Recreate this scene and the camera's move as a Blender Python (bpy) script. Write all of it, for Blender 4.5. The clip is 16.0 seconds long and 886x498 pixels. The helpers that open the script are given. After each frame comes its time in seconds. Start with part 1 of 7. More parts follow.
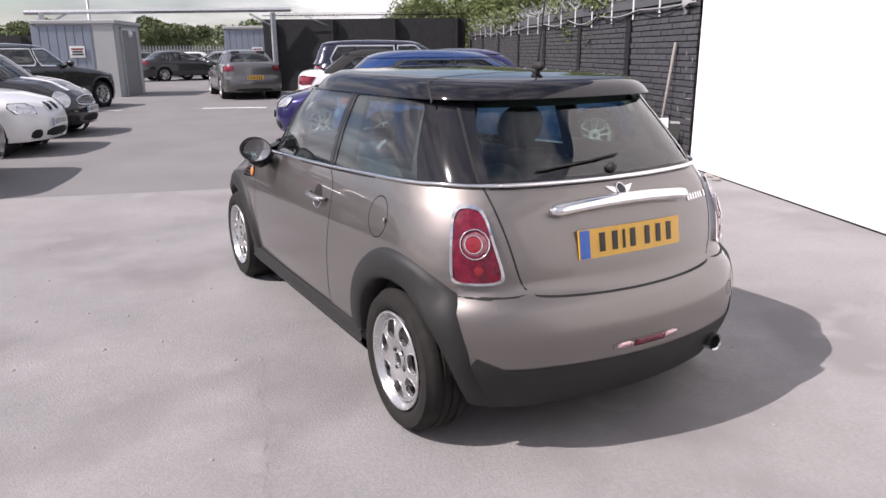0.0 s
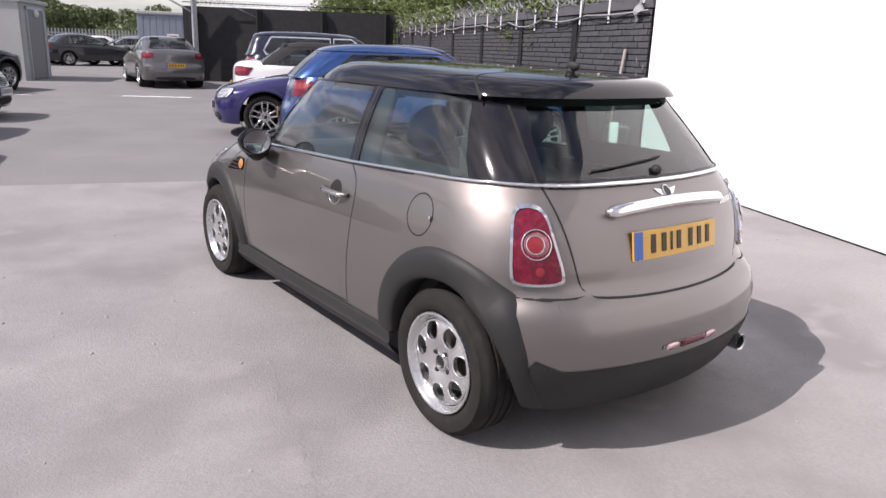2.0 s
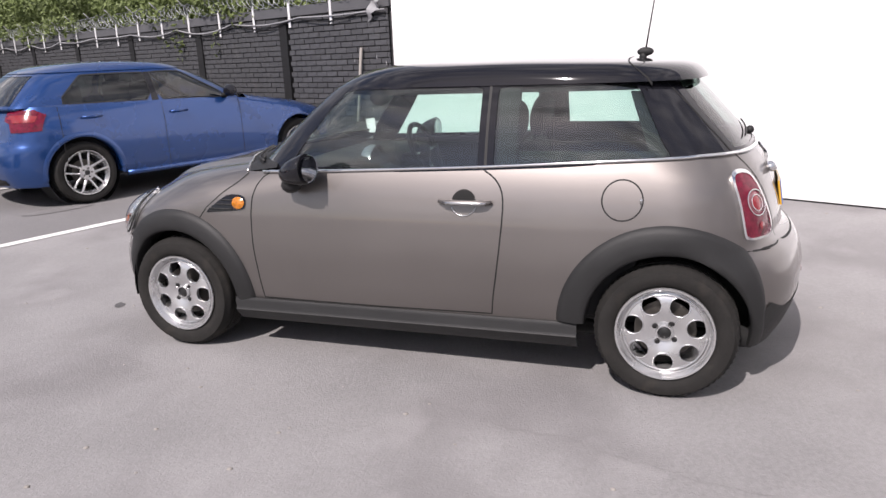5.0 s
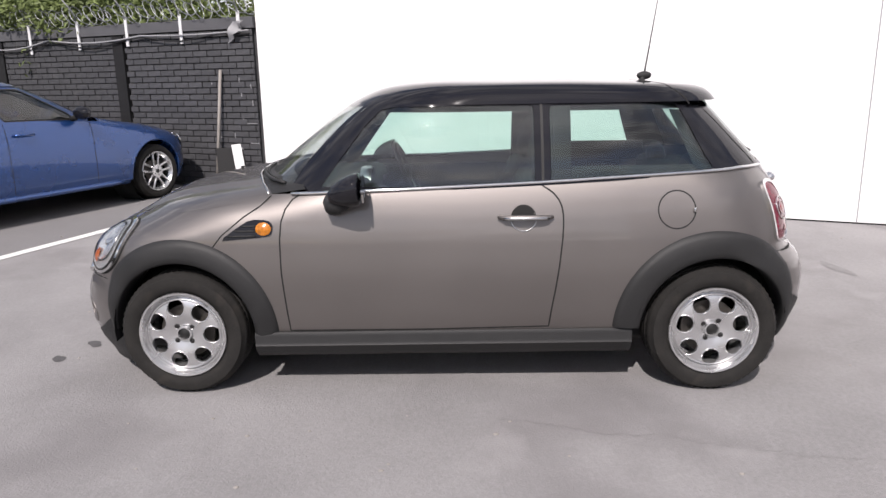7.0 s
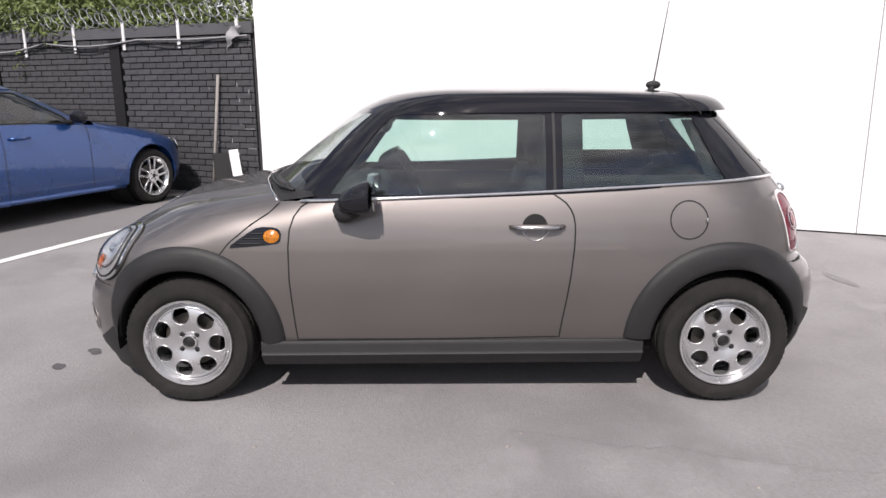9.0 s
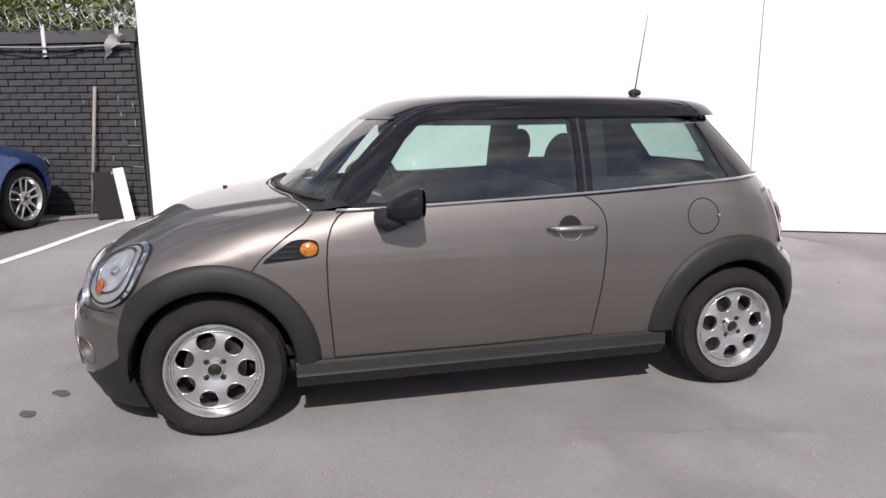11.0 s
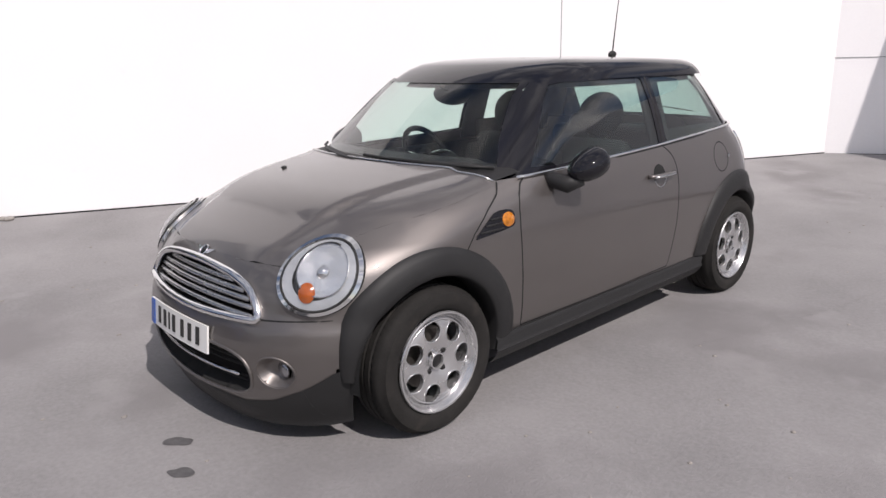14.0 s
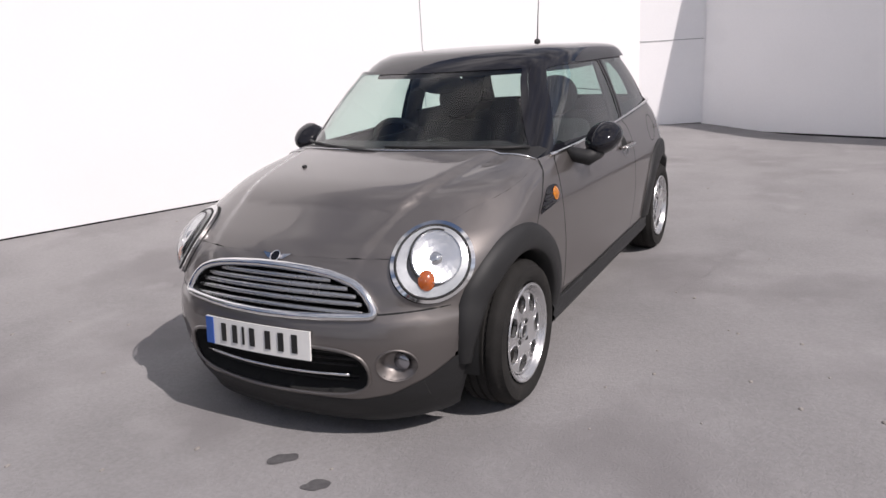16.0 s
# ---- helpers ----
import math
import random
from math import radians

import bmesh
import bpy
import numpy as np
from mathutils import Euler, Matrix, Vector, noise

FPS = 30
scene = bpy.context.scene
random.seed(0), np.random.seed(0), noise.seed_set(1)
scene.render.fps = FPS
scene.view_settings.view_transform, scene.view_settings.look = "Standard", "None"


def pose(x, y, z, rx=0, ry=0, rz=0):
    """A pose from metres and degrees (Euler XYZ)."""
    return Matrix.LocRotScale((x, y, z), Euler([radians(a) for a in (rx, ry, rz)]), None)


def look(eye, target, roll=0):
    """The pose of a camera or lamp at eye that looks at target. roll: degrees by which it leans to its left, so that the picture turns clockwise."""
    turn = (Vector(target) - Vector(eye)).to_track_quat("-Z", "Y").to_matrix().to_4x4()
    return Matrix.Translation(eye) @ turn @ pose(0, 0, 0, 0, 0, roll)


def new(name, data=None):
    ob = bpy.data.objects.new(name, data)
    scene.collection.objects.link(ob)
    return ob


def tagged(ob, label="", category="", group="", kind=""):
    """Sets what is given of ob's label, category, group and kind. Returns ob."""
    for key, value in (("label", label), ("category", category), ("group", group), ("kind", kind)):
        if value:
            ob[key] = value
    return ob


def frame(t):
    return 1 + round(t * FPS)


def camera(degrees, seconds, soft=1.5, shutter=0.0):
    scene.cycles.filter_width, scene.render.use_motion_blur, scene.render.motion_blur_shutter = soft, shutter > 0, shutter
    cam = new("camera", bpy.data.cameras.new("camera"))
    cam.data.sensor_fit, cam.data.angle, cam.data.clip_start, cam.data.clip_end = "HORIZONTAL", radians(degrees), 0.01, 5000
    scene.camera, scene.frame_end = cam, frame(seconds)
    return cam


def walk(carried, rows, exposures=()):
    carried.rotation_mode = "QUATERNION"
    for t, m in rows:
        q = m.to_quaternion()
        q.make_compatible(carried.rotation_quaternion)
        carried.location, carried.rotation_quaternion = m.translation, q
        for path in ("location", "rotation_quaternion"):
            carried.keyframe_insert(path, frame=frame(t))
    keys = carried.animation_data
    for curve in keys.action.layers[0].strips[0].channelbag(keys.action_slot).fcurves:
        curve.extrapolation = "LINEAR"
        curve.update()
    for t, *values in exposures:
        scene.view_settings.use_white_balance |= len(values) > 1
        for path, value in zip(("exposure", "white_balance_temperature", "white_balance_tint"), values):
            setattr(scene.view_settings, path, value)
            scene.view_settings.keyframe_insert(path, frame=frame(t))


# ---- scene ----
cam = camera(63.5, 16.0)
PATH = [
    (0, (-1.963, -2.447, 1.516), (-1.009, -0.771, 0.984), -0.5),
    (0.5, (-1.964, -2.436, 1.513), (-1.057, -0.735, 0.98), -0.7),
    (1, (-1.974, -2.399, 1.509), (-1.076, -0.694, 0.976), 0.6),
    (1.5, (-2.113, -2.281, 1.488), (-1.123, -0.628, 0.951), 2.1),
    (2, (-2.375, -2.094, 1.495), (-1.213, -0.557, 0.962), 2.1),
    (2.5, (-2.628, -1.826, 1.481), (-1.345, -0.383, 0.961), 1.4),
    (3, (-2.941, -1.558, 1.476), (-1.512, -0.254, 0.967), 0.8),
    (3.5, (-3.139, -1.238, 1.472), (-1.624, -0.038, 0.958), 0.8),
    (4, (-3.367, -0.874, 1.463), (-1.743, 0.186, 0.974), 1.2),
    (4.2, (-3.466, -0.718, 1.498), (-1.797, 0.259, 0.99), 0.0),
    (6.3, (-3.894, 0.826, 1.43), (-1.965, 1.08, 0.965), -1.2),
    (6.5, (-3.893, 0.936, 1.449), (-1.961, 1.147, 0.976), -1.1),
    (7, (-3.946, 1.155, 1.452), (-2.001, 1.207, 0.988), -1.0),
    (7.5, (-3.953, 1.205, 1.444), (-2.006, 1.212, 0.987), -1.1),
    (8, (-3.939, 1.217, 1.457), (-1.991, 1.234, 1.003), -0.8),
    (8.5, (-3.928, 1.236, 1.45), (-1.979, 1.26, 1.004), -0.5),
    (9, (-3.912, 1.246, 1.455), (-1.963, 1.271, 1.009), -0.4),
    (11.3, (-3.744, 2.421, 1.4), (-1.876, 1.857, 0.961), 0.7),
    (11.5, (-3.703, 2.594, 1.444), (-1.866, 1.955, 0.978), 1.4),
    (12, (-3.517, 2.939, 1.405), (-1.71, 2.202, 0.967), -0.0),
    (12.5, (-3.346, 3.305, 1.412), (-1.617, 2.395, 0.983), -0.7),
    (13, (-3.159, 3.621, 1.42), (-1.53, 2.562, 0.945), -0.7),
    (13.5, (-2.888, 3.892, 1.412), (-1.327, 2.751, 0.9), -1.2),
    (14, (-2.703, 4.212, 1.441), (-1.288, 2.895, 0.928), -1.1),
    (14.5, (-2.504, 4.434, 1.431), (-1.187, 3.009, 0.948), -1.4),
    (15, (-2.243, 4.634, 1.43), (-1.018, 3.137, 0.923), -2.7),
    (15.5, (-2.047, 4.897, 1.437), (-0.969, 3.295, 0.916), -3.6),
    (16, (-1.851, 5.014, 1.441), (-0.91, 3.333, 0.903), -3.5),
]
walk(cam, [(t, look(eye, target, roll)) for t, eye, target, roll in PATH],
     exposures=[(0, 0.48, 6500, 19), (3.5, 0.45, 6500, 19), (7, 0.25, 6500, 16), (9, 0.22, 6500, 16), (12.5, -0.06, 6500, 16), (16, -0.08, 6500, 17)])

# ---- daylight ----------------------------------------------------------------
SUN_WAY = Vector((-0.92, 0.18, 1.0)).normalized()
world = bpy.data.worlds.new("sky")
scene.world = world
world.use_nodes = True
wn, wl = world.node_tree.nodes, world.node_tree.links
sky = wn.new("ShaderNodeTexSky")
sky.sky_type, sky.sun_disc = "NISHITA", False
sky.sun_elevation = math.asin(SUN_WAY.z)
sky.sun_rotation = math.atan2(SUN_WAY.x, SUN_WAY.y)
coord, lift = wn.new("ShaderNodeTexCoord"), wn.new("ShaderNodeMapping")
lift.inputs["Scale"].default_value = (1.0, 1.0, 3.4)
cloud, cover = wn.new("ShaderNodeTexNoise"), wn.new("ShaderNodeValToRGB")
cloud.inputs["Scale"].default_value, cloud.inputs["Detail"].default_value, cloud.inputs["Roughness"].default_value = 2.6, 9, 0.62
cover.color_ramp.elements[0].position, cover.color_ramp.elements[1].position = 0.38, 0.60
blend = wn.new("ShaderNodeMixRGB")
heap, heap_tone = wn.new("ShaderNodeTexNoise"), wn.new("ShaderNodeValToRGB")
heap.inputs["Scale"].default_value, heap.inputs["Detail"].default_value = 4.2, 8
heap_tone.color_ramp.elements[0].position, heap_tone.color_ramp.elements[1].position = 0.38, 0.62
heap_tone.color_ramp.elements[0].color, heap_tone.color_ramp.elements[1].color = (3.6, 3.7, 3.95, 1), (11.4, 11.3, 11.2, 1)
wl.new(lift.outputs["Vector"], heap.inputs["Vector"])
wl.new(heap.outputs["Fac"], heap_tone.inputs["Fac"])
wl.new(heap_tone.outputs["Color"], blend.inputs["Color2"])
wl.new(coord.outputs["Generated"], lift.inputs["Vector"])
wl.new(lift.outputs["Vector"], cloud.inputs["Vector"])
wl.new(cloud.outputs["Fac"], cover.inputs["Fac"])
wl.new(cover.outputs["Color"], blend.inputs["Fac"])
wl.new(sky.outputs["Color"], blend.inputs["Color1"])
wl.new(blend.outputs["Color"], wn["Background"].inputs["Color"])
wn["Background"].inputs["Strength"].default_value = 0.09
sun = new("sun", bpy.data.lights.new("sun", "SUN"))
sun.data.energy, sun.data.angle, sun.data.color = 4.2, radians(0.53), (1.0, 0.955, 0.9)
sun.matrix_world = look(SUN_WAY * 30, (0, 0, 0))

# ---- materials ---------------------------------------------------------------
def surf(name, colour, rough=0.6, metal=0.0, vary=0.12, scale=6.0, fine=90.0, bump=0.0, bump_scale=140.0, coat=0.0, stain=None, stain2=None, spec=0.5, per=False, film=0.03):
    """A surface with grain and stains at two sizes, in the object's own metres."""
    m = bpy.data.materials.new(name)
    m.use_nodes = True
    n, l = m.node_tree.nodes, m.node_tree.links
    b = n["Principled BSDF"]
    tc = n.new("ShaderNodeTexCoord")

    def noise_at(sc, detail=5.0):
        t = n.new("ShaderNodeTexNoise")
        t.inputs["Scale"].default_value, t.inputs["Detail"].default_value = sc, detail
        l.new(tc.outputs["Object"], t.inputs["Vector"])
        return t

    big, small = noise_at(scale), noise_at(fine, 3.0)
    mix = n.new("ShaderNodeMath")
    mix.operation = "MULTIPLY_ADD"
    l.new(big.outputs["Fac"], mix.inputs[0])
    mix.inputs[1].default_value = 0.65
    half = n.new("ShaderNodeMath")
    half.operation = "MULTIPLY"
    half.inputs[1].default_value = 0.35
    l.new(small.outputs["Fac"], half.inputs[0])
    l.new(half.outputs[0], mix.inputs[2])
    ramp = n.new("ShaderNodeValToRGB")
    ramp.color_ramp.elements[0].position, ramp.color_ramp.elements[1].position = 0.3, 0.7
    ramp.color_ramp.elements[0].color = (*[c * (1 - vary) for c in colour], 1)
    ramp.color_ramp.elements[1].color = (*[min(1, c * (1 + vary)) for c in colour], 1)
    l.new(mix.outputs[0], ramp.inputs["Fac"])
    out = ramp.outputs["Color"]
    for tint, at, sc in [q for q in (stain, stain2) if q]:
        patchy = noise_at(sc, 7.0)
        edge = n.new("ShaderNodeValToRGB")
        edge.color_ramp.elements[0].position, edge.color_ramp.elements[1].position = at, at + 0.14
        l.new(patchy.outputs["Fac"], edge.inputs["Fac"])
        over = n.new("ShaderNodeMixRGB")
        over.inputs["Color2"].default_value = (*tint, 1)
        l.new(edge.outputs["Color"], over.inputs["Fac"])
        l.new(out, over.inputs["Color1"])
        out = over.outputs["Color"]
    if per:
        info = n.new("ShaderNodeObjectInfo")
        hsv = n.new("ShaderNodeHueSaturation")
        gain = n.new("ShaderNodeMapRange")
        gain.inputs["To Min"].default_value, gain.inputs["To Max"].default_value = 0.86, 1.16
        l.new(info.outputs["Random"], gain.inputs["Value"])
        l.new(gain.outputs["Result"], hsv.inputs["Value"])
        l.new(out, hsv.inputs["Color"])
        out = hsv.outputs["Color"]
    l.new(out, b.inputs["Base Color"])
    b.inputs["Metallic"].default_value = metal
    b.inputs["Specular IOR Level"].default_value = spec
    b.inputs["Coat Weight"].default_value, b.inputs["Coat Roughness"].default_value = coat, film
    rr = n.new("ShaderNodeMapRange")
    rr.inputs["To Min"].default_value, rr.inputs["To Max"].default_value = max(0.0, rough - 0.07), min(1.0, rough + 0.07)
    if rough > 0.12:
        l.new(big.outputs["Fac"], rr.inputs["Value"])
        l.new(rr.outputs["Result"], b.inputs["Roughness"])
    else:
        b.inputs["Roughness"].default_value = rough
    if bump:
        bp = n.new("ShaderNodeBump")
        bp.inputs["Strength"].default_value, bp.inputs["Distance"].default_value = bump, 0.004
        l.new(noise_at(bump_scale, 4.0).outputs["Fac"], bp.inputs["Height"])
        l.new(bp.outputs["Normal"], b.inputs["Normal"])
    return m


def pane(name, tint, gloss=0.0, ior=1.45):
    """Thin window glass: tinted see-through with a clear sheen."""
    m = bpy.data.materials.new(name)
    m.use_nodes = True
    n, l = m.node_tree.nodes, m.node_tree.links
    n.remove(n["Principled BSDF"])
    see, shine, mix, lw, power, fr = (n.new("ShaderNode" + k) for k in ("BsdfTransparent", "BsdfGlossy", "MixShader", "LayerWeight", "Math", "Math"))
    see.inputs["Color"].default_value = (*tint, 1)
    shine.inputs["Roughness"].default_value = gloss
    lw.inputs["Blend"].default_value = 0.5
    power.operation, fr.operation = "POWER", "MULTIPLY_ADD"
    power.inputs[1].default_value = 3.3
    base = ((ior - 1) / (ior + 1)) ** 2 * 1.6
    fr.inputs[1].default_value, fr.inputs[2].default_value = 0.95 - base, base
    l.new(lw.outputs["Facing"], power.inputs[0])
    l.new(power.outputs[0], fr.inputs[0])
    l.new(fr.outputs[0], mix.inputs["Fac"])
    l.new(see.outputs["BSDF"], mix.inputs[1])
    l.new(shine.outputs["BSDF"], mix.inputs[2])
    l.new(mix.outputs["Shader"], n["Material Output"].inputs["Surface"])
    return m


M = dict(
    paint=surf("bronze_grey_paint", (0.188, 0.172, 0.163), 0.48, 0.9, 0.05, 2.0, 900.0, coat=1.0, film=0.03),
    black_paint=surf("gloss_black_paint", (0.010, 0.010, 0.013), 0.05, 0.0, 0.1, 3.0, spec=0.42),
    trim=surf("grained_black_plastic", (0.018, 0.018, 0.0185), 0.55, 0.0, 0.2, 8.0, 200.0, bump=0.2, bump_scale=600.0, spec=0.36),
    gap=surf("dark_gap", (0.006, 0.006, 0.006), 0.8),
    chrome=surf("chrome", (0.78, 0.78, 0.78), 0.08, 1.0, 0.03),
    satin=surf("satin_silver", (0.55, 0.55, 0.55), 0.25, 1.0, 0.05),
    alloy=surf("silver_alloy", (0.58, 0.58, 0.585), 0.27, 0.82, 0.06, 5.0, 200.0),
    tyre=surf("tyre_rubber", (0.019, 0.018, 0.017), 0.8, 0.0, 0.3, 14.0, 120.0, bump=0.25, bump_scale=300.0, spec=0.22, stain=((0.03, 0.027, 0.024), 0.56, 9.0)),
    well=surf("wheel_well_liner", (0.01, 0.01, 0.01), 0.9),
    brake=surf("brake_iron", (0.12, 0.11, 0.10), 0.5, 0.8, 0.3, 30.0),
    seat=surf("dark_seat_cloth", (0.022, 0.022, 0.024), 0.9, bump=0.3, bump_scale=900.0),
    dash=surf("dashboard_plastic", (0.015, 0.015, 0.016), 0.7, spec=0.3, bump=0.15, bump_scale=700.0),
    liner=surf("headliner", (0.055, 0.055, 0.056), 0.95),
    mirror=surf("mirror_glass", (0.42, 0.43, 0.45), 0.02, 1.0, 0.0),
    lens=pane("clear_lens", (0.93, 0.94, 0.95)),
    glass=pane("green_tinted_glass", (0.69, 0.86, 0.80), ior=1.78),
    glass_rear=pane("dark_rear_glass", (0.52, 0.65, 0.61), ior=1.58),
    screen=pane("windscreen_glass", (0.92, 0.97, 0.945), ior=1.5),
    red=surf("red_lens", (0.125, 0.005, 0.020), 0.13, 0.0, 0.55, 34.0, 120.0, bump=0.2, bump_scale=70.0, coat=0.35, spec=0.35),
    red_bright=surf("bright_red_lens", (0.22, 0.005, 0.012), 0.15, 0.0, 0.1, 30.0, coat=1.0),
    amber=surf("amber_lens", (0.42, 0.085, 0.004), 0.2, 0.0, 0.5, 60.0, coat=1.0),
    reflector=surf("lamp_reflector", (0.8, 0.8, 0.82), 0.18, 1.0, 0.1, 40.0),
    plate_y=surf("yellow_plate", (0.62, 0.34, 0.02), 0.35, 0.0, 0.04, coat=0.4),
    plate_w=surf("white_plate", (0.76, 0.76, 0.74), 0.35, 0.0, 0.03, coat=0.4),
    plate_b=surf("blue_band", (0.03, 0.11, 0.42), 0.35),
    ink=surf("plate_black", (0.012, 0.012, 0.012), 0.45),
    rubber=surf("black_rubber", (0.015, 0.015, 0.015), 0.7),
    concrete=surf("pale_concrete_yard", (0.245, 0.237, 0.237), 0.88, 0.0, 0.22, 1.1, 55.0, bump=0.9, bump_scale=110.0, stain=((0.195, 0.186, 0.187), 0.50, 0.9), stain2=((0.285, 0.275, 0.275), 0.60, 1.7)),
    asphalt=surf("worn_asphalt", (0.178, 0.172, 0.173), 0.9, 0.0, 0.16, 0.9, 60.0, bump=0.4, bump_scale=150.0, stain=((0.225, 0.215, 0.21), 0.58, 0.35)),
    line=surf("road_marking", (0.68, 0.68, 0.66), 0.8, 0.0, 0.1, 9.0, stain=((0.36, 0.35, 0.35), 0.62, 7.0)),
    oil=surf("oil_stain", (0.085, 0.082, 0.084), 0.8, 0.0, 0.3, 30.0),
    whitewall=surf("white_painted_wall", (0.83, 0.825, 0.825), 0.7, 0.0, 0.015, 1.2, 40.0, stain=((0.76, 0.75, 0.75), 0.66, 1.5)),
    greypanel=surf("grey_white_cladding", (0.90, 0.89, 0.895), 0.6, 0.0, 0.03, 0.8, 40.0, stain=((0.86, 0.85, 0.855), 0.62, 1.0)),
    brick=surf("grey_painted_brick", (0.056, 0.056, 0.060), 0.55, 0.0, 0.28, 20.0, 120.0, bump=0.7, bump_scale=90.0, per=True, stain=((0.085, 0.083, 0.084), 0.60, 5.0)),
    mortar=surf("grey_painted_mortar", (0.042, 0.042, 0.045), 0.8, 0.0, 0.25, 12.0, bump=0.4),
    steel_dark=surf("dark_steel", (0.012, 0.0115, 0.012), 0.6, 0.2, 0.2),
    steel=surf("galvanised_steel", (0.42, 0.43, 0.45), 0.45, 0.6, 0.15, 12.0),
    white_metal=surf("white_painted_steel", (0.72, 0.72, 0.72), 0.5, 0.0, 0.08),
    cable=surf("grey_cable", (0.28, 0.28, 0.29), 0.6),
    leaf=surf("leaves", (0.12, 0.155, 0.045), 0.6, 0.0, 0.4, 3.0, 40.0, per=False),
    leaf_far=surf("far_leaves", (0.125, 0.155, 0.07), 0.8, 0.0, 0.35, 0.6, 8.0),
    bark=surf("bark", (0.11, 0.085, 0.06), 0.9, 0.0, 0.3, 12.0, bump=0.6),
    cabin=surf("grey_cabin_panel", (0.40, 0.405, 0.41), 0.6, 0.0, 0.05, 2.0),
    cabin_blue=surf("blue_grey_panel", (0.22, 0.25, 0.31), 0.6, 0.0, 0.08, 2.0),
    board=surf("dark_boarding", (0.022, 0.022, 0.024), 0.85, 0.0, 0.4, 6.0, 60.0, bump=0.5, bump_scale=60.0),
)
M["cabin_door"] = surf("grey_door_paint", (0.20, 0.20, 0.205), 0.6, 0.0, 0.08, 3.0)
M["coping"] = surf("grey_painted_coping", (0.085, 0.085, 0.091), 0.7, 0.0, 0.15, 6.0, 80.0, bump=0.3)
M["pole"] = surf("weathered_timber", (0.27, 0.25, 0.23), 0.8, 0.0, 0.2, 14.0, 90.0, bump=0.3)
M["damp"] = surf("damp_concrete", (0.185, 0.178, 0.178), 0.7, 0.0, 0.15, 20.0)

# ---- small tools -------------------------------------------------------------
class Curve:
    """A smooth monotone curve through a few pairs."""

    def __init__(self, *pairs, ease=5):
        xs, ys = np.array(pairs, float).T
        h, s = np.diff(xs), np.diff(ys) / np.diff(xs)
        m = np.concatenate([[s[0]], np.where(s[:-1] * s[1:] > 0, 2 * s[:-1] * s[1:] / (s[:-1] + s[1:] + 1e-12), 0), [s[-1]]])
        self.x = np.linspace(xs[0], xs[-1], 400)
        k = np.clip(np.searchsorted(xs, self.x) - 1, 0, len(h) - 1)
        t = (self.x - xs[k]) / h[k]
        y = ((1 + 2 * t) * (1 - t) ** 2 * ys[k] + t * (1 - t) ** 2 * h[k] * m[k] + t * t * (3 - 2 * t) * ys[k + 1] + t * t * (t - 1) * h[k] * m[k + 1])
        if ease:
            pad = np.concatenate([2 * y[0] - y[ease:0:-1], y, 2 * y[-1] - y[-2:-ease - 2:-1]])
            y = np.convolve(pad, np.ones(2 * ease + 1) / (2 * ease + 1), "valid")
        self.y, self.slope = y, np.gradient(y, self.x)

    def __call__(self, x):
        return np.interp(x, self.x, self.y)

    def d(self, x):
        return np.interp(x, self.x, self.slope)


def smax(a, b, k):
    h = np.maximum(k - np.abs(a - b), 0) / k
    return np.maximum(a, b) + h * h * k * 0.25


def low_hull(c):
    """The lower body of a car: sides, nose, tail and bonnet as one rounded solid."""
    def f(p):
        x, y, z = np.abs(p[:, 0]), p[:, 1], p[:, 2]
        a = (x - (c["hwy"](y) - c["hwz"](z))) / np.sqrt(1 + c["hwy"].d(y) ** 2 + c["hwz"].d(z) ** 2)
        n = (y - (c["yf"](z) - c["cf"] * x * x)) / np.sqrt(1 + c["yf"].d(z) ** 2 + (2 * c["cf"] * x) ** 2)
        r = ((c["yr"](z) + c["cr"] * x * x) - y) / np.sqrt(1 + c["yr"].d(z) ** 2 + (2 * c["cr"] * x) ** 2)
        up = c.get("bulge", 0.0) / (1 + np.exp(np.clip((x - 0.56 + 0.2 * (y - 2.0)) / 0.008, -30, 30)))
        t = (z - up - (c["top"](y) - c["crown"] * x * x)) / np.sqrt(1 + c["top"].d(y) ** 2)
        return smax(smax(smax(a, n, c["kf"]), r, c["kr"]), t, c["kt"])
    return f


def cab_hull(c, grow=0.0):
    """The glasshouse of a car."""
    def f(p):
        x, y, z = np.abs(p[:, 0]), p[:, 1], p[:, 2]
        a = (x - c["cw"](z) - c["cy"](y)) / np.sqrt(1 + c["cw"].d(z) ** 2 + c["cy"].d(y) ** 2)
        n = (y - (c["ws"](z) - c["cwf"] * x * x)) / np.sqrt(1 + c["ws"].d(z) ** 2 + (2 * c["cwf"] * x) ** 2)
        r = ((c["rg"](z) + c["cwr"] * x * x) - y) / np.sqrt(1 + c["rg"].d(z) ** 2 + (2 * c["cwr"] * x) ** 2)
        t = (z - (c["roof"](y) - c["rcrown"] * x * x)) / np.sqrt(1 + c["roof"].d(y) ** 2)
        return smax(smax(smax(a, n, c["kc"]), r, c.get("kcr", c["kc"])), t, c["kroof"]) - grow
    return f


def trace(f, o, d, n=110):
    """Where rays from o along d first meet the solid f."""
    t = np.zeros(len(o))
    d = np.broadcast_to(d, o.shape)
    for _ in range(n):
        t += np.clip(f(o + t[:, None] * d), -0.1, 0.4) * 0.8
    return o + t[:, None] * d


def normals(f, p):
    g = np.stack([f(p + e) - f(p - e) for e in np.eye(3) * 0.004], 1)
    return g / np.maximum(np.linalg.norm(g, axis=1), 1e-9)[:, None]


def view(o, u, v, w):
    return tuple(np.array(q, float) for q in (o, u, v, w))


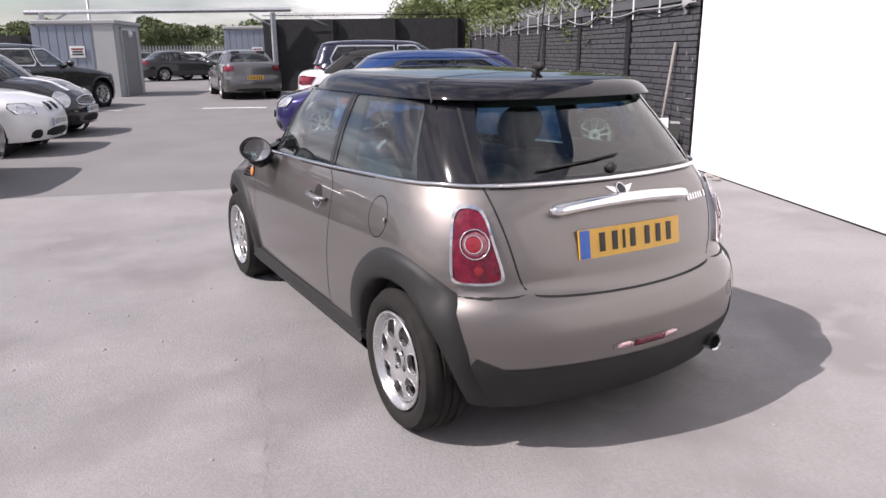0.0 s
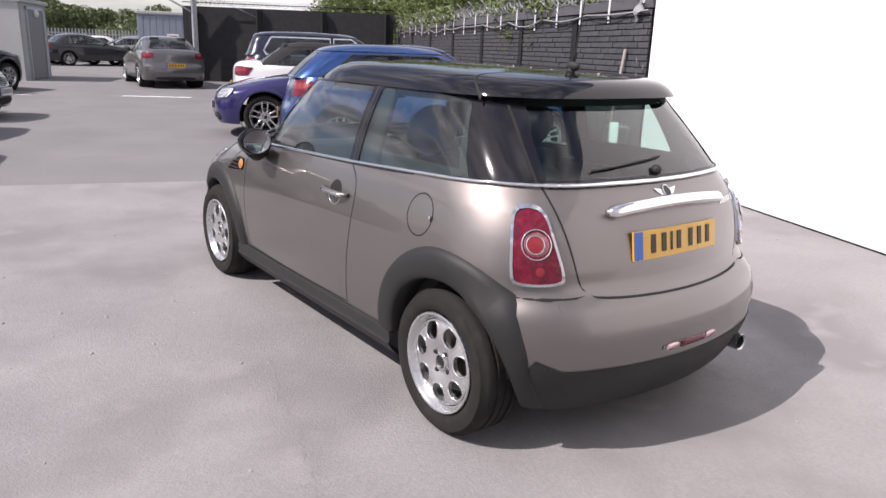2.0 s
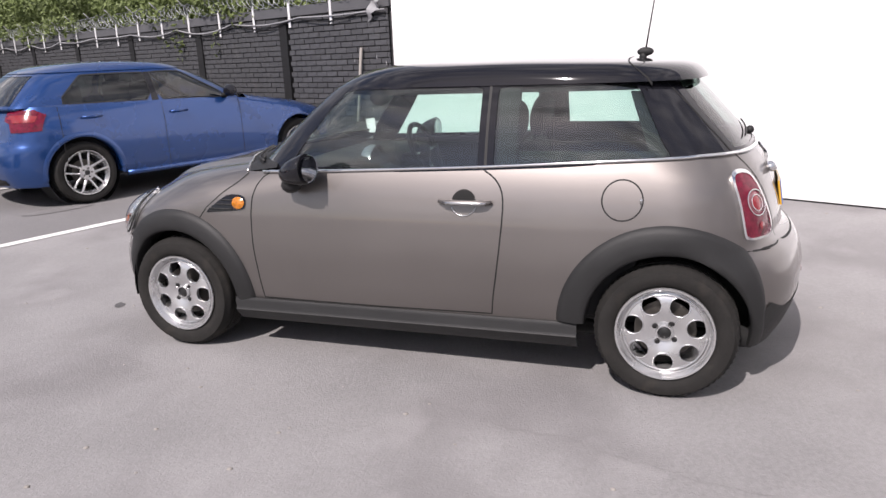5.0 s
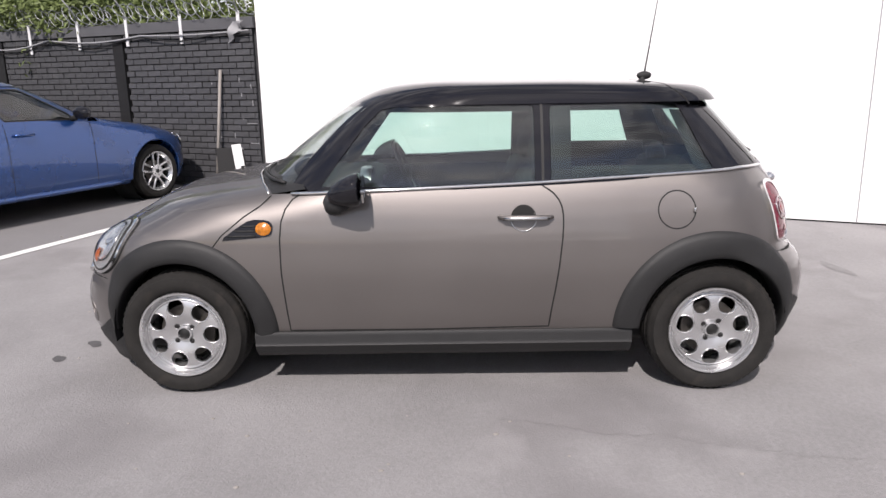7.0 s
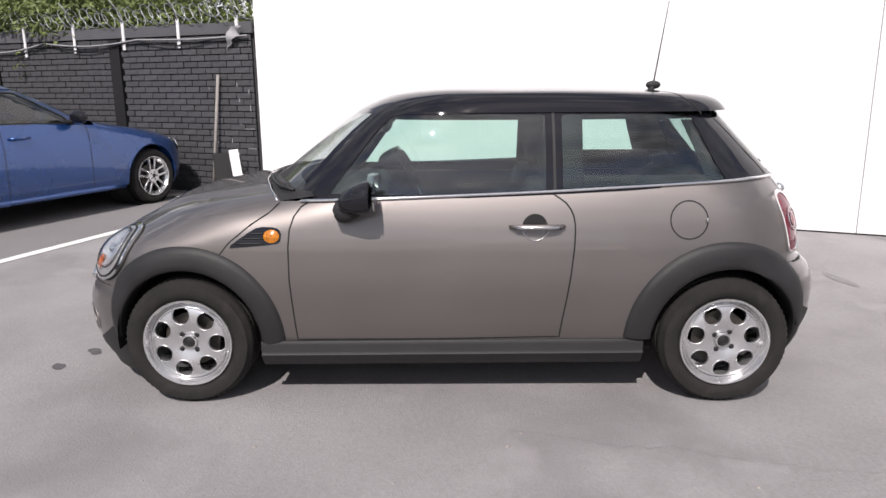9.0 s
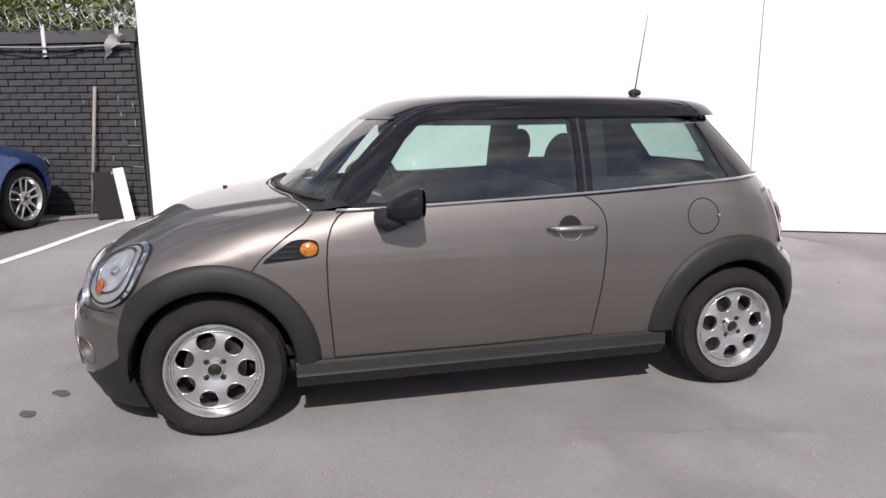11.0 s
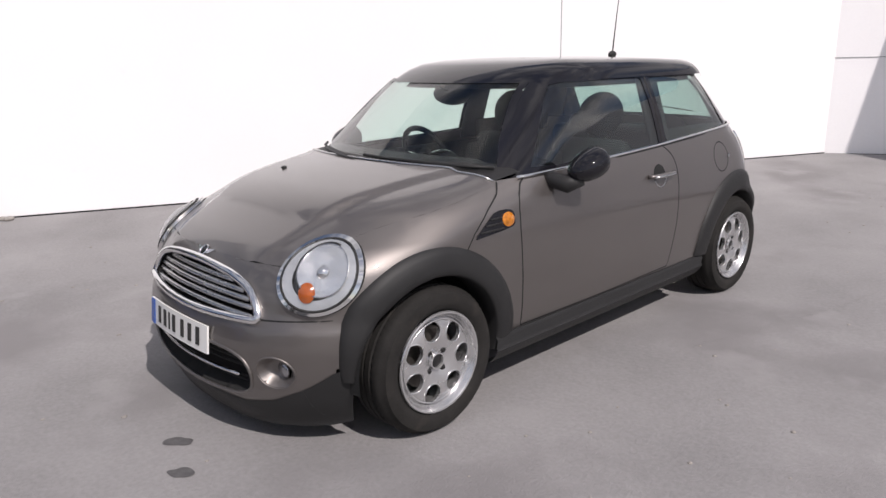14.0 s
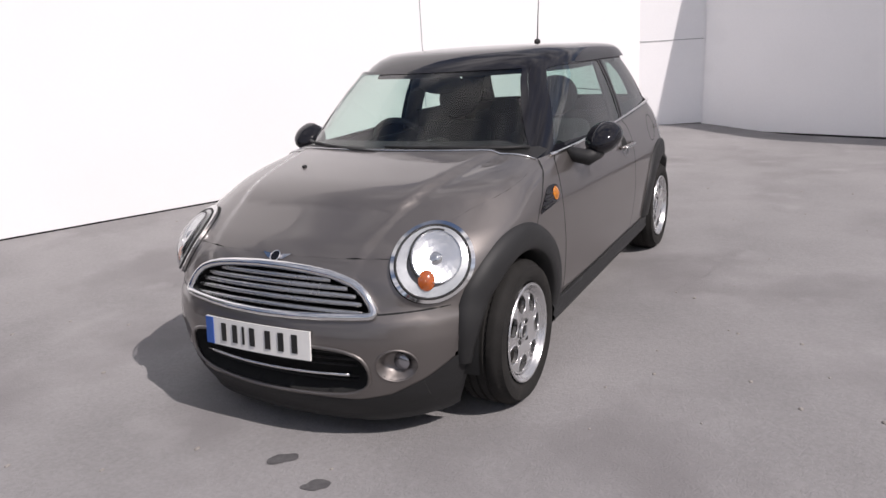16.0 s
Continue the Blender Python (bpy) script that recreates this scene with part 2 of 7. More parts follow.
def view_along(o, w):
    """A drawing plane at o for rays along w; its second axis points up."""
    w = Vector(w).normalized()
    u = w.cross(Vector((0, 0, 1))).normalized()
    return view(o, u, u.cross(w), w)


SIDE = view((-2.2, 0, 0), (0, 1, 0), (0, 0, 1), (1, 0, 0))
NOSE = view((0, 7, 0), (1, 0, 0), (0, 0, 1), (0, -1, 0))
TAIL = view((0, -3, 0), (1, 0, 0), (0, 0, 1), (0, 1, 0))
ABOVE = view((0, 0, 3), (1, 0, 0), (0, 1, 0), (0, 0, -1))


def onto(f, fr, pts, off=0.0):
    """Points of a drawing plane laid on the solid f, with their normals."""
    o, u, v, w = fr
    q = np.array(pts, float).reshape(-1, 2)
    p = trace(f, o + q[:, :1] * u + q[:, 1:] * v, w)
    n = normals(f, p)
    return p + n * off, n


def resample(line, step, closed=True):
    q = np.array(line, float)
    if closed:
        q = np.vstack([q, q[:1]])
    out = []
    for a, b in zip(q[:-1], q[1:]):
        k = max(1, int(np.ceil(np.linalg.norm(b - a) / step)))
        out += [a + (b - a) * i / k for i in range(k)]
    if not closed:
        out.append(q[-1])
    return np.array(out)


def soft(line, times=2, closed=True):
    """Corners cut until they are round."""
    q = np.array(line, float)
    for _ in range(times):
        nxt = np.roll(q, -1, 0) if closed else q[1:]
        cur = q if closed else q[:-1]
        r = np.empty((2 * len(cur), q.shape[1]))
        r[0::2], r[1::2] = cur * 0.75 + nxt * 0.25, cur * 0.25 + nxt * 0.75
        q = r if closed else np.vstack([q[:1], r[1:-1], q[-1:]])
    return q


def inside(pts, poly):
    x, y = pts[:, 0], pts[:, 1]
    c = np.zeros(len(pts), bool)
    for (ax, ay), (bx, by) in zip(poly, np.roll(poly, -1, 0)):
        if ay != by:
            c ^= ((ay > y) != (by > y)) & (x < (bx - ax) * (y - ay) / (by - ay) + ax)
    return c


def flat_mesh(outer, holes=(), step=0.04):
    """Triangles that fill an outline with holes, as 2D points and faces."""
    from mathutils import geometry
    loops = [resample(outer, step)] + [resample(h, step) for h in holes]
    pts, edges = [], []
    for lp in loops:
        b = len(pts)
        pts += list(lp)
        edges += [(b + i, b + (i + 1) % len(lp)) for i in range(len(lp))]
    lo, hi = loops[0].min(0), loops[0].max(0)
    gx, gy = np.meshgrid(np.arange(lo[0], hi[0], step), np.arange(lo[1], hi[1], step * 0.87))
    gx[1::2] += step / 2
    g = np.stack([gx.ravel(), gy.ravel()], 1)
    g = g[inside(g, loops[0])]
    for h in loops[1:]:
        g = g[~inside(g, h)]
    bd = np.array(pts)
    if len(g):
        near = np.array([np.min(np.sum((bd - q) ** 2, 1)) for q in g])
        g = g[near > (0.45 * step) ** 2]
    res = geometry.delaunay_2d_cdt([Vector(q) for q in pts + list(g)], edges, [], 0, 1e-6)
    vs = np.array([tuple(q) for q in res[0]])
    fs = np.array([tuple(t) for t in res[2] if len(t) == 3])
    mid = vs[fs].mean(1)
    ok = inside(mid, loops[0])
    for h in loops[1:]:
        ok &= ~inside(mid, h)
    return vs, fs[ok]


def oriented(p, fs, n):
    a, b, c = p[fs[:, 0]], p[fs[:, 1]], p[fs[:, 2]]
    flip = np.sum(np.cross(b - a, c - a) * n[fs[:, 0]], 1) < 0
    fs = fs.copy()
    fs[flip] = fs[flip][:, ::-1]
    return fs


def patch(f, fr, outer, holes=(), step=0.04, off=0.0):
    """A sheet cut to an outline and laid on the solid f: points, faces, normals."""
    q, fs = flat_mesh(outer, holes, step)
    p, n = onto(f, fr, q, off)
    return p, oriented(p, fs, n), n


def flip_x(geo):
    m = np.array([-1, 1, 1.0])
    return (geo[0] * m, [tuple(t)[::-1] for t in geo[1]], geo[2] * m if len(geo) > 2 and geo[2] is not None else None)


def joined(*geos):
    vs, fs, ns, b = [], [], [], 0
    for g in geos:
        vs.append(np.array(g[0], float).reshape(-1, 3))
        fs += [tuple(int(i) + b for i in t) for t in g[1]]
        ns.append(g[2] if len(g) > 2 and g[2] is not None else None)
        b += len(vs[-1])
    return np.vstack(vs), fs, (np.vstack(ns) if all(n is not None for n in ns) else None)


def moved(geo, m):
    r = np.array(m.to_3x3())
    return (np.array(geo[0]) @ r.T + np.array(m.translation), geo[1], geo[2] @ r.T if len(geo) > 2 and geo[2] is not None else None)


def part(name, geo, material, parent=None, label="", smooth=True, angle=None):
    """Links a mesh as one object under a thing or a part."""
    me = bpy.data.meshes.new(name)
    if isinstance(geo, bmesh.types.BMesh):
        geo.to_mesh(me)
        geo.free()
        geo = (None, None, None)
    else:
        used = sorted({int(i) for t in geo[1] for i in t})
        if len(used) < len(geo[0]):
            at = {i: k for k, i in enumerate(used)}
            geo = (np.array(geo[0])[used], [tuple(at[int(i)] for i in t) for t in geo[1]], geo[2][used] if len(geo) > 2 and geo[2] is not None else None)
        me.from_pydata([tuple(map(float, q)) for q in geo[0]], [], [tuple(map(int, t)) for t in geo[1]])
    me.polygons.foreach_set("use_smooth", [smooth] * len(me.polygons))
    if smooth and len(geo) > 2 and geo[2] is not None:
        me.normals_split_custom_set_from_vertices([tuple(map(float, q)) for q in geo[2]])
    elif smooth and angle:
        me.set_sharp_from_angle(angle=radians(angle))
    me.update()
    me.materials.append(material)
    ob = new(name, me)
    if parent is not None:
        ob.parent = parent
    if label:
        ob["label"] = label
    return ob


def thing(name, label, category, m=None, group="", kind=""):
    """An empty at the base of a thing, which holds its parts."""
    ob = new(name)
    ob.empty_display_size = 0.1
    if m is not None:
        ob.matrix_world = m
    return tagged(ob, label, category, group, kind)


def sweep(points, radius, sides=8, closed=False, flat=1.0):
    """A tube along a line of points."""
    q = np.array(points, float)
    n = len(q)
    t = np.gradient(q, axis=0) if not closed else np.roll(q, -1, 0) - np.roll(q, 1, 0)
    t /= np.maximum(np.linalg.norm(t, axis=1), 1e-9)[:, None]
    ref = np.array([0, 0, 1.0]) if abs(t[:, 2]).mean() < 0.8 else np.array([1.0, 0, 0])
    u = np.cross(t, ref)
    u /= np.maximum(np.linalg.norm(u, axis=1), 1e-9)[:, None]
    v = np.cross(u, t)
    rad = np.broadcast_to(np.array(radius, float), n)
    vs, fs = [], []
    for i in range(n):
        for k in range(sides):
            a = 2 * math.pi * k / sides
            vs.append(q[i] + rad[i] * (math.cos(a) * u[i] + flat * math.sin(a) * v[i]))
    for i in range(n if closed else n - 1):
        for k in range(sides):
            a, b, i2 = k, (k + 1) % sides, (i + 1) % n
            fs.append((i * sides + a, i * sides + b, i2 * sides + b, i2 * sides + a))
    if not closed:
        fs += [tuple(range(sides))[::-1], tuple((n - 1) * sides + k for k in range(sides))]
    return np.array(vs), fs, None


def lathe(profile, seg=48, close=False):
    """Pairs of radius and place along x, turned round the x axis."""
    vs, fs, n = [], [], len(profile)
    for i in range(seg):
        a = 2 * math.pi * i / seg
        vs += [(x, r * math.cos(a), r * math.sin(a)) for r, x in profile]
    for i in range(seg):
        j = (i + 1) % seg
        fs += [(i * n + k, i * n + k + 1, j * n + k + 1, j * n + k) for k in range(n - 1)]
        if close:
            fs.append((i * n + n - 1, i * n, j * n, j * n + n - 1))
    return np.array(vs), fs, None


def block(cx, cy, cz, sx, sy, sz, bevel=0.0, seg=2, m=None):
    """A box with rounded edges as a bmesh turned into points and faces."""
    bm = bmesh.new()
    bmesh.ops.create_cube(bm, size=1, matrix=Matrix.LocRotScale((cx, cy, cz), None, (sx, sy, sz)))
    if bevel:
        bmesh.ops.bevel(bm, geom=bm.edges[:], offset=bevel, segments=seg, affect="EDGES", profile=0.5)
    if m is not None:
        bm.transform(m)
    geo = as_geo(bm)
    return geo


def as_geo(bm):
    bm.verts.index_update()
    geo = (np.array([tuple(v.co) for v in bm.verts]), [tuple(v.index for v in t.verts) for t in bm.faces], None)
    bm.free()
    return geo


def ball(cx, cy, cz, rx, ry, rz, u=20, v=12):
    bm = bmesh.new()
    bmesh.ops.create_uvsphere(bm, u_segments=u, v_segments=v, radius=1, matrix=Matrix.LocRotScale((cx, cy, cz), None, (rx, ry, rz)))
    return as_geo(bm)


def slab(outline, fr, depth, step=0.05, holes=()):
    """A flat plate: an outline in a drawing plane with thickness along the view."""
    o, u, v, w = fr
    q, fs = flat_mesh(outline, holes, step)
    top = o + q[:, :1] * u + q[:, 1:] * v
    fs = oriented(top, fs, np.broadcast_to(-w, top.shape))
    vs, faces = [*top, *(top + w * depth)], [tuple(t) for t in fs] + [tuple(t + len(top))[::-1] for t in fs]
    edges = {}
    for t in fs:
        for a, b in zip(t, np.roll(t, -1)):
            edges[(a, b)] = True
    for a, b in edges:
        if (b, a) not in edges:
            faces.append((b, a, a + len(top), b + len(top)))
    return np.array(vs), faces, None


def skin(f, fr, outline, step=0.04, off=0.004, depth=0.004, holes=()):
    """A patch that stands proud of the solid f, with rounded-down rims."""
    q, fs = flat_mesh(outline, holes, step)
    p, n = onto(f, fr, q, off)
    fs = oriented(p, fs, n)
    low = p - n * (off + depth)
    edges = {}
    for t in fs:
        for a, b in zip(t, np.roll(t, -1)):
            edges[(a, b)] = True
    faces = [tuple(t) for t in fs]
    for a, b in edges:
        if (b, a) not in edges:
            faces.append((b, a, a + len(p), b + len(p)))
    return np.vstack([p, low]), faces, None


def ribbon(f, fr, line, width=0.005, off=0.0012, closed=False, step=0.03):
    """A narrow strip along a line on the solid f."""
    q = resample(line, step, closed)
    t = np.gradient(q, axis=0) if not closed else np.roll(q, -1, 0) - np.roll(q, 1, 0)
    t /= np.maximum(np.linalg.norm(t, axis=1), 1e-9)[:, None]
    s = np.stack([-t[:, 1], t[:, 0]], 1) * width / 2
    a, na = onto(f, fr, q - s, 0.0003)
    m, nm = onto(f, fr, q, off)
    b, nb = onto(f, fr, q + s, 0.0003)
    n = len(q)
    vs = np.vstack([a, m, b])
    fs = []
    for i in range(n if closed else n - 1):
        j = (i + 1) % n
        fs += [(i, j, n + j), (i, n + j, n + i), (n + i, n + j, 2 * n + j), (n + i, 2 * n + j, 2 * n + i)]
    fs = oriented(vs, np.array(fs), np.vstack([na, nm, nb]))
    return vs, fs, np.vstack([na, nm, nb])


def circle(cx, cy, r, n=40, ry=None):
    return [(cx + r * math.cos(2 * math.pi * i / n), cy + (ry or r) * math.sin(2 * math.pi * i / n)) for i in range(n)]


def arc(cx, cy, r, a0, a1, n=18):
    return [(cx + r * math.cos(radians(a0 + (a1 - a0) * i / n)), cy + r * math.sin(radians(a0 + (a1 - a0) * i / n))) for i in range(n + 1)]


def super_oval(cx, cy, rx, ry, e=2.6, n=48):
    out = []
    for i in range(n):
        c, s = math.cos(2 * math.pi * i / n), math.sin(2 * math.pi * i / n)
        out.append((cx + rx * math.copysign(abs(c) ** (2 / e), c), cy + ry * math.copysign(abs(s) ** (2 / e), s)))
    return out

# ---- the yard ----------------------------------------------------------------
ALONG = Vector((0.3933, 0.9194, 0)).normalized()      # the way the long wall runs
ACROSS = Vector((0.9194, -0.3933, 0)).normalized()    # from the yard towards the wall
WALL_X = 3.397                                      # where its line crosses y = 0


def wall_at(y):
    return Vector((WALL_X + 0.4278 * y, y, 0))


def rise(x, y):
    """The yard's level: a pad round the car, rising a little to the bays and to the long wall."""
    s, c = 0.3933 * x + 0.9194 * y, 0.9194 * x - 0.3933 * y
    t, u = np.clip((s - 3.9) / 2.4, 0, 1), np.clip((c - 1.0) / 2.0, 0, 1)
    t, u = t * t * (3 - 2 * t), u * u * (3 - 2 * u)
    return 0.125 * (1 - (1 - t) * (1 - u)) + np.clip(0.007 * (s - 6.3), 0, 0.11)


def strip(a, b, width, lift=0.004, n=24):
    """A painted line from a to b on the ground."""
    a, b = Vector((*a, 0)), Vector((*b, 0))
    s = (b - a).normalized().cross(Vector((0, 0, 1))) * width / 2
    v, f = [], []
    for i in range(n + 1):
        c = a.lerp(b, i / n)
        for q in (c - s, c + s):
            v.append((q.x, q.y, float(rise(q.x, q.y)) + lift))
    f = [(2 * i, 2 * i + 1, 2 * i + 3, 2 * i + 2) for i in range(n)]
    return np.array(v), f, None


def yard(ss, cs, lift=0.0, skew=0.0):
    """A sheet whose rows run across the yard and whose columns run along the wall; skew turns its far rows."""
    gs, gc = np.meshgrid(ss, cs, indexing="ij")
    gs = gs + skew * gc * np.clip(gs / 5.2, 0, 1)
    x, y = ALONG.x * gs + ACROSS.x * gc, ALONG.y * gs + ACROSS.y * gc
    v = np.stack([x.ravel(), y.ravel(), (rise(x, y) + lift).ravel()], 1)
    k = len(cs)
    return v, [(j * k + i, j * k + i + 1, (j + 1) * k + i + 1, (j + 1) * k + i)[::-1] for j in range(len(ss) - 1) for i in range(k - 1)], None


ramp = list(np.linspace(3.9, 6.3, 25))
far = [-900, -300, -120, -60, -30, -20]
ground = part("ground", yard(np.array(far + list(np.arange(-15, 3.9, 1.0)) + ramp + list(np.arange(7, 50, 2.0)) + [60, 90, 150, 400, 900]), np.array(far + list(np.arange(-14, 0.9, 1.0)) + list(np.arange(1.0, 3.6, 0.2)) + list(np.arange(4, 20, 1.0)) + [25, 40, 70, 150, 400, 900])), M["asphalt"])
tagged(ground, "worn grey asphalt car park surface with pale patches", "ground", kind="structure")
# the pale pad that the car stands on, bounded by the first bay line
PAD_EDGE = 5.22
pad_rows = np.array(list(np.arange(-16, 3.9, 1.0)) + [q for q in ramp if q < PAD_EDGE] + [PAD_EDGE])
pad = part("pavement", yard(pad_rows, np.array(list(np.arange(-14, 0.9, 1.0)) + list(np.arange(1.0, 3.6, 0.2)) + [4, 5, 6, 7]), 0.005, 0.07), M["concrete"])
tagged(pad, "pale worn concrete pad under the parked car", "pavement", kind="structure")


def on_wall(y, off=0.0):
    p = wall_at(y) - ACROSS * off
    return Vector((p.x, p.y, 0))


def upright(y0, y1, z0, z1, thick, off=0.0):
    """A wall piece along the long wall between two y, its face off metres in front of the line."""
    a, b = on_wall(y0, off), on_wall(y1, off)
    back = ACROSS * thick
    v = [a, b, b + back, a + back]
    v = [(q.x, q.y, z0) for q in v] + [(q.x, q.y, z1) for q in v]
    return np.array(v), [(0, 3, 2, 1), (4, 5, 6, 7), (0, 1, 5, 4), (1, 2, 6, 5), (2, 3, 7, 6), (3, 0, 4, 7)], None


brick_wall = part("wall_east", upright(3.58, 20.0, -0.1, 2.19, 0.2, -0.03), M["mortar"], smooth=False)
tagged(brick_wall, "long dark grey painted brick boundary wall", "wall", kind="structure")
white_wall = part("wall_white", upright(-6.05, 3.58, -0.1, 5.2, 0.3, 0.0), M["whitewall"], smooth=False)
tagged(white_wall, "tall smooth white painted wall in full sun", "wall", kind="structure")

# ---- cars: shared building ---------------------------------------------------
def car_geo(c):
    """The sheets of a car's body, from its curves."""
    low, cab = low_hull(c), cab_hull(c)
    st, g = c.get("step", 0.05), {}
    nf = 27
    fz = np.linspace(c["zf_top"], c["zf_low"], nf)
    fy = onto(low, NOSE, [(-c["xf"], z) for z in fz])[0][:, 1]
    rz = np.linspace(c["zr_low"], c["zr_top"], nf)
    ry = onto(low, TAIL, [(-c["xr"], z) for z in rz])[0][:, 1]
    wb, zw, ra, zs = c["wb"], c["zw"], c["arch"], c["sill"]
    ang = lambda z: math.degrees(math.asin(max(-0.9, min(0.9, (z - zw) / ra))))
    bottom = arc(wb, zw, ra, ang(c["zf_low"]), 180 - ang(zs), 26) + arc(0, zw, ra, ang(zs), 180 - ang(c["zr_low"]), 26)
    y0 = ry[-1]
    if "boot" in c:
        by = np.linspace(ry[-1], c["yboot"], 8)[1:]
        back = [(y, float(c["boot"](y))) for y in by]
        y0 = c["yboot"]
    else:
        back = []
    belt = [(y, float(c["belt"](y))) for y in np.linspace(y0, c["ycowl"], 22)[(1 if back or True else 0):]]
    edge = [(y, float(c["edge"](y))) for y in np.linspace(c["ycowl"], fy[0], 12)[1:-1]]
    side = list(zip(fy, fz)) + bottom + list(zip(ry, rz)) + back + belt + edge
    g["side_line"] = side
    g["low"], g["cab"] = low, cab
    # nose, tail
    xs = np.linspace(-c["xf"], c["xf"], 15)
    g["nose_line"] = [(-c["xf"], z) for z in fz[::-1]] + [(x, c["zf_top"]) for x in xs[1:-1]] + [(c["xf"], z) for z in fz] + [(x, c["zf_low"]) for x in xs[::-1][1:-1]]
    xs = np.linspace(-c["xr"], c["xr"], 15)
    g["tail_line"] = [(-c["xr"], z) for z in rz] + [(x, c["zr_top"]) for x in xs[1:-1]] + [(c["xr"], z) for z in rz[::-1]] + [(x, c["zr_low"]) for x in xs[::-1][1:-1]]
    # bonnet
    le = onto(low, SIDE, [(c["ycowl"], float(c["belt"](c["ycowl"])))] + edge + [(fy[0], fz[0])])[0][:, :2]
    fe = onto(low, NOSE, [(x, c["zf_top"]) for x in np.linspace(-c["xf"], c["xf"], 13)[1:-1]])[0][:, :2]
    xe = -le[0, 0]
    cowl = [(x, c["ycowl"] + c["bow"] * (1 - (x / xe) ** 2)) for x in np.linspace(xe, -xe, 15)[1:-1]]
    g["bonnet_line"] = [tuple(q) for q in le] + [tuple(q) for q in fe] + [(-x, y) for x, y in le[::-1]] + cowl
    if "boot" in c:
        le = onto(low, SIDE, [(ry[-1], rz[-1])] + back)[0][:, :2]
        fe = onto(low, TAIL, [(x, c["zr_top"]) for x in np.linspace(c["xr"], -c["xr"], 13)[1:-1]])[0][:, :2]
        xe = -le[-1, 0]
        cross = [(x, c["yboot"] - c["bow2"] * (1 - (x / xe) ** 2)) for x in np.linspace(-xe, xe, 13)[1:-1]]
        g["boot_line"] = [tuple(q) for q in le] + cross + [(-x, y) for x, y in le[::-1]] + [tuple(q) for q in fe]
    # glasshouse
    wz = np.linspace(c["wz"][0], c["wz"][1], 9)
    we = onto(cab, NOSE, [(-float(c["we"](z)), z) for z in wz])[0]
    gz = np.linspace(c["gz"][0], c["gz"][1], 9)
    ge = onto(cab, TAIL, [(-float(c["ge"](z)), z) for z in gz])[0]
    g["ws_line"] = [(p[0], p[2]) for p in we] + [(x, wz[-1]) for x in np.linspace(we[-1, 0], -we[-1, 0], 11)[1:-1]] + [(-p[0], p[2]) for p in we[::-1]] + [(x, wz[0]) for x in np.linspace(-we[0, 0], we[0, 0], 11)[1:-1]]
    g["rg_line"] = [(p[0], p[2]) for p in ge] + [(x, gz[-1]) for x in np.linspace(ge[-1, 0], -ge[-1, 0], 11)[1:-1]] + [(-p[0], p[2]) for p in ge[::-1]] + [(x, gz[0]) for x in np.linspace(-ge[0, 0], ge[0, 0], 11)[1:-1]]
    top = [(y, c["ztop"](y)) for y in np.linspace(we[-1, 1], ge[-1, 1], 14)[1:-1]]
    under = [(y, float(c["belt"](y)) - 0.012) for y in np.linspace(ge[0, 1], we[0, 1], 20)[1:-1]]
    g["cab_line"] = [(p[1], p[2]) for p in we] + top + [(p[1], p[2]) for p in ge[::-1]] + under
    # roof, as rings from the middle to its rim
    rf = cab_hull(dict(c, **c.get("roof_over", {})), c.get("roof_grow", 0.006))
    ym = 0.5 * (we[-1, 1] + ge[-1, 1])
    n = 120
    dirs = np.array([(math.sin(2 * math.pi * i / n), math.cos(2 * math.pi * i / n), 0) for i in range(n)])
    rim = np.zeros((n, 3))
    for i, d in enumerate(dirs):
        d2 = d * np.array([1.0, 1.7, 0])
        p = np.array([[0, ym, 0]]) + d2 * 1.6
        p[:, 2] = c["zrim"](p[:, 1]) if callable(c["zrim"]) else c["zrim"]
        for _ in range(60):
            p = p - d2 / np.linalg.norm(d2) * np.clip(rf(p), -0.05, 0.2)[:, None] * 0.8
            p[:, 2] = c["zrim"](p[:, 1]) if callable(c["zrim"]) else c["zrim"]
        rim[i] = p[0]
    rows = [0.25, 0.5, 0.7, 0.83, 0.9, 0.945, 0.97, 0.985, 0.994]
    vs = [np.array([[0, ym, 0]])]
    for r in rows:
        vs.append(np.array([[0, ym, 0]]) * (1 - r) + rim * r)
    q = np.vstack(vs)
    p, nn = onto(rf, ABOVE, q[:, :2])
    p = np.vstack([p, rim, rim * np.array([0.985, 1, 1]) + np.array([0, 0, -0.002])])
    nn = np.vstack([nn, normals(rf, rim), normals(rf, rim)])
    fs = [(0, 1 + i, 1 + (i + 1) % n) for i in range(n)]
    for r in range(len(rows)):
        a, b = 1 + r * n, 1 + (r + 1) * n
        for i in range(n):
            j = (i + 1) % n
            fs += [(a + i, b + i, b + j), (a + i, b + j, a + j)]
    g["roof"] = (p, oriented(p, np.array(fs), nn), nn)
    g["rim"], g["roof_f"] = rim, rf
    return g


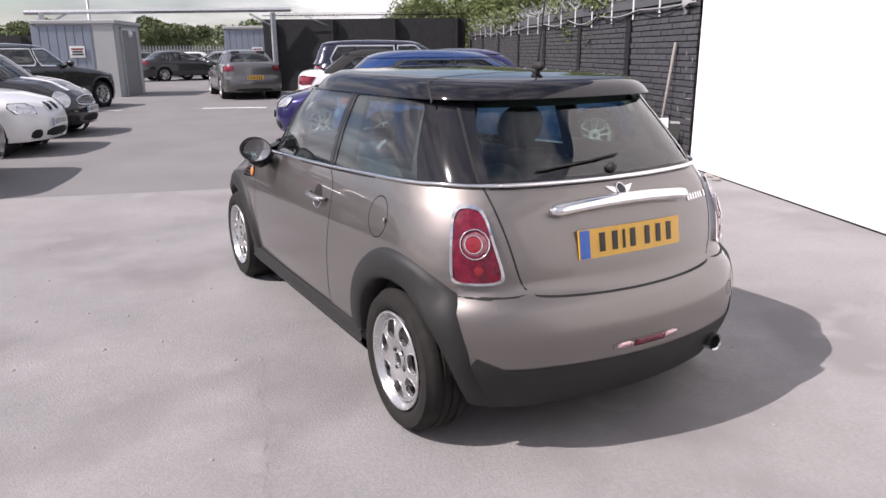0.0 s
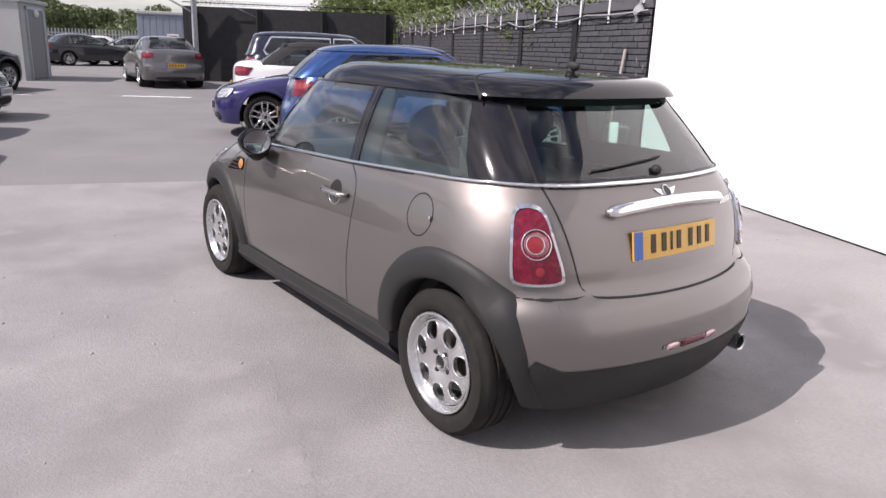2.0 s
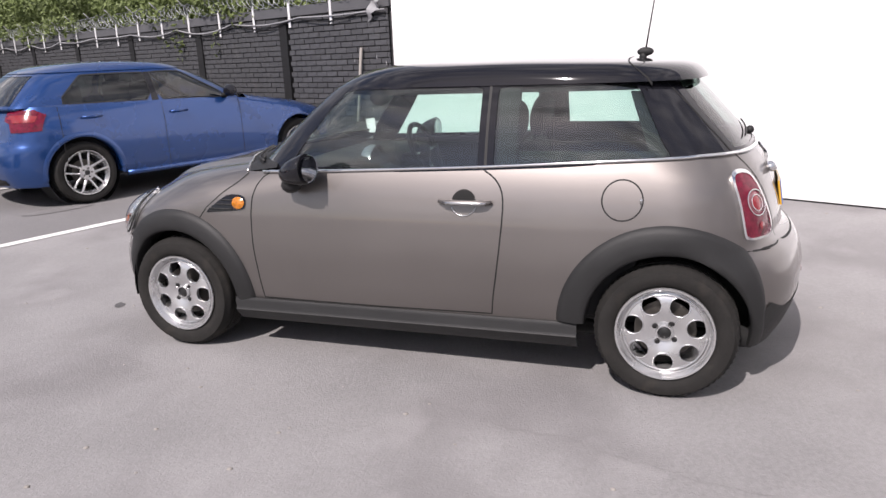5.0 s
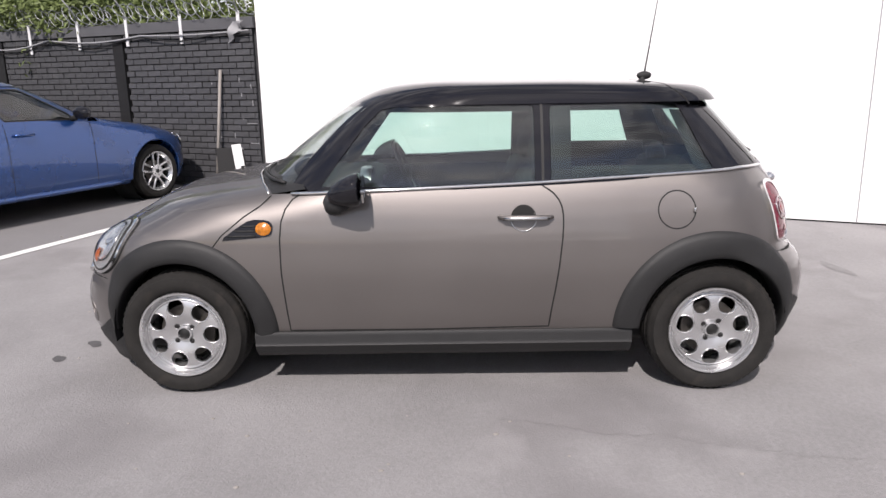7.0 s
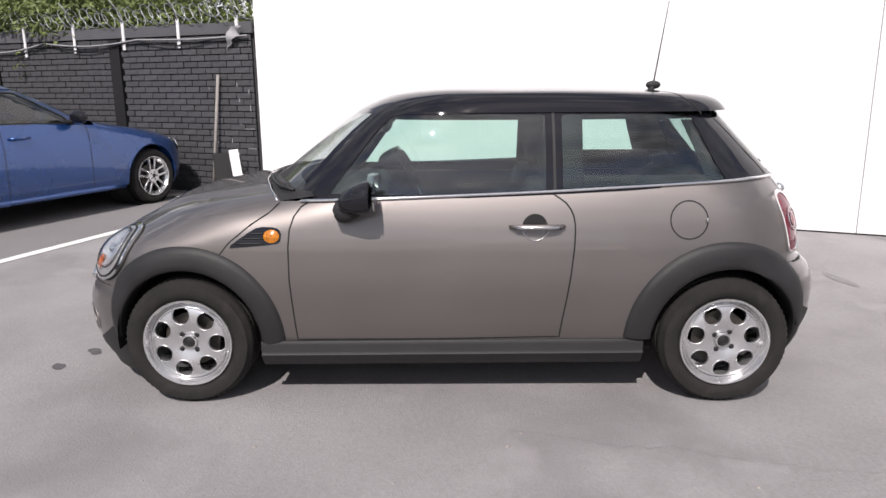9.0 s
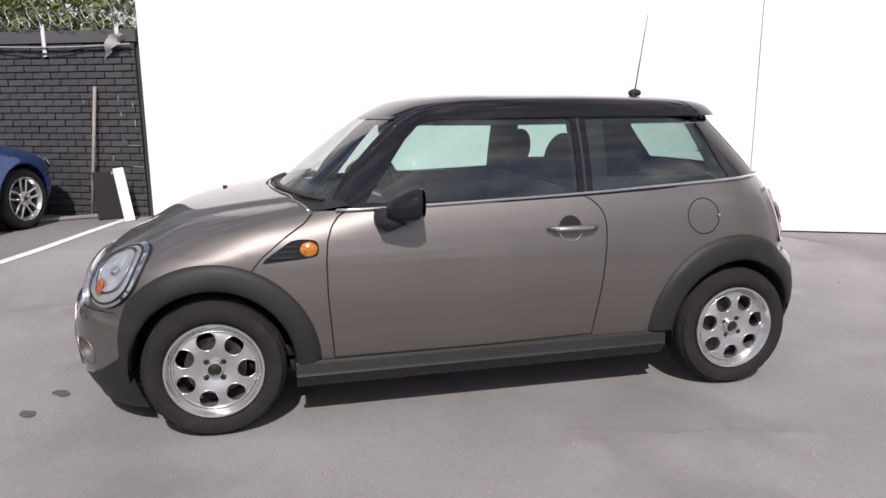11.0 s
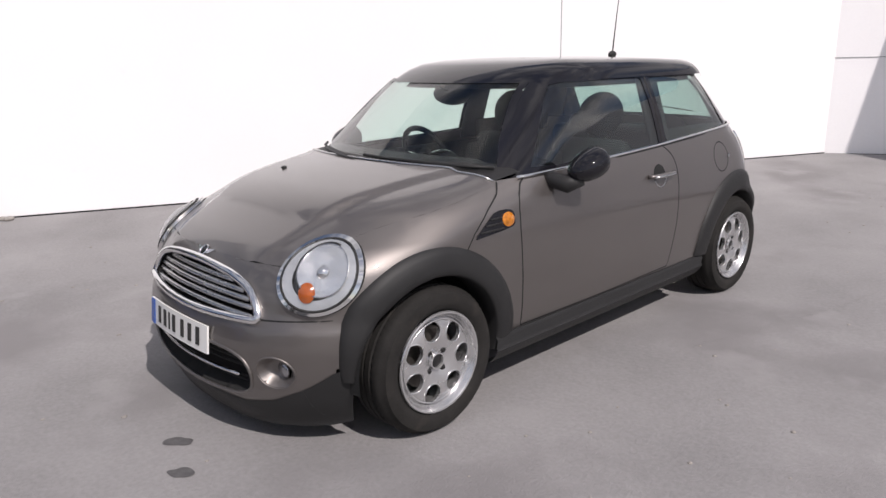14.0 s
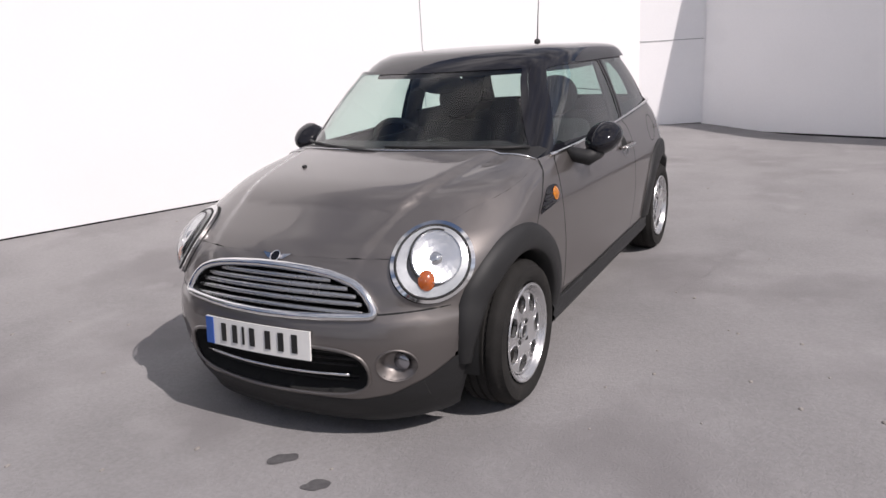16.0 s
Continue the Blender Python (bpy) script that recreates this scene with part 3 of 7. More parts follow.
def tyre_geo(r, rim, w, seg=64):
    """A tyre with a grooved tread; its outer wall is at x = 0."""
    prof = [(rim - 0.008, 0.02), (rim + 0.004, 0.004), (rim + 0.02, -0.006), (rim + (r - rim) * 0.45, -0.014), (rim + (r - rim) * 0.75, -0.008), (r - 0.016, 0.006), (r - 0.006, 0.016), (r, 0.03)]
    for k in (0.3, 0.5, 0.7):
        x = w * k
        prof += [(r, x - 0.007), (r - 0.008, x - 0.004), (r - 0.008, x + 0.004), (r, x + 0.007)]
    prof += [(r, w - 0.03), (r - 0.008, w - 0.012), (r - 0.03, w), (rim, w - 0.02), (rim - 0.008, w - 0.03)]
    v, f, _ = lathe(prof, seg * 2)
    k = len(prof)
    # cross cuts in the shoulders
    for i in range(seg * 2):
        if i % 2:
            for j in (5, 6, 7, 8):
                v[i * k + j] *= np.array([1, (r - 0.006) / r, (r - 0.006) / r])
    return v, f, None


def round_wheel(name, parent, m, r, rim, w, style, alloy=None, seg=64):
    """A wheel: tyre, rim with its holes or spokes, bolts and cap. x = 0 is its outer face."""
    root = part(name, tyre_geo(r, rim, w, seg), M["tyre"], parent, "black rubber tyre on a silver alloy wheel", angle=50)
    root.matrix_local = m
    alloy = alloy or M["alloy"]
    barrel = lathe([(rim + 0.004, -0.004), (rim + 0.001, -0.009), (rim - 0.006, -0.008), (rim - 0.014, 0.004), (rim - 0.02, 0.022), (rim - 0.03, 0.03), (rim - 0.036, w * 0.8)], 72)
    part("rim", barrel, alloy, root, angle=40)
    fr = view((0, 0, 0), (0, 1, 0), (0, 0, 1), (1, 0, 0))
    ro = rim - 0.016
    if style == "holes":
        holes = [super_oval(0.132 * math.cos(2 * math.pi * (k + 0.25) / 7), 0.132 * math.sin(2 * math.pi * (k + 0.25) / 7), 0.0415, 0.0415, 2.15, 28) for k in range(7)]
        disc = slab(circle(0, 0, ro, 72), fr, 0.02, 0.022, holes)
        rr = np.hypot(disc[0][:, 1], disc[0][:, 2])
        disc[0][:, 0] += np.interp(rr, [0, 0.045, 0.07, 0.10, 0.135, 0.165, 0.176, ro], [0.026, 0.024, 0.012, 0.006, 0.008, 0.016, 0.024, 0.026])
        part("wheel_disc", disc, alloy, root, "silver alloy disc with seven round holes", angle=38)
        for h in holes:
            q = np.array(h)
            x = np.interp(np.hypot(q[:, 0], q[:, 1]), [0.07, 0.10, 0.135, 0.165, 0.176], [0.012, 0.006, 0.008, 0.016, 0.024])
            ring = sweep(np.stack([x + 0.001, q[:, 0], q[:, 1]], 1), 0.0035, 6, True)
            part("hole_lip", ring, alloy, root)
        for q, x in ((ro - 0.004, 0.020), (ro - 0.017, 0.0155)):
            part("rim_step", sweep([(x, q * math.cos(a), q * math.sin(a)) for a in np.linspace(0, 2 * math.pi, 72, endpoint=False)], 0.0042, 6, True), alloy, root)
        part("cap_ring", lathe([(0.026, 0.022), (0.029, 0.010), (0.034, 0.0105), (0.037, 0.022)], 32), alloy, root, angle=50)
        lug_r, lugs = 0.052, 4
    else:
        lug_r, lugs = 0.045, 5
        n = 5 if style == "double" else 7
        hub = slab(circle(0, 0, 0.075, 40), fr, 0.05, 0.03)
        part("wheel_hub", hub, alloy, root, angle=40)
        for k in range(n):
            for s in ((-1, 1) if style == "double" else (0,)):
                a = 2 * math.pi * k / n + 0.3
                wi = 0.011 if style == "double" else 0.022
                sp = block(0.012, 0.5 * ro + 0.01, 0, 0.03, ro - 0.02, 2 * wi, 0.006, 1)
                sp[0][:, 0] += np.interp(np.abs(sp[0][:, 1]), [0.05, ro], [0.016, -0.002])
                sp = moved(sp, Matrix.Rotation(a + s * 0.0, 4, "X") @ Matrix.Translation((0, 0, s * 0.024)) @ Matrix.Rotation(s * 0.10, 4, "X"))
                part("spoke", sp, alloy, root, angle=40)
    part("brake_disc", lathe([(0.02, 0.07), (0.128, 0.07), (0.13, 0.075), (0.128, 0.09), (0.02, 0.09)], 40), M["brake"], root, angle=30)
    part("centre_cap", lathe([(0.0, 0.014 if style == "holes" else -0.004), (0.022, 0.015 if style == "holes" else -0.003), (0.027, 0.019 if style == "holes" else 0.0), (0.027, 0.03)], 28), M["ink"], root, "dark round centre cap", angle=40)
    for k in range(lugs):
        a = 2 * math.pi * k / lugs + 0.6
        b = lathe([(0.0, 0.002), (0.008, 0.003), (0.0095, 0.006), (0.0125 if style == "holes" else 0.0095, 0.0085), (0.0125 if style == "holes" else 0.0095, 0.03)], 12)
        b[0][:, 0] += 0.011 if style == "holes" else -0.006
        b[0][:, 1] += lug_r * math.cos(a)
        b[0][:, 2] += lug_r * math.sin(a)
        part("wheel_bolt", b, M["steel_dark"], root, angle=40)
        if style == "holes":
            p = lathe([(0.0125, 0.0225), (0.015, 0.0205), (0.017, 0.025)], 16)
            p[0][:, 1] += lug_r * math.cos(a)
            p[0][:, 2] += lug_r * math.sin(a)
            part("bolt_seat", p, alloy, root, angle=60)
    return root


def add_wheels(car, c, r, rim, w, style, hub, alloy=None, seg=64, turn=0):
    for y in (0, c["wb"]):
        round_wheel("wheel", car, pose(-hub, y, r if turn else c["zw"], turn if y else 0), r, rim, w, style, alloy, seg)
        round_wheel("wheel", car, pose(hub, y, r if turn else c["zw"], 0, 0, 180), r, rim, w, style, alloy, seg)


def dish(f, fr, outline, depth, width, step=0.025, power=1.0):
    """A patch that sinks below the solid f away from its outline."""
    q, fs = flat_mesh(outline, (), step)
    b = resample(outline, step * 0.5)
    d = np.array([np.sqrt(np.min(np.sum((b - p) ** 2, 1))) for p in q])
    t = np.clip(d / width, 0, 1)
    p, n = onto(f, fr, q)
    p = p - n * (depth * (t * t * (3 - 2 * t)) ** power)[:, None]
    return p, oriented(p, fs, n), None


def number_plate(car, m, back, name="number_plate", bend=0.0):
    """A plate with a blue band and plain bars for its characters. It faces -y, width along x."""
    def bent(q):
        v = np.array(q[0])
        v[:, 1] += bend * v[:, 0] ** 2
        return v, q[1], None

    v = np.array([(x, y, z) for x in np.linspace(-0.26, 0.26, 9) for y, z in ((0, -0.0555), (0, 0.0555), (0.008, 0.0555), (0.008, -0.0555))])
    fs = [(4 * i + k, 4 * i + (k + 1) % 4, 4 * i + 4 + (k + 1) % 4, 4 * i + 4 + k)[::-1] for i in range(8) for k in range(4)] + [(0, 1, 2, 3), (35, 34, 33, 32)]
    root = part(name, bent((v, fs, None)), back, car, "number plate with dark bars on it", angle=30)
    root.matrix_local = m
    part("blue_band", bent(block(-0.237, -0.0025, 0, 0.042, 0.003, 0.107)), M["plate_b"], root, smooth=False)
    for x in (-0.165, -0.105, -0.06, -0.015, 0.062, 0.124, 0.186):
        part("dark_bar", bent(block(x + 0.008, -0.002, 0.002, 0.026 if x != -0.06 else 0.012, 0.003, 0.072, 0.001, 1)), M["ink"], root, smooth=False)
    return root

# ---- the small hatchback in the middle ---------------------------------------
MINI = dict(
    wb=2.467, zw=0.305, arch=0.40, sill=0.30, step=0.04,
    hwy=Curve((-0.62, 0.755), (-0.3, 0.80), (0.0, 0.817), (0.6, 0.822), (1.3, 0.822), (2.0, 0.815), (2.4, 0.805), (2.7, 0.778), (2.9, 0.728), (3.15, 0.66)),
    hwz=Curve((0.1, 0.10), (0.2, 0.06), (0.3, 0.03), (0.42, 0.01), (0.58, 0.0), (0.72, 0.008), (0.82, 0.024), (0.9, 0.044), (0.97, 0.068), (1.06, 0.11)),
    yf=Curve((0.1, 3.06), (0.2, 3.115), (0.3, 3.135), (0.42, 3.14), (0.5, 3.12), (0.56, 3.085), (0.63, 3.07), (0.7, 3.04), (0.76, 2.99), (0.85, 2.86)),
    yr=Curve((0.1, -0.44), (0.2, -0.50), (0.3, -0.555), (0.4, -0.585), (0.5, -0.59), (0.6, -0.565), (0.645, -0.52), (0.67, -0.49), (0.75, -0.48), (0.85, -0.455), (0.95, -0.41), (1.03, -0.35), (1.1, -0.29)),
    cf=0.30, cr=0.29, kf=0.27, kr=0.26, kt=0.16, crown=0.07,
    top=Curve((1.4, 1.2), (1.85, 1.06), (2.1, 0.995), (2.3, 0.965), (2.45, 0.94), (2.6, 0.91), (2.75, 0.87), (2.9, 0.81), (3.0, 0.755), (3.1, 0.68), (3.2, 0.58)),
    belt=Curve((-0.4, 1.035), (-0.1, 1.03), (0.4, 1.008), (0.8, 0.988), (1.4, 0.966), (2.03, 0.945)),
    ycowl=2.03, bow=0.19, edge=Curve((2.03, 0.945), (2.2, 0.905), (2.4, 0.87), (2.6, 0.835), (2.8, 0.77), (3.0, 0.68)),
    xf=0.60, zf_top=0.715, zf_low=0.20, xr=0.60, zr_top=1.032, zr_low=0.385,
    cw=Curve((0.88, 0.775), (0.95, 0.76), (1.05, 0.732), (1.15, 0.698), (1.25, 0.655), (1.33, 0.615), (1.42, 0.585)),
    cy=Curve((-0.4, -0.075), (0.0, -0.035), (0.5, 0.0), (1.2, 0.0), (1.6, -0.025), (2.3, -0.10)),
    ws=Curve((0.88, 2.32), (0.95, 2.23), (1.15, 1.985), (1.30, 1.79), (1.42, 1.62)), cwf=0.52,
    rg=Curve((0.95, -0.405), (1.03, -0.352), (1.2, -0.20), (1.33, -0.082), (1.42, 0.0)), cwr=0.28,
    roof=Curve((-0.3, 1.368), (0.0, 1.402), (0.3, 1.425), (0.8, 1.437), (1.2, 1.437), (1.5, 1.419), (1.7, 1.38), (2.0, 1.27)),
    rcrown=0.06, kc=0.16, kcr=0.25, kroof=0.075,
    wz=(0.90, 1.340), we=Curve((0.88, 0.70), (0.95, 0.675), (1.1, 0.60), (1.22, 0.545), (1.32, 0.50)),
    gz=(1.02, 1.335), ge=Curve((1.0, 0.585), (1.1, 0.565), (1.2, 0.54), (1.34, 0.485)),
    ztop=lambda y: 1.337, zrim=1.332,
    roof_over=dict(rg=Curve((1.28, -0.152), (1.34, -0.12), (1.40, -0.095)), ws=Curve((1.2, 1.89), (1.30, 1.775), (1.42, 1.60)), kc=0.24), roof_grow=0.006, bulge=0.020,
)


def small_hatchback():
    c = MINI
    g = car_geo(c)
    low, cab = g["low"], g["cab"]
    car = thing("hatchback_car", "bronze-grey metallic three-door hatchback with gloss black roof", "car")
    car.location.x = 0.015
    paint, trim, gap, black = M["paint"], M["trim"], M["gap"], M["black_paint"]

    # sides with door and filler flap
    db = [(y, float(c["belt"](y))) for y in np.linspace(1.885, 0.80, 14)]
    rim = [(0.784, 0.972), (0.760, 0.958), (0.736, 0.939), (0.716, 0.914), (0.703, 0.884), (0.697, 0.85), (0.696, 0.81), (0.70, 0.74), (0.713, 0.62), (0.73, 0.5), (0.745, 0.41), (0.755, 0.324), (1.3, 0.313), (1.962, 0.309), (1.972, 0.45), (1.982, 0.60), (1.982, 0.75), (1.974, 0.83), (1.955, 0.885), (1.925, 0.925)]
    door = rim + db
    flap = circle(0.19, 0.863, 0.083, 36)
    side = list(g["side_line"])
    # the belt stretch of the side bounds the door from above, so the door becomes a notch of the outline
    front_i = min(range(len(side)), key=lambda i: math.hypot(side[i][0] - 1.885, side[i][1] - float(c["belt"](1.885))))
    rear_i = min(range(len(side)), key=lambda i: math.hypot(side[i][0] - 0.80, side[i][1] - float(c["belt"](0.80))))
    notch = [tuple(db[-1])] + rim + [tuple(db[0])]
    side = side[:rear_i] + notch + side[front_i + 1:]
    for k, sgn in enumerate((1, -1)):
        fx = (lambda q: q) if sgn == 1 else flip_x
        part("side_panel", fx(patch(low, SIDE, side, [flap], 0.035)), paint, car)
        dr = part("door", fx(patch(low, SIDE, door, (), 0.035)), paint, car, "bronze-grey metallic door panel")
        part("filler_flap", fx(patch(low, SIDE, flap, (), 0.03)), paint, car)
        part("flap_gap", fx(ribbon(low, SIDE, flap, 0.006, 0.0012, True)), gap, car)
        part("door_gap", fx(ribbon(low, SIDE, [db[-1]] + rim + [db[0]], 0.007, 0.0012)), gap, car)
        part("bonnet_gap", fx(ribbon(low, SIDE, [(2.03, 0.94), (2.07, 0.90), (2.15, 0.85), (2.25, 0.77), (2.30, 0.71)], 0.006, 0.0012)), gap, car)
        part("bumper_gap", fx(ribbon(low, SIDE, [(-0.18, 0.655), (-0.28, 0.648), (-0.40, 0.645)], 0.007, 0.0015)), gap, car)
        b1 = float(onto(low, NOSE, [(-0.6, 0.54)])[0][0, 1])
        part("bumper_gap", fx(ribbon(low, SIDE, [(2.86, 0.542), (b1, 0.54)], 0.006, 0.0012)), gap, car)
        part("bumper_gap", fx(ribbon(low, NOSE, [(-0.6, 0.54), (-0.455, 0.535)], 0.006, 0.0012)), gap, car)
        if sgn == 1:
            part("filler_latch", block(-0.793, 0.113, 0.863, 0.012, 0.012, 0.022, 0.003, 1), M["satin"], car)
    part("front_bumper", patch(low, NOSE, g["nose_line"], [NOSE_HOLES["grille"], NOSE_HOLES["intake"], NOSE_HOLES["fog_l"], NOSE_HOLES["fog_r"]], 0.03), paint, car)
    part("bonnet", patch(low, ABOVE, g["bonnet_line"], (), 0.026), paint, car, "bronze-grey clamshell bonnet")
    part("tailgate", patch(low, TAIL, g["tail_line"], (), 0.03), paint, car)
    hatch = [(-0.55, 1.03), (-0.545, 0.95), (-0.525, 0.83), (-0.50, 0.71), (-0.475, 0.66), (-0.42, 0.64), (0, 0.632), (0.42, 0.64), (0.475, 0.66), (0.50, 0.71), (0.525, 0.83), (0.545, 0.95), (0.55, 1.03)]
    part("tailgate_gap", ribbon(low, TAIL, soft(hatch, 2, False), 0.007, 0.0015), gap, car)
    for s in (-1, 1):
        part("tailgate_gap", ribbon(cab, TAIL, [(s * (0.556 - 0.33 * (z - 1.04) ** 1.3), z) for z in np.linspace(1.04, 1.30, 9)], 0.008, 0.0015), gap, car)
    for s in (-1, 1):
        part("bumper_gap", ribbon(low, TAIL, [(s * 0.475, 0.655), (s * 0.53, 0.65), (s * 0.6, 0.648), (s * 0.64, 0.648)], 0.007, 0.0015), gap, car)

    # black lower edges
    zz = [0.10, 0.13, 0.16, 0.20]
    part("front_lip", patch(low, NOSE, [(-0.6, 0.09), (-0.6, 0.275), (-0.5, 0.226), (-0.38, 0.203), (0.38, 0.203), (0.5, 0.226), (0.6, 0.275), (0.6, 0.09)], (), 0.04, 0.002), trim, car)
    part("rear_valance", patch(low, TAIL, [(-0.6, 0.20), (-0.6, 0.392), (-0.3, 0.388), (0, 0.387), (0.3, 0.388), (0.6, 0.392), (0.6, 0.20)], (), 0.04, 0.002), trim, car)
    yl = lambda fr, x, z: float(onto(low, fr, [(x, z)])[0][0, 1])
    for fx in ((lambda q: q), flip_x):
        part("lip_corner", fx(patch(low, SIDE, [(yl(NOSE, -0.6, z), z) for z in (0.09, 0.14, 0.19, 0.23, 0.275)] + [(2.872, 0.340), (2.815, 0.362), (2.808, 0.30), (2.795, 0.2), (2.765, 0.10)], (), 0.03, 0.002)), trim, car)
        b0, b1 = yl(TAIL, -0.6, 0.20), yl(TAIL, -0.6, 0.392)
        part("valance_corner", fx(patch(low, SIDE, [(yl(TAIL, -0.6, z), z) for z in (0.35, 0.30, 0.25, 0.20)] + [(-0.378, 0.203), (-0.385, 0.25), (-0.386, 0.305), (-0.38, 0.385), (-0.41, 0.432), (b1, 0.392)], (), 0.03, 0.004)), trim, car)
        # sill
        ys = np.linspace(0.37, 2.13, 24)
        prof = [(-0.735, 0.325), (-0.80, 0.322), (-0.809, 0.305), (-0.803, 0.272), (-0.811, 0.258), (-0.790, 0.225), (-0.762, 0.195), (-0.70, 0.175)]
        vs = [(x, y, z - 0.009 - 0.010 * (y - 0.37) / 1.76) for y in ys for x, z in prof]
        k = len(prof)
        fs = [(i * k + j, i * k + j + 1, (i + 1) * k + j + 1, (i + 1) * k + j) for i in range(len(ys) - 1) for j in range(k - 1)]
        part("sill_trim", fx((np.array(vs), fs, None)), trim, car, "grained black plastic sill", angle=50)
        turn = np.radians(np.linspace(8, 46, 12))
        part("bumper_return", fx(patch(low, SIDE, [(c["wb"] + 0.35 * math.cos(a), c["zw"] + 0.35 * math.sin(a)) for a in turn] + [(c["wb"] + 0.408 * math.cos(a), c["zw"] + 0.408 * math.sin(a)) for a in turn[::-1]], (), 0.03, 0.001)), paint, car)
        turn = np.radians(np.linspace(132, 172, 12))
        part("bumper_return", fx(patch(low, SIDE, [(0.35 * math.cos(a), c["zw"] + 0.35 * math.sin(a)) for a in turn] + [(0.408 * math.cos(a), c["zw"] + 0.408 * math.sin(a)) for a in turn[::-1]], (), 0.03, 0.001)), paint, car)
        # arch trims
        for yc, r1, a0, a1 in ((c["wb"], 0.448, 0, 190), (0.0, 0.462, 2, 193)):
            an = np.radians(np.linspace(a0, a1, 44))
            rows = [(0.338, -0.10), (0.338, 0.012), (0.345, 0.02), (0.37, 0.026), (r1 - 0.03, 0.020), (r1 - 0.008, 0.012), (r1, 0.0)]
            slim = lambda r, a: 0.338 + (r - 0.338) * (1 - (min(0.62, 0.9 * max(0, 0.7 - a)) if yc else min(0.55, 0.8 * max(0, a - 2.3))))
            pts = [(yc + slim(r, a) * math.cos(a), c["zw"] + slim(r, a) * math.sin(a)) for r, o in rows for a in an]
            p, n = onto(low, SIDE, pts)
            o = np.repeat([o for r, o in rows], len(an))
            p = p + np.where(o[:, None] < 0, np.array([[-1.0, 0, 0]]), np.stack([-np.ones(len(p)), n[:, 1] * 0.6, n[:, 2] * 0.3], 1)) * o[:, None]
            k = len(an)
            fs = [(i * k + j, i * k + j + 1, (i + 1) * k + j + 1, (i + 1) * k + j) for i in range(len(rows) - 1) for j in range(k - 1)]
            part("arch_trim", fx((p, [f[::-1] for f in fs], None)), trim, car, "grained black plastic wheel arch", angle=60)
            ws = lathe([(0.35, 0.0), (0.36, 0.3)], 40)
            v = ws[0] * np.array([1, 1, 1]) + np.array([-0.76, yc, c["zw"]])
            part("arch_liner", fx((v, [f[::-1] for f in ws[1] if min(v[i][2] for i in f) > (0.24 if yc else 0.33)], None)), M["well"], car)
    part("underbody", joined(block(0, 1.23, 0.24, 1.3, 3.2, 0.08, 0.02, 1), block(0, 2.467, 0.35, 1.05, 0.9, 0.3, 0.05, 1), block(0, 0, 0.35, 1.05, 0.8, 0.3, 0.05, 1)), M["well"], car)

    # glasshouse
    dw = [(0.822, 0.994), (0.822, 1.318), (0.84, 1.326), (1.45, 1.326), (1.52, 1.315), (1.60, 1.24), (1.70, 1.11), (1.80, 0.975), (1.3, 0.976)]
    qw = [(0.01, 1.037), (0.05, 1.10), (0.14, 1.29), (0.165, 1.315), (0.20, 1.323), (0.70, 1.326), (0.742, 1.322), (0.748, 1.30), (0.748, 0.998), (0.72, 1.0), (0.4, 1.017), (0.04, 1.033)]
    for sgn in (1, -1):
        fx = (lambda q: q) if sgn == 1 else flip_x
        part("pillar_panel", fx(patch(cab, SIDE, g["cab_line"], [dw, qw], 0.035)), black, car, "gloss black window pillars")
        part("door_glass", fx(patch(cab, SIDE, dw, (), 0.05, -0.003)), M["glass"], car, "green tinted side window")
        part("quarter_glass", fx(patch(cab, SIDE, qw, (), 0.05, -0.003)), M["glass"], car, "green tinted side window")
        part("window_seal", fx(ribbon(cab, SIDE, [(0.785, 0.985), (0.785, 1.335)], 0.012, 0.004)), M["rubber"], car)
        belt = [(y, float(c["belt"](y)) + 0.002) for y in np.linspace(-0.06, 1.93, 36)]
        q, n = onto(low, SIDE, [(y, z - 0.012) for y, z in belt])
        wd = np.array([0.5, 0.866, 0])
        qc, _ = onto(low, view(-wd * 2, (0.866, -0.5, 0), (0, 0, 1), wd), [(u, 1.022) for u in np.linspace(-0.285, -0.60, 20)])
        q = np.vstack([qc[(qc[:, 0] > -0.78) & (qc[:, 1] < -0.09)], q])
        q2 = q + np.array([0.004, 0, 0.012])
        part("chrome_belt", fx(sweep(q2 - np.array([0.004, 0, 0]), 0.0095, 8, flat=0.8)), M["chrome"], car, "chrome strip under the windows")
    ws_in = [(x * 0.955, 0.945 + (z - 0.945) * 0.965 if z > 0.94 else z) for x, z in g["ws_line"]]
    part("windscreen_frame", patch(cab, NOSE, g["ws_line"], [ws_in], 0.035), black, car)
    part("windscreen", patch(cab, NOSE, ws_in, (), 0.05, -0.003), M["screen"], car, "laminated windscreen")
    rg_in = [(x * 0.90, 1.05 + (z - 1.02) * 0.88) for x, z in g["rg_line"]]
    part("rear_window_frame", patch(cab, TAIL, g["rg_line"], [rg_in], 0.035), black, car)
    part("rear_window", patch(cab, TAIL, rg_in, (), 0.05, -0.003), M["glass_rear"], car, "tinted rear window")
    part("roof", g["roof"], black, car, "gloss black roof with a rear lip")
    seam = soft([(-0.575, 0.10), (-0.555, 0.17), (-0.50, 0.205), (-0.25, 0.225), (0, 0.23), (0.25, 0.225), (0.50, 0.205), (0.555, 0.17), (0.575, 0.10)], 2, False)
    part("roof_seam", ribbon(g["roof_f"], ABOVE, seam, 0.007, 0.0012), gap, car)
    cx = [(x, 1.034) for x in np.linspace(-0.548, 0.548, 30)]
    q, n = onto(low, TAIL, [(x, z - 0.012) for x, z in cx])
    part("chrome_belt", sweep(q + np.array([0, 0, 0.012]), 0.009, 8), M["chrome"], car)
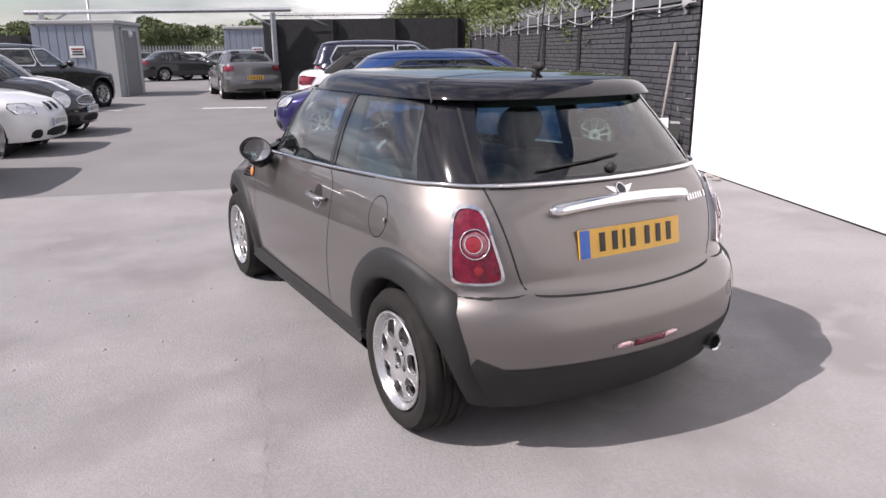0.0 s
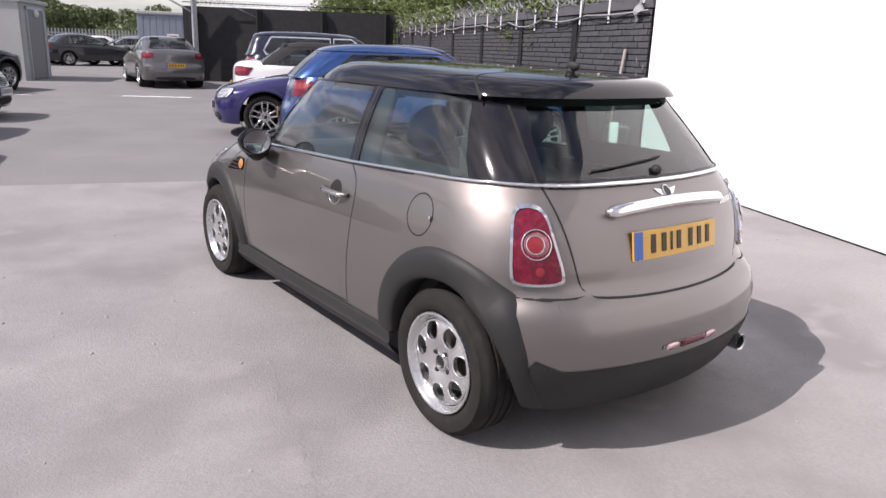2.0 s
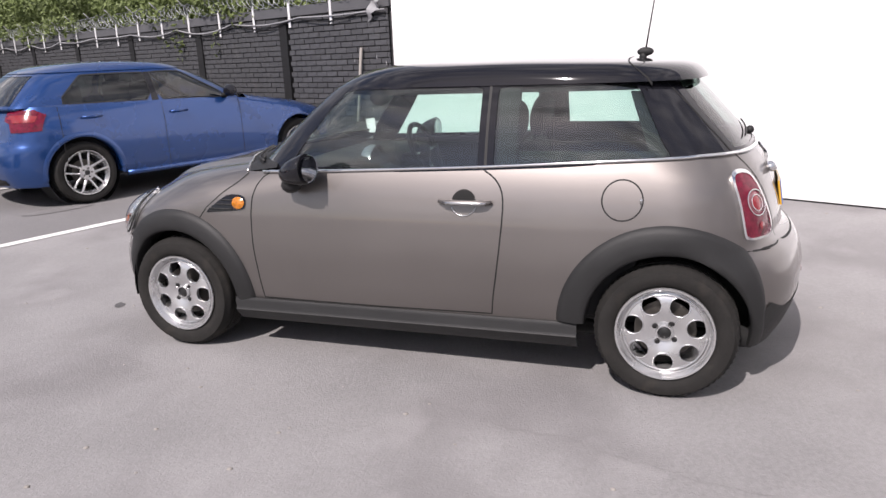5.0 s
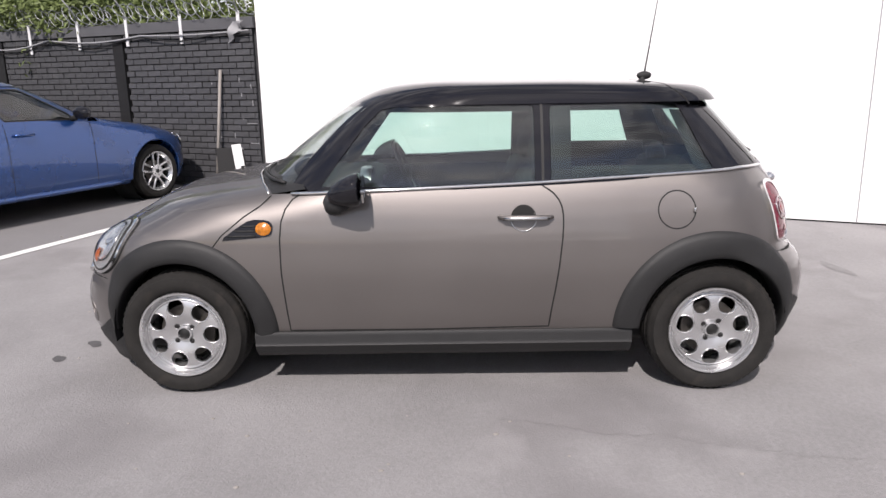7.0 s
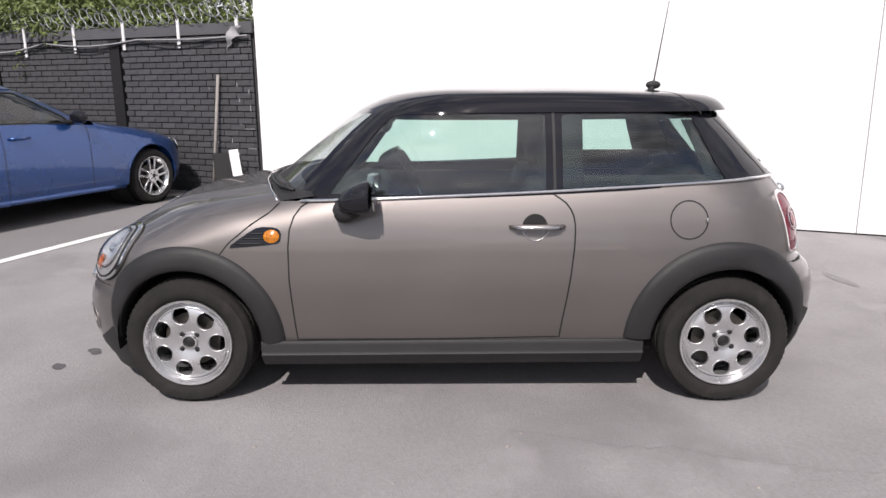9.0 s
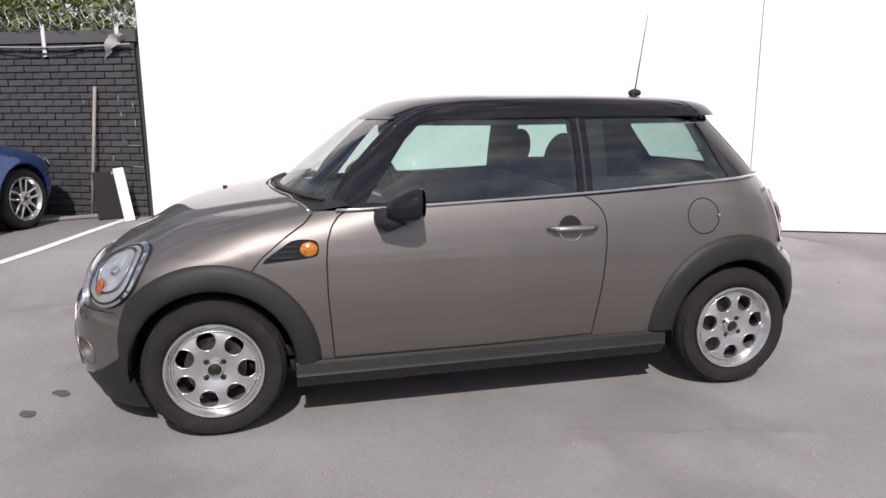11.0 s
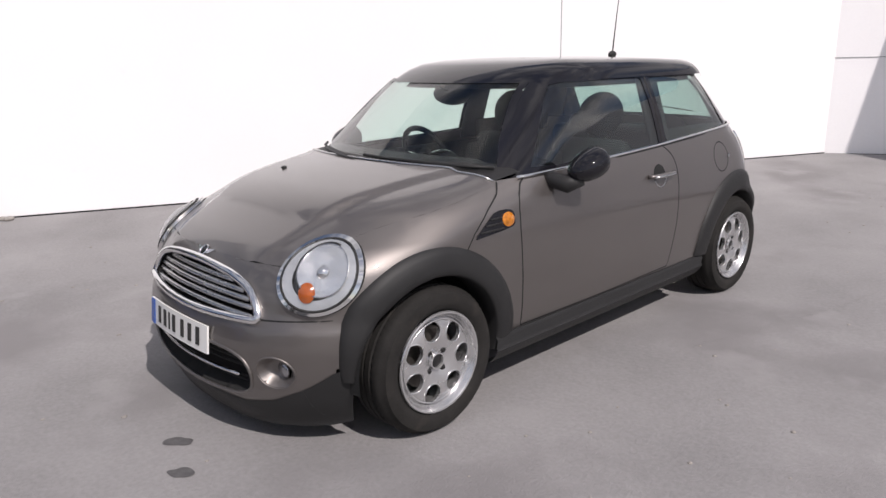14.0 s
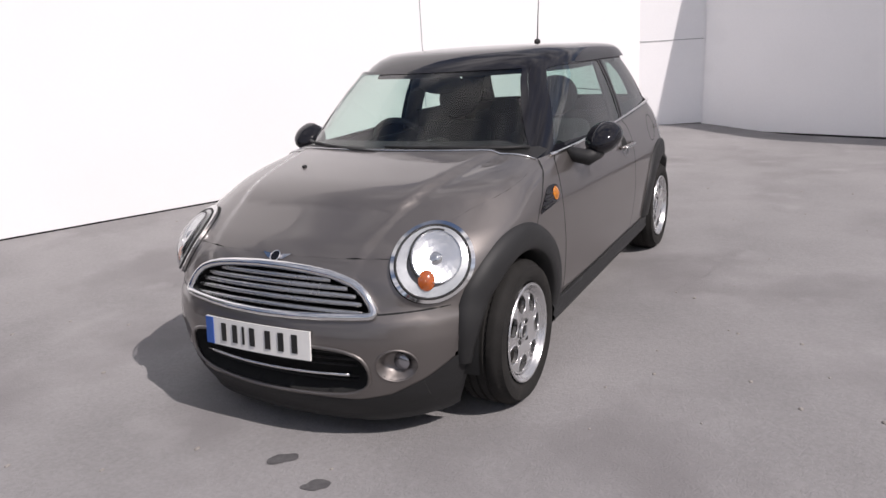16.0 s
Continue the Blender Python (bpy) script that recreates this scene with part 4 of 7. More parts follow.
    # chrome cowl line
    xs = np.linspace(-0.70, 0.70, 40)
    q, n = onto(low, ABOVE, [(x, c["ycowl"] + c["bow"] * (1 - (x / 0.745) ** 2) - 0.01) for x in xs])
    part("cowl_strip", sweep(q + n * 0.002, 0.006, 6), M["satin"], car)
    q0, _ = onto(low, ABOVE, [(x, c["ycowl"] + c["bow"] * (1 - (x / 0.745) ** 2) - 0.02) for x in xs])
    q1 = q0 + np.array([0, -0.16, 0.02])
    part("scuttle_panel", (np.vstack([q0, q1]), [(i, i + 1, 41 + i, 40 + i) for i in range(39)], None), trim, car)
    mini_details(car, c, g)
    return car


NOSE_HOLES = dict(
    grille=soft([(-0.435, 0.528), (-0.458, 0.532), (-0.452, 0.555), (-0.41, 0.615), (-0.35, 0.648), (-0.24, 0.672), (0, 0.685), (0.24, 0.672), (0.35, 0.648), (0.41, 0.615), (0.452, 0.555), (0.458, 0.532), (0.435, 0.528), (0.2, 0.52), (0, 0.517), (-0.2, 0.52)], 1),
    intake=soft([(-0.40, 0.405), (-0.45, 0.33), (-0.42, 0.235), (-0.2, 0.212), (0.2, 0.212), (0.42, 0.235), (0.45, 0.33), (0.40, 0.405), (0.2, 0.42), (-0.2, 0.42)], 2),
    fog_l=circle(-0.53, 0.345, 0.062, 28), fog_r=circle(0.53, 0.345, 0.062, 28))


def dome(f, fr, outline, centre, rise0, rise1, step=0.02, radii=(1, 1)):
    """A bulging sheet over an outline: rise0 proud at its rim, rise1 at its middle."""
    q, fs = flat_mesh(outline, (), step)
    d = np.clip(1 - ((q[:, 0] - centre[0]) / radii[0]) ** 2 - ((q[:, 1] - centre[1]) / radii[1]) ** 2, 0, 1)
    p, n = onto(f, fr, q)
    p = p + n * (rise0 + (rise1 - rise0) * d)[:, None]
    return p, oriented(p, fs, n), None


def bowl(f, fr, centre, rx, ry, turn, low0, rim0, n, rings):
    """A hollow of flat facets over an oval: low0 proud of f at its middle, rim0 at its rim."""
    q, up = [centre], [low0]
    for k, r in enumerate(rings):
        for i in range(n):
            a = 2 * math.pi * (i + 0.5 * (k % 2)) / n
            x, y = rx * r * math.cos(a), ry * r * math.sin(a)
            q.append((centre[0] + x * math.cos(turn) - y * math.sin(turn), centre[1] + x * math.sin(turn) + y * math.cos(turn)))
            up.append(low0 + (rim0 - low0) * r ** 1.6)
    p, nn = onto(f, fr, q)
    p = p + nn * np.array(up)[:, None]
    fs = []
    for k in range(len(rings) - 1):
        a, b, odd = 1 + k * n, 1 + (k + 1) * n, k % 2
        for i in range(n):
            j = (i + 1) % n
            fs += [(a + i, a + j, b + (j if odd else i)), (a + (i if odd else j), b + i, b + j)]
    if rings[-1] < 0.5:
        last = 1 + (len(rings) - 1) * n
        fs += [(0, last + i, last + (i + 1) % n) for i in range(n)]
    return p, oriented(p, np.array(fs), nn), None


def scaled(line, k, ky=None):
    q = np.array(line, float)
    m = q.mean(0)
    return [tuple(m + (p - m) * np.array([k, ky or k])) for p in q]


def laid(f, fr, line, off=0.0):
    return onto(f, fr, line, off)[0]


def mini_details(car, c, g):
    low, cab = g["low"], g["cab"]
    chrome, trim, gap, satin = M["chrome"], M["trim"], M["gap"], M["satin"]
    add_wheels(car, c, 0.300, 0.203, 0.19, "holes", 0.812, turn=14)
    same = lambda q: q
    # headlamps
    w = Vector((0.43, -0.87, -0.22)).normalized()
    mid = Vector((-0.578, 2.815, 0.692))
    o, u, v, w = view_along(mid - w * 1.0, w)
    fr = (o + u * 0.010 - v * 0.009, u, v, w)
    oval = [(x * math.cos(0.5) - y * math.sin(0.5), x * math.sin(0.5) + y * math.cos(0.5)) for x, y in super_oval(0, 0, 0.152, 0.137, 2.05, 60)]
    inner = scaled(oval, 0.87)
    for fx in (same, flip_x):
        lamp = part("headlamp", fx(skin(low, fr, oval, 0.02, 0.016, 0.006, [inner])), chrome, car, "round headlamp with chrome ring", angle=40)
        part("ring_gap", fx(ribbon(low, fr, scaled(oval, 1.02), 0.007, 0.001, True)), gap, lamp)
        part("ring_groove", fx(sweep(laid(low, fr, scaled(oval, 0.875), 0.016), 0.0055, 6, True)), M["rubber"], lamp)
        part("reflector", fx(bowl(low, fr, (0, 0), 0.129, 0.1165, 0.5, 0.004, 0.017, 34, (1.0, 0.86, 0.72))), M["lamp_dark"], lamp, "silver lamp housing", smooth=False)
        part("reflector_bowl", fx(bowl(low, fr, (0.014, 0.014), 0.088, 0.088, 0.0, 0.003, 0.021, 20, (1.0, 0.74, 0.48, 0.24))), M["lamp_facets"], lamp, "faceted silver reflector", smooth=False)
        part("bowl_edge", fx(sweep(laid(low, fr, arc(0.014, 0.014, 0.091, 70, 225, 30), 0.021), 0.0045, 8)), M["rubber"], lamp)
        part("bowl_ring", fx(sweep(laid(low, fr, circle(0.014, 0.014, 0.086, 40), 0.021), 0.003, 6, True)), chrome, lamp)
        part("bulb_shield", fx(dome(low, fr, circle(0.014, 0.014, 0.021, 24), (0.014, 0.014), 0.012, 0.024, 0.008, (0.021, 0.021))), chrome, lamp)
        part("indicator", fx(dome(low, fr, circle(-0.024, -0.062, 0.029, 28, 0.034), (-0.024, -0.062), 0.020, 0.031, 0.012, (0.029, 0.034))), M["amber"], lamp, "round amber indicator")
        part("lens", fx(dome(low, fr, scaled(oval, 0.875), (0, 0), 0.018, 0.040, 0.03, (0.14, 0.125))), M["lens"], lamp, "clear curved lens")
    # tail lamps
    w = np.array([0.5, 0.866, 0])
    fr = view(-w * 2, (0.866, -0.5, 0), (0, 0, 1), w)
    shape = soft([(-0.468, 0.958), (-0.41, 0.972), (-0.352, 0.955), (-0.318, 0.84), (-0.276, 0.715), (-0.30, 0.694), (-0.39, 0.69), (-0.462, 0.694), (-0.478, 0.72), (-0.476, 0.84)], 2)
    ins = scaled(shape, 0.89, 0.915)
    for fx in (same, flip_x):
        lamp = part("tail_lamp", fx(skin(low, fr, shape, 0.03, 0.014, 0.004, [ins])), chrome, car, "red tail lamp in a chrome surround", angle=40)
        part("red_lens", fx(dome(low, fr, scaled(ins, 1.02), (-0.39, 0.83), 0.008, 0.016, 0.02, (0.1, 0.14))), M["red"], lamp, "dark red lens")
        part("white_ring", fx(dome(low, fr, circle(-0.388, 0.836, 0.048, 32), (-0.388, 0.836), 0.0135, 0.020, 0.02, (0.048, 0.048))), M["lamp_smoke"], lamp, "round clear lens")
        part("lens_ring", fx(sweep(laid(low, fr, circle(-0.388, 0.836, 0.050, 36), 0.019), 0.0026, 6, True)), chrome, lamp)
        part("bulb_ring", fx(sweep(laid(low, fr, circle(-0.392, 0.836, 0.030, 30), 0.022), 0.0022, 6, True)), chrome, lamp)
        part("red_bulb", fx(dome(low, fr, circle(-0.392, 0.836, 0.031, 28), (-0.392, 0.836), 0.020, 0.025, 0.012, (0.031, 0.031))), M["red_bright"], lamp)
        part("reflector", fx(dome(low, fr, circle(-0.375, 0.745, 0.016, 20), (-0.375, 0.745), 0.016, 0.019, 0.012, (0.016, 0.016))), M["red_bright"], lamp)
    # side scuttles with amber repeaters
    vent = soft([(2.262, 0.745), (2.165, 0.812), (2.115, 0.840), (2.035, 0.838), (2.012, 0.821), (2.014, 0.778), (2.035, 0.764), (2.20, 0.750)], 1)
    for fx in (same, flip_x):
        v = part("side_scuttle", fx(skin(low, SIDE, vent, 0.03, 0.004, 0.004)), M["black_paint"], car, "black side scuttle with amber repeater", angle=40)
        for z0, a, b in ((0.768, 2.09, 2.22), (0.790, 2.09, 2.185), (0.811, 2.09, 2.155)):
            part("slat", fx(sweep(laid(low, SIDE, [(y, z0 - 0.01 * (y - a)) for y in np.linspace(a, b, 6)], 0.006), 0.004, 6)), trim, v)
        part("repeater", fx(dome(low, SIDE, circle(2.055, 0.799, 0.036, 30, 0.029), (2.055, 0.799), 0.006, 0.016, 0.015, (0.036, 0.029))), M["amber_side"], v, "oval amber side repeater")
    # door handles
    for fx in (same, flip_x):
        # shade in the upper half of the grip hollow, laid on as black
        part("handle_cup", fx(dish(low, SIDE, [(0.875 + 0.058 * math.cos(a), 0.834 + 0.060 * math.sin(a)) for a in np.linspace(0, math.pi, 22)], -0.0025, 0.01)), M["well"], car)
        # lit lower lip of the hollow, drawn as a bright silver crescent
        part("cup_edge", fx(sweep(laid(low, SIDE, [(0.875 + 0.058 * math.cos(a), 0.834 + 0.056 * math.sin(a)) for a in np.linspace(-0.25, 0.25 - math.pi, 18)], 0.0005), 0.0035, 6)), satin, car)
        q = laid(low, SIDE, [(0.985, 0.841), (0.965, 0.842), (0.92, 0.844), (0.86, 0.845), (0.80, 0.844), (0.765, 0.842), (0.75, 0.84)])
        q[:, 0] -= np.array([0.006, 0.022, 0.034, 0.038, 0.034, 0.022, 0.006])
        h = part("door_handle", fx(sweep(soft(q, 1, False), 0.013, 10, flat=0.8)), M["paint"], car, "body-coloured bar door handle")
        part("handle_inlay", fx(sweep(soft(q[1:-1], 1, False) - np.array([0.006, 0, 0.004]), 0.009, 8)), satin, h)
    # mirrors
    for fx in (same, flip_x):
        b = ball(0, 0, 0, 1, 1, 1, 28, 18)
        p = b[0].copy()
        back = p[:, 1] < 0
        p[back, 1] *= 0.08
        p = p * np.array([0.090, 0.140, 0.072]) + np.array([-0.885, 1.60, 0.990])
        p[:, 2] -= np.clip(p[:, 1] - 1.60, 0, 1) * 0.22
        p[:, 2] += (p[:, 0] + 0.885) * -0.12
        mr = part("door_mirror", fx((p, b[1], None)), M["black_paint"], car, "gloss black rounded door mirror")
        part("mirror_foot", fx(sweep([(-0.735, 1.735, 0.935), (-0.79, 1.735, 0.918), (-0.835, 1.72, 0.905), (-0.875, 1.675, 0.935)], [0.036, 0.042, 0.047, 0.048], 12, flat=0.85)), trim, mr)
        gl = lathe([(0.0, 0.0), (0.070, 0.0), (0.078, 0.004)], 32)
        gx, gy = gl[0][:, 1] * 0.98, gl[0][:, 0]
        vv = np.stack([gx - 0.885, 1.5855 - gy, gl[0][:, 2] * 0.80 + 0.990], 1)
        part("mirror_glass", fx((vv, gl[1], None)), M["mirror"], mr)
    # grille
    hole = NOSE_HOLES["grille"]
    gr = part("grille", dish(low, NOSE, scaled(hole, 1.01), 0.07, 0.03), M["well"], car, "oval radiator grille with bright slats")
    part("grille_frame", sweep(laid(low, NOSE, hole, 0.006), 0.017, 8, True), chrome, gr, "chrome grille surround", angle=60)
    for z, half in ((0.545, 0.42), (0.572, 0.405), (0.599, 0.38), (0.625, 0.345), (0.650, 0.27)):
        q = laid(low, NOSE, [(x, z + 0.004 - 0.05 * x * x) for x in np.linspace(-half, half, 21)], -0.012)
        part("grille_slat", sweep(q, 0.0128, 8, flat=0.85), satin, gr)
    # lower intake, fog lamps
    hole = NOSE_HOLES["intake"]
    it = part("lower_intake", dish(low, NOSE, scaled(hole, 1.01), 0.09, 0.03), M["well"], car, "black lower air intake with a chrome bar")
    part("intake_rim", sweep(laid(low, NOSE, hole, 0.0), 0.008, 6, True), M["paint"], it)
    part("intake_bar", sweep(laid(low, NOSE, [(x, 0.298 + 0.03 * x * x) for x in np.linspace(-0.36, 0.36, 17)], -0.02), 0.007, 8), chrome, it)
    for z in (0.255, 0.275, 0.325, 0.35, 0.375):
        part("intake_slat", sweep(laid(low, NOSE, [(x, z) for x in np.linspace(-0.38, 0.38, 13)], -0.05), 0.004, 6), trim, it)
    for k, s in (("fog_l", -1), ("fog_r", 1)):
        hole = NOSE_HOLES[k]
        fg = part("fog_lamp", dish(low, NOSE, scaled(hole, 1.01), 0.05, 0.03, 0.014), M["paint"], car, "round fog lamp in a dished surround")
        part("fog_ring", sweep(laid(low, NOSE, circle(s * 0.53, 0.345, 0.064, 32), -0.001), 0.005, 6, True), M["paint"], fg)
        ctr = laid(low, NOSE, [(s * 0.55, 0.342)], -0.036)[0]
        part("fog_bulb", ball(ctr[0], ctr[1], ctr[2], 0.034, 0.014, 0.034), M["mirror_dark"], fg)
    # plates and rear furniture
    number_plate(car, pose(0.028, 3.150, 0.422, -6, 0, 180), M["plate_w"], bend=0.2)
    number_plate(car, pose(0.0, -0.474, 0.815, -9, 0, 0), M["plate_y"], bend=0.22)
    q = laid(low, TAIL, [(x, 0.932 + 0.02 - 0.16 * x * x) for x in np.linspace(-0.35, 0.35, 25)], 0.016)
    part("tailgate_bar", sweep(q, 0.03 * np.clip(np.minimum(np.arange(25), np.arange(25)[::-1]) / 2 + 0.55, 0, 1), 14, flat=0.85), chrome, car, "chrome handle bar above the plate")
    fog = soft([(-0.175, 0.412), (-0.175, 0.45), (0.175, 0.45), (0.175, 0.412)], 1)
    fl = part("rear_fog_lamp", skin(low, TAIL, fog, 0.03, 0.003, 0.004), M["paint"], car, "narrow rear fog lamp with clear ends", angle=40)
    part("red_lens", skin(low, TAIL, [(-0.075, 0.418), (-0.075, 0.444), (0.085, 0.444), (0.085, 0.418)], 0.03, 0.006, 0.004), M["red"], fl)
    for s in (-1, 1):
        part("clear_lens", skin(low, TAIL, soft([(s * 0.085, 0.418), (s * 0.085, 0.444), (s * 0.15, 0.444), (s * 0.16, 0.43), (s * 0.15, 0.418)], 1), 0.03, 0.006, 0.004), M["lamp_pink"], fl)
    part("exhaust_pipe", lathe_to([(0.030, 0.0), (0.036, -0.006), (0.037, 0.0), (0.037, 0.2)], (0.455, -0.535, 0.300), inner=True), satin, car, "round steel exhaust pipe", angle=50)
    part("exhaust_bore", lathe_to([(0.0, 0.06), (0.031, 0.06), (0.031, 0.0)], (0.455, -0.535, 0.300)), M["well"], car)
    part("towing_eye_cover", ribbon(low, TAIL, circle(0.56, 0.52, 0.028, 24), 0.004, 0.0012, True), gap, car)
    # winged badges as plain shapes
    wv = view_along((0, 4.0, 1.41), (0, -0.82, -0.57))
    for f, fr2, cy, nm in ((low, wv, None, "bonnet_badge"), (low, TAIL, 0.988, "tailgate_badge")):
        if cy is None:
            cy = 0.0
            o, u, v, w2 = wv
            p0 = np.array([0, 3.012, 0.715])
            cy = float(np.dot(p0 - o, v))
        bd = part(nm, skin(f, fr2, circle(0, cy, 0.022, 28), 0.02, 0.006, 0.003), M["black_paint"], car, "winged round badge", angle=40)
        part("badge_ring", sweep(laid(f, fr2, circle(0, cy, 0.022, 28), 0.006), 0.003, 6, True), chrome, bd)
        for s in (-1, 1):
            wing = [(s * 0.024, cy - 0.010), (s * 0.024, cy + 0.010), (s * 0.07, cy + 0.016), (s * 0.055, cy + 0.004), (s * 0.045, cy - 0.004), (s * 0.035, cy - 0.009)]
            part("badge_wing", skin(f, fr2, wing, 0.02, 0.004, 0.003), chrome, bd, angle=40)
    for i in range(7):
        x0 = 0.372 + i * 0.021 + (0.012 if i == 6 else 0)
        part("script_bar", skin(low, TAIL, [(x0, 0.905), (x0, 0.928), (x0 + 0.014, 0.928), (x0 + 0.014, 0.905)], 0.02, 0.004, 0.002), chrome, car, smooth=False)
    # roof aerial
    base = laid(g["roof_f"], ABOVE, [(0, 0.17)])[0]
    ae = part("aerial", joined(ball(*(base + np.array([0, 0.0, 0.026])), 0.018, 0.040, 0.022, 18, 12), sweep([base + np.array([0, 0.012, -0.012]), base + np.array([0, 0.008, 0.022])], [0.02, 0.016], 12)), M["rubber"], car, "black roof aerial with a thin whip")
    part("whip", sweep([base + np.array([0, -0.14 * k, 0.03 + k]) for k in np.linspace(0, 0.42, 8)], np.linspace(0.0045, 0.0018, 8), 6), M["rubber"], ae)
    # wipers and washers
    def on_screen(f, fr2, pts, off):
        return laid(f, fr2, pts, off)
    for a, b in (((0.06, 0.985), (0.60, 1.0)), ((-0.58, 0.985), (0.0, 1.0))):
        q = on_screen(cab, NOSE, [(a[0] + (b[0] - a[0]) * t, a[1] + (b[1] - a[1]) * t) for t in np.linspace(0, 1, 8)], 0.016)
        wi = part("wiper", sweep(q, 0.007, 6), M["rubber"], car, "black windscreen wiper")
        q = on_screen(cab, NOSE, [(a[0] + (b[0] - a[0]) * t, a[1] - 0.012 + (b[1] - a[1]) * t * 1.6) for t in np.linspace(-0.08, 0.6, 8)], 0.03)
        part("wiper_arm", sweep(q, 0.0085, 6), trim, wi)
    q = on_screen(cab, TAIL, [(x, 1.075 + 0.035 * (x + 0.33) / 0.4) for x in np.linspace(-0.34, 0.06, 8)], 0.006)
    rw = part("rear_wiper", sweep(q, 0.0042, 6), M["rubber"], car, "black rear wiper")
    part("wiper_pivot", ball(*(on_screen(cab, TAIL, [(0.0, 1.065)], 0.006)[0]), 0.022, 0.02, 0.02, 14, 8), trim, rw)
    for x in (0.27,):
        p = laid(low, ABOVE, [(x, 2.45)], 0.004)[0]
        part("washer_jet", ball(p[0], p[1], p[2], 0.010, 0.014, 0.008, 12, 8), M["rubber"], car)
    mini_cabin(car, c, g)


def lathe_to(profile, at, inner=False):
    """A turned part whose axis runs along y, opening towards -y."""
    v, f, _ = lathe(profile, 28)
    return np.stack([v[:, 1] + at[0], v[:, 0] + at[1], v[:, 2] + at[2]], 1), f, None


def front_seat(car, x, y):
    s = part("front_seat", block(x, y + 0.26, 0.48, 0.50, 0.52, 0.17, 0.06, 3), M["seat"], car, "dark cloth bucket seat")
    tilt = pose(x, y, 0.45, 14)
    part("backrest", block(0, -0.02, 0.27, 0.47, 0.14, 0.58, 0.06, 3, tilt), M["seat"], s)
    for k in (-1, 1):
        part("bolster", block(k * 0.205, 0.035, 0.24, 0.09, 0.14, 0.46, 0.04, 2, tilt), M["seat"], s)
        part("headrest_post", sweep([tuple(tilt @ Vector((k * 0.06, -0.02, 0.54))), tuple(tilt @ Vector((k * 0.06, -0.02, 0.66)))], 0.007, 6), M["satin"], s)
    part("headrest", moved(ball(0, -0.02, 0.70, 0.145, 0.06, 0.125, 20, 14), tilt), M["seat"], s)


def slanted(s, y, wide, x=0.66, z=1.13, tall=0.40):
    """The lining of a window pillar, leaning in with the side of the car."""
    v, f, _ = block(0, 0, 0, 0.03, wide, tall, 0.01, 1)
    v = np.array(v)
    return v + np.array([s * x, y, z]) - np.stack([s * 0.33 * v[:, 2], 0 * v[:, 0], 0 * v[:, 0]], 1), f, None


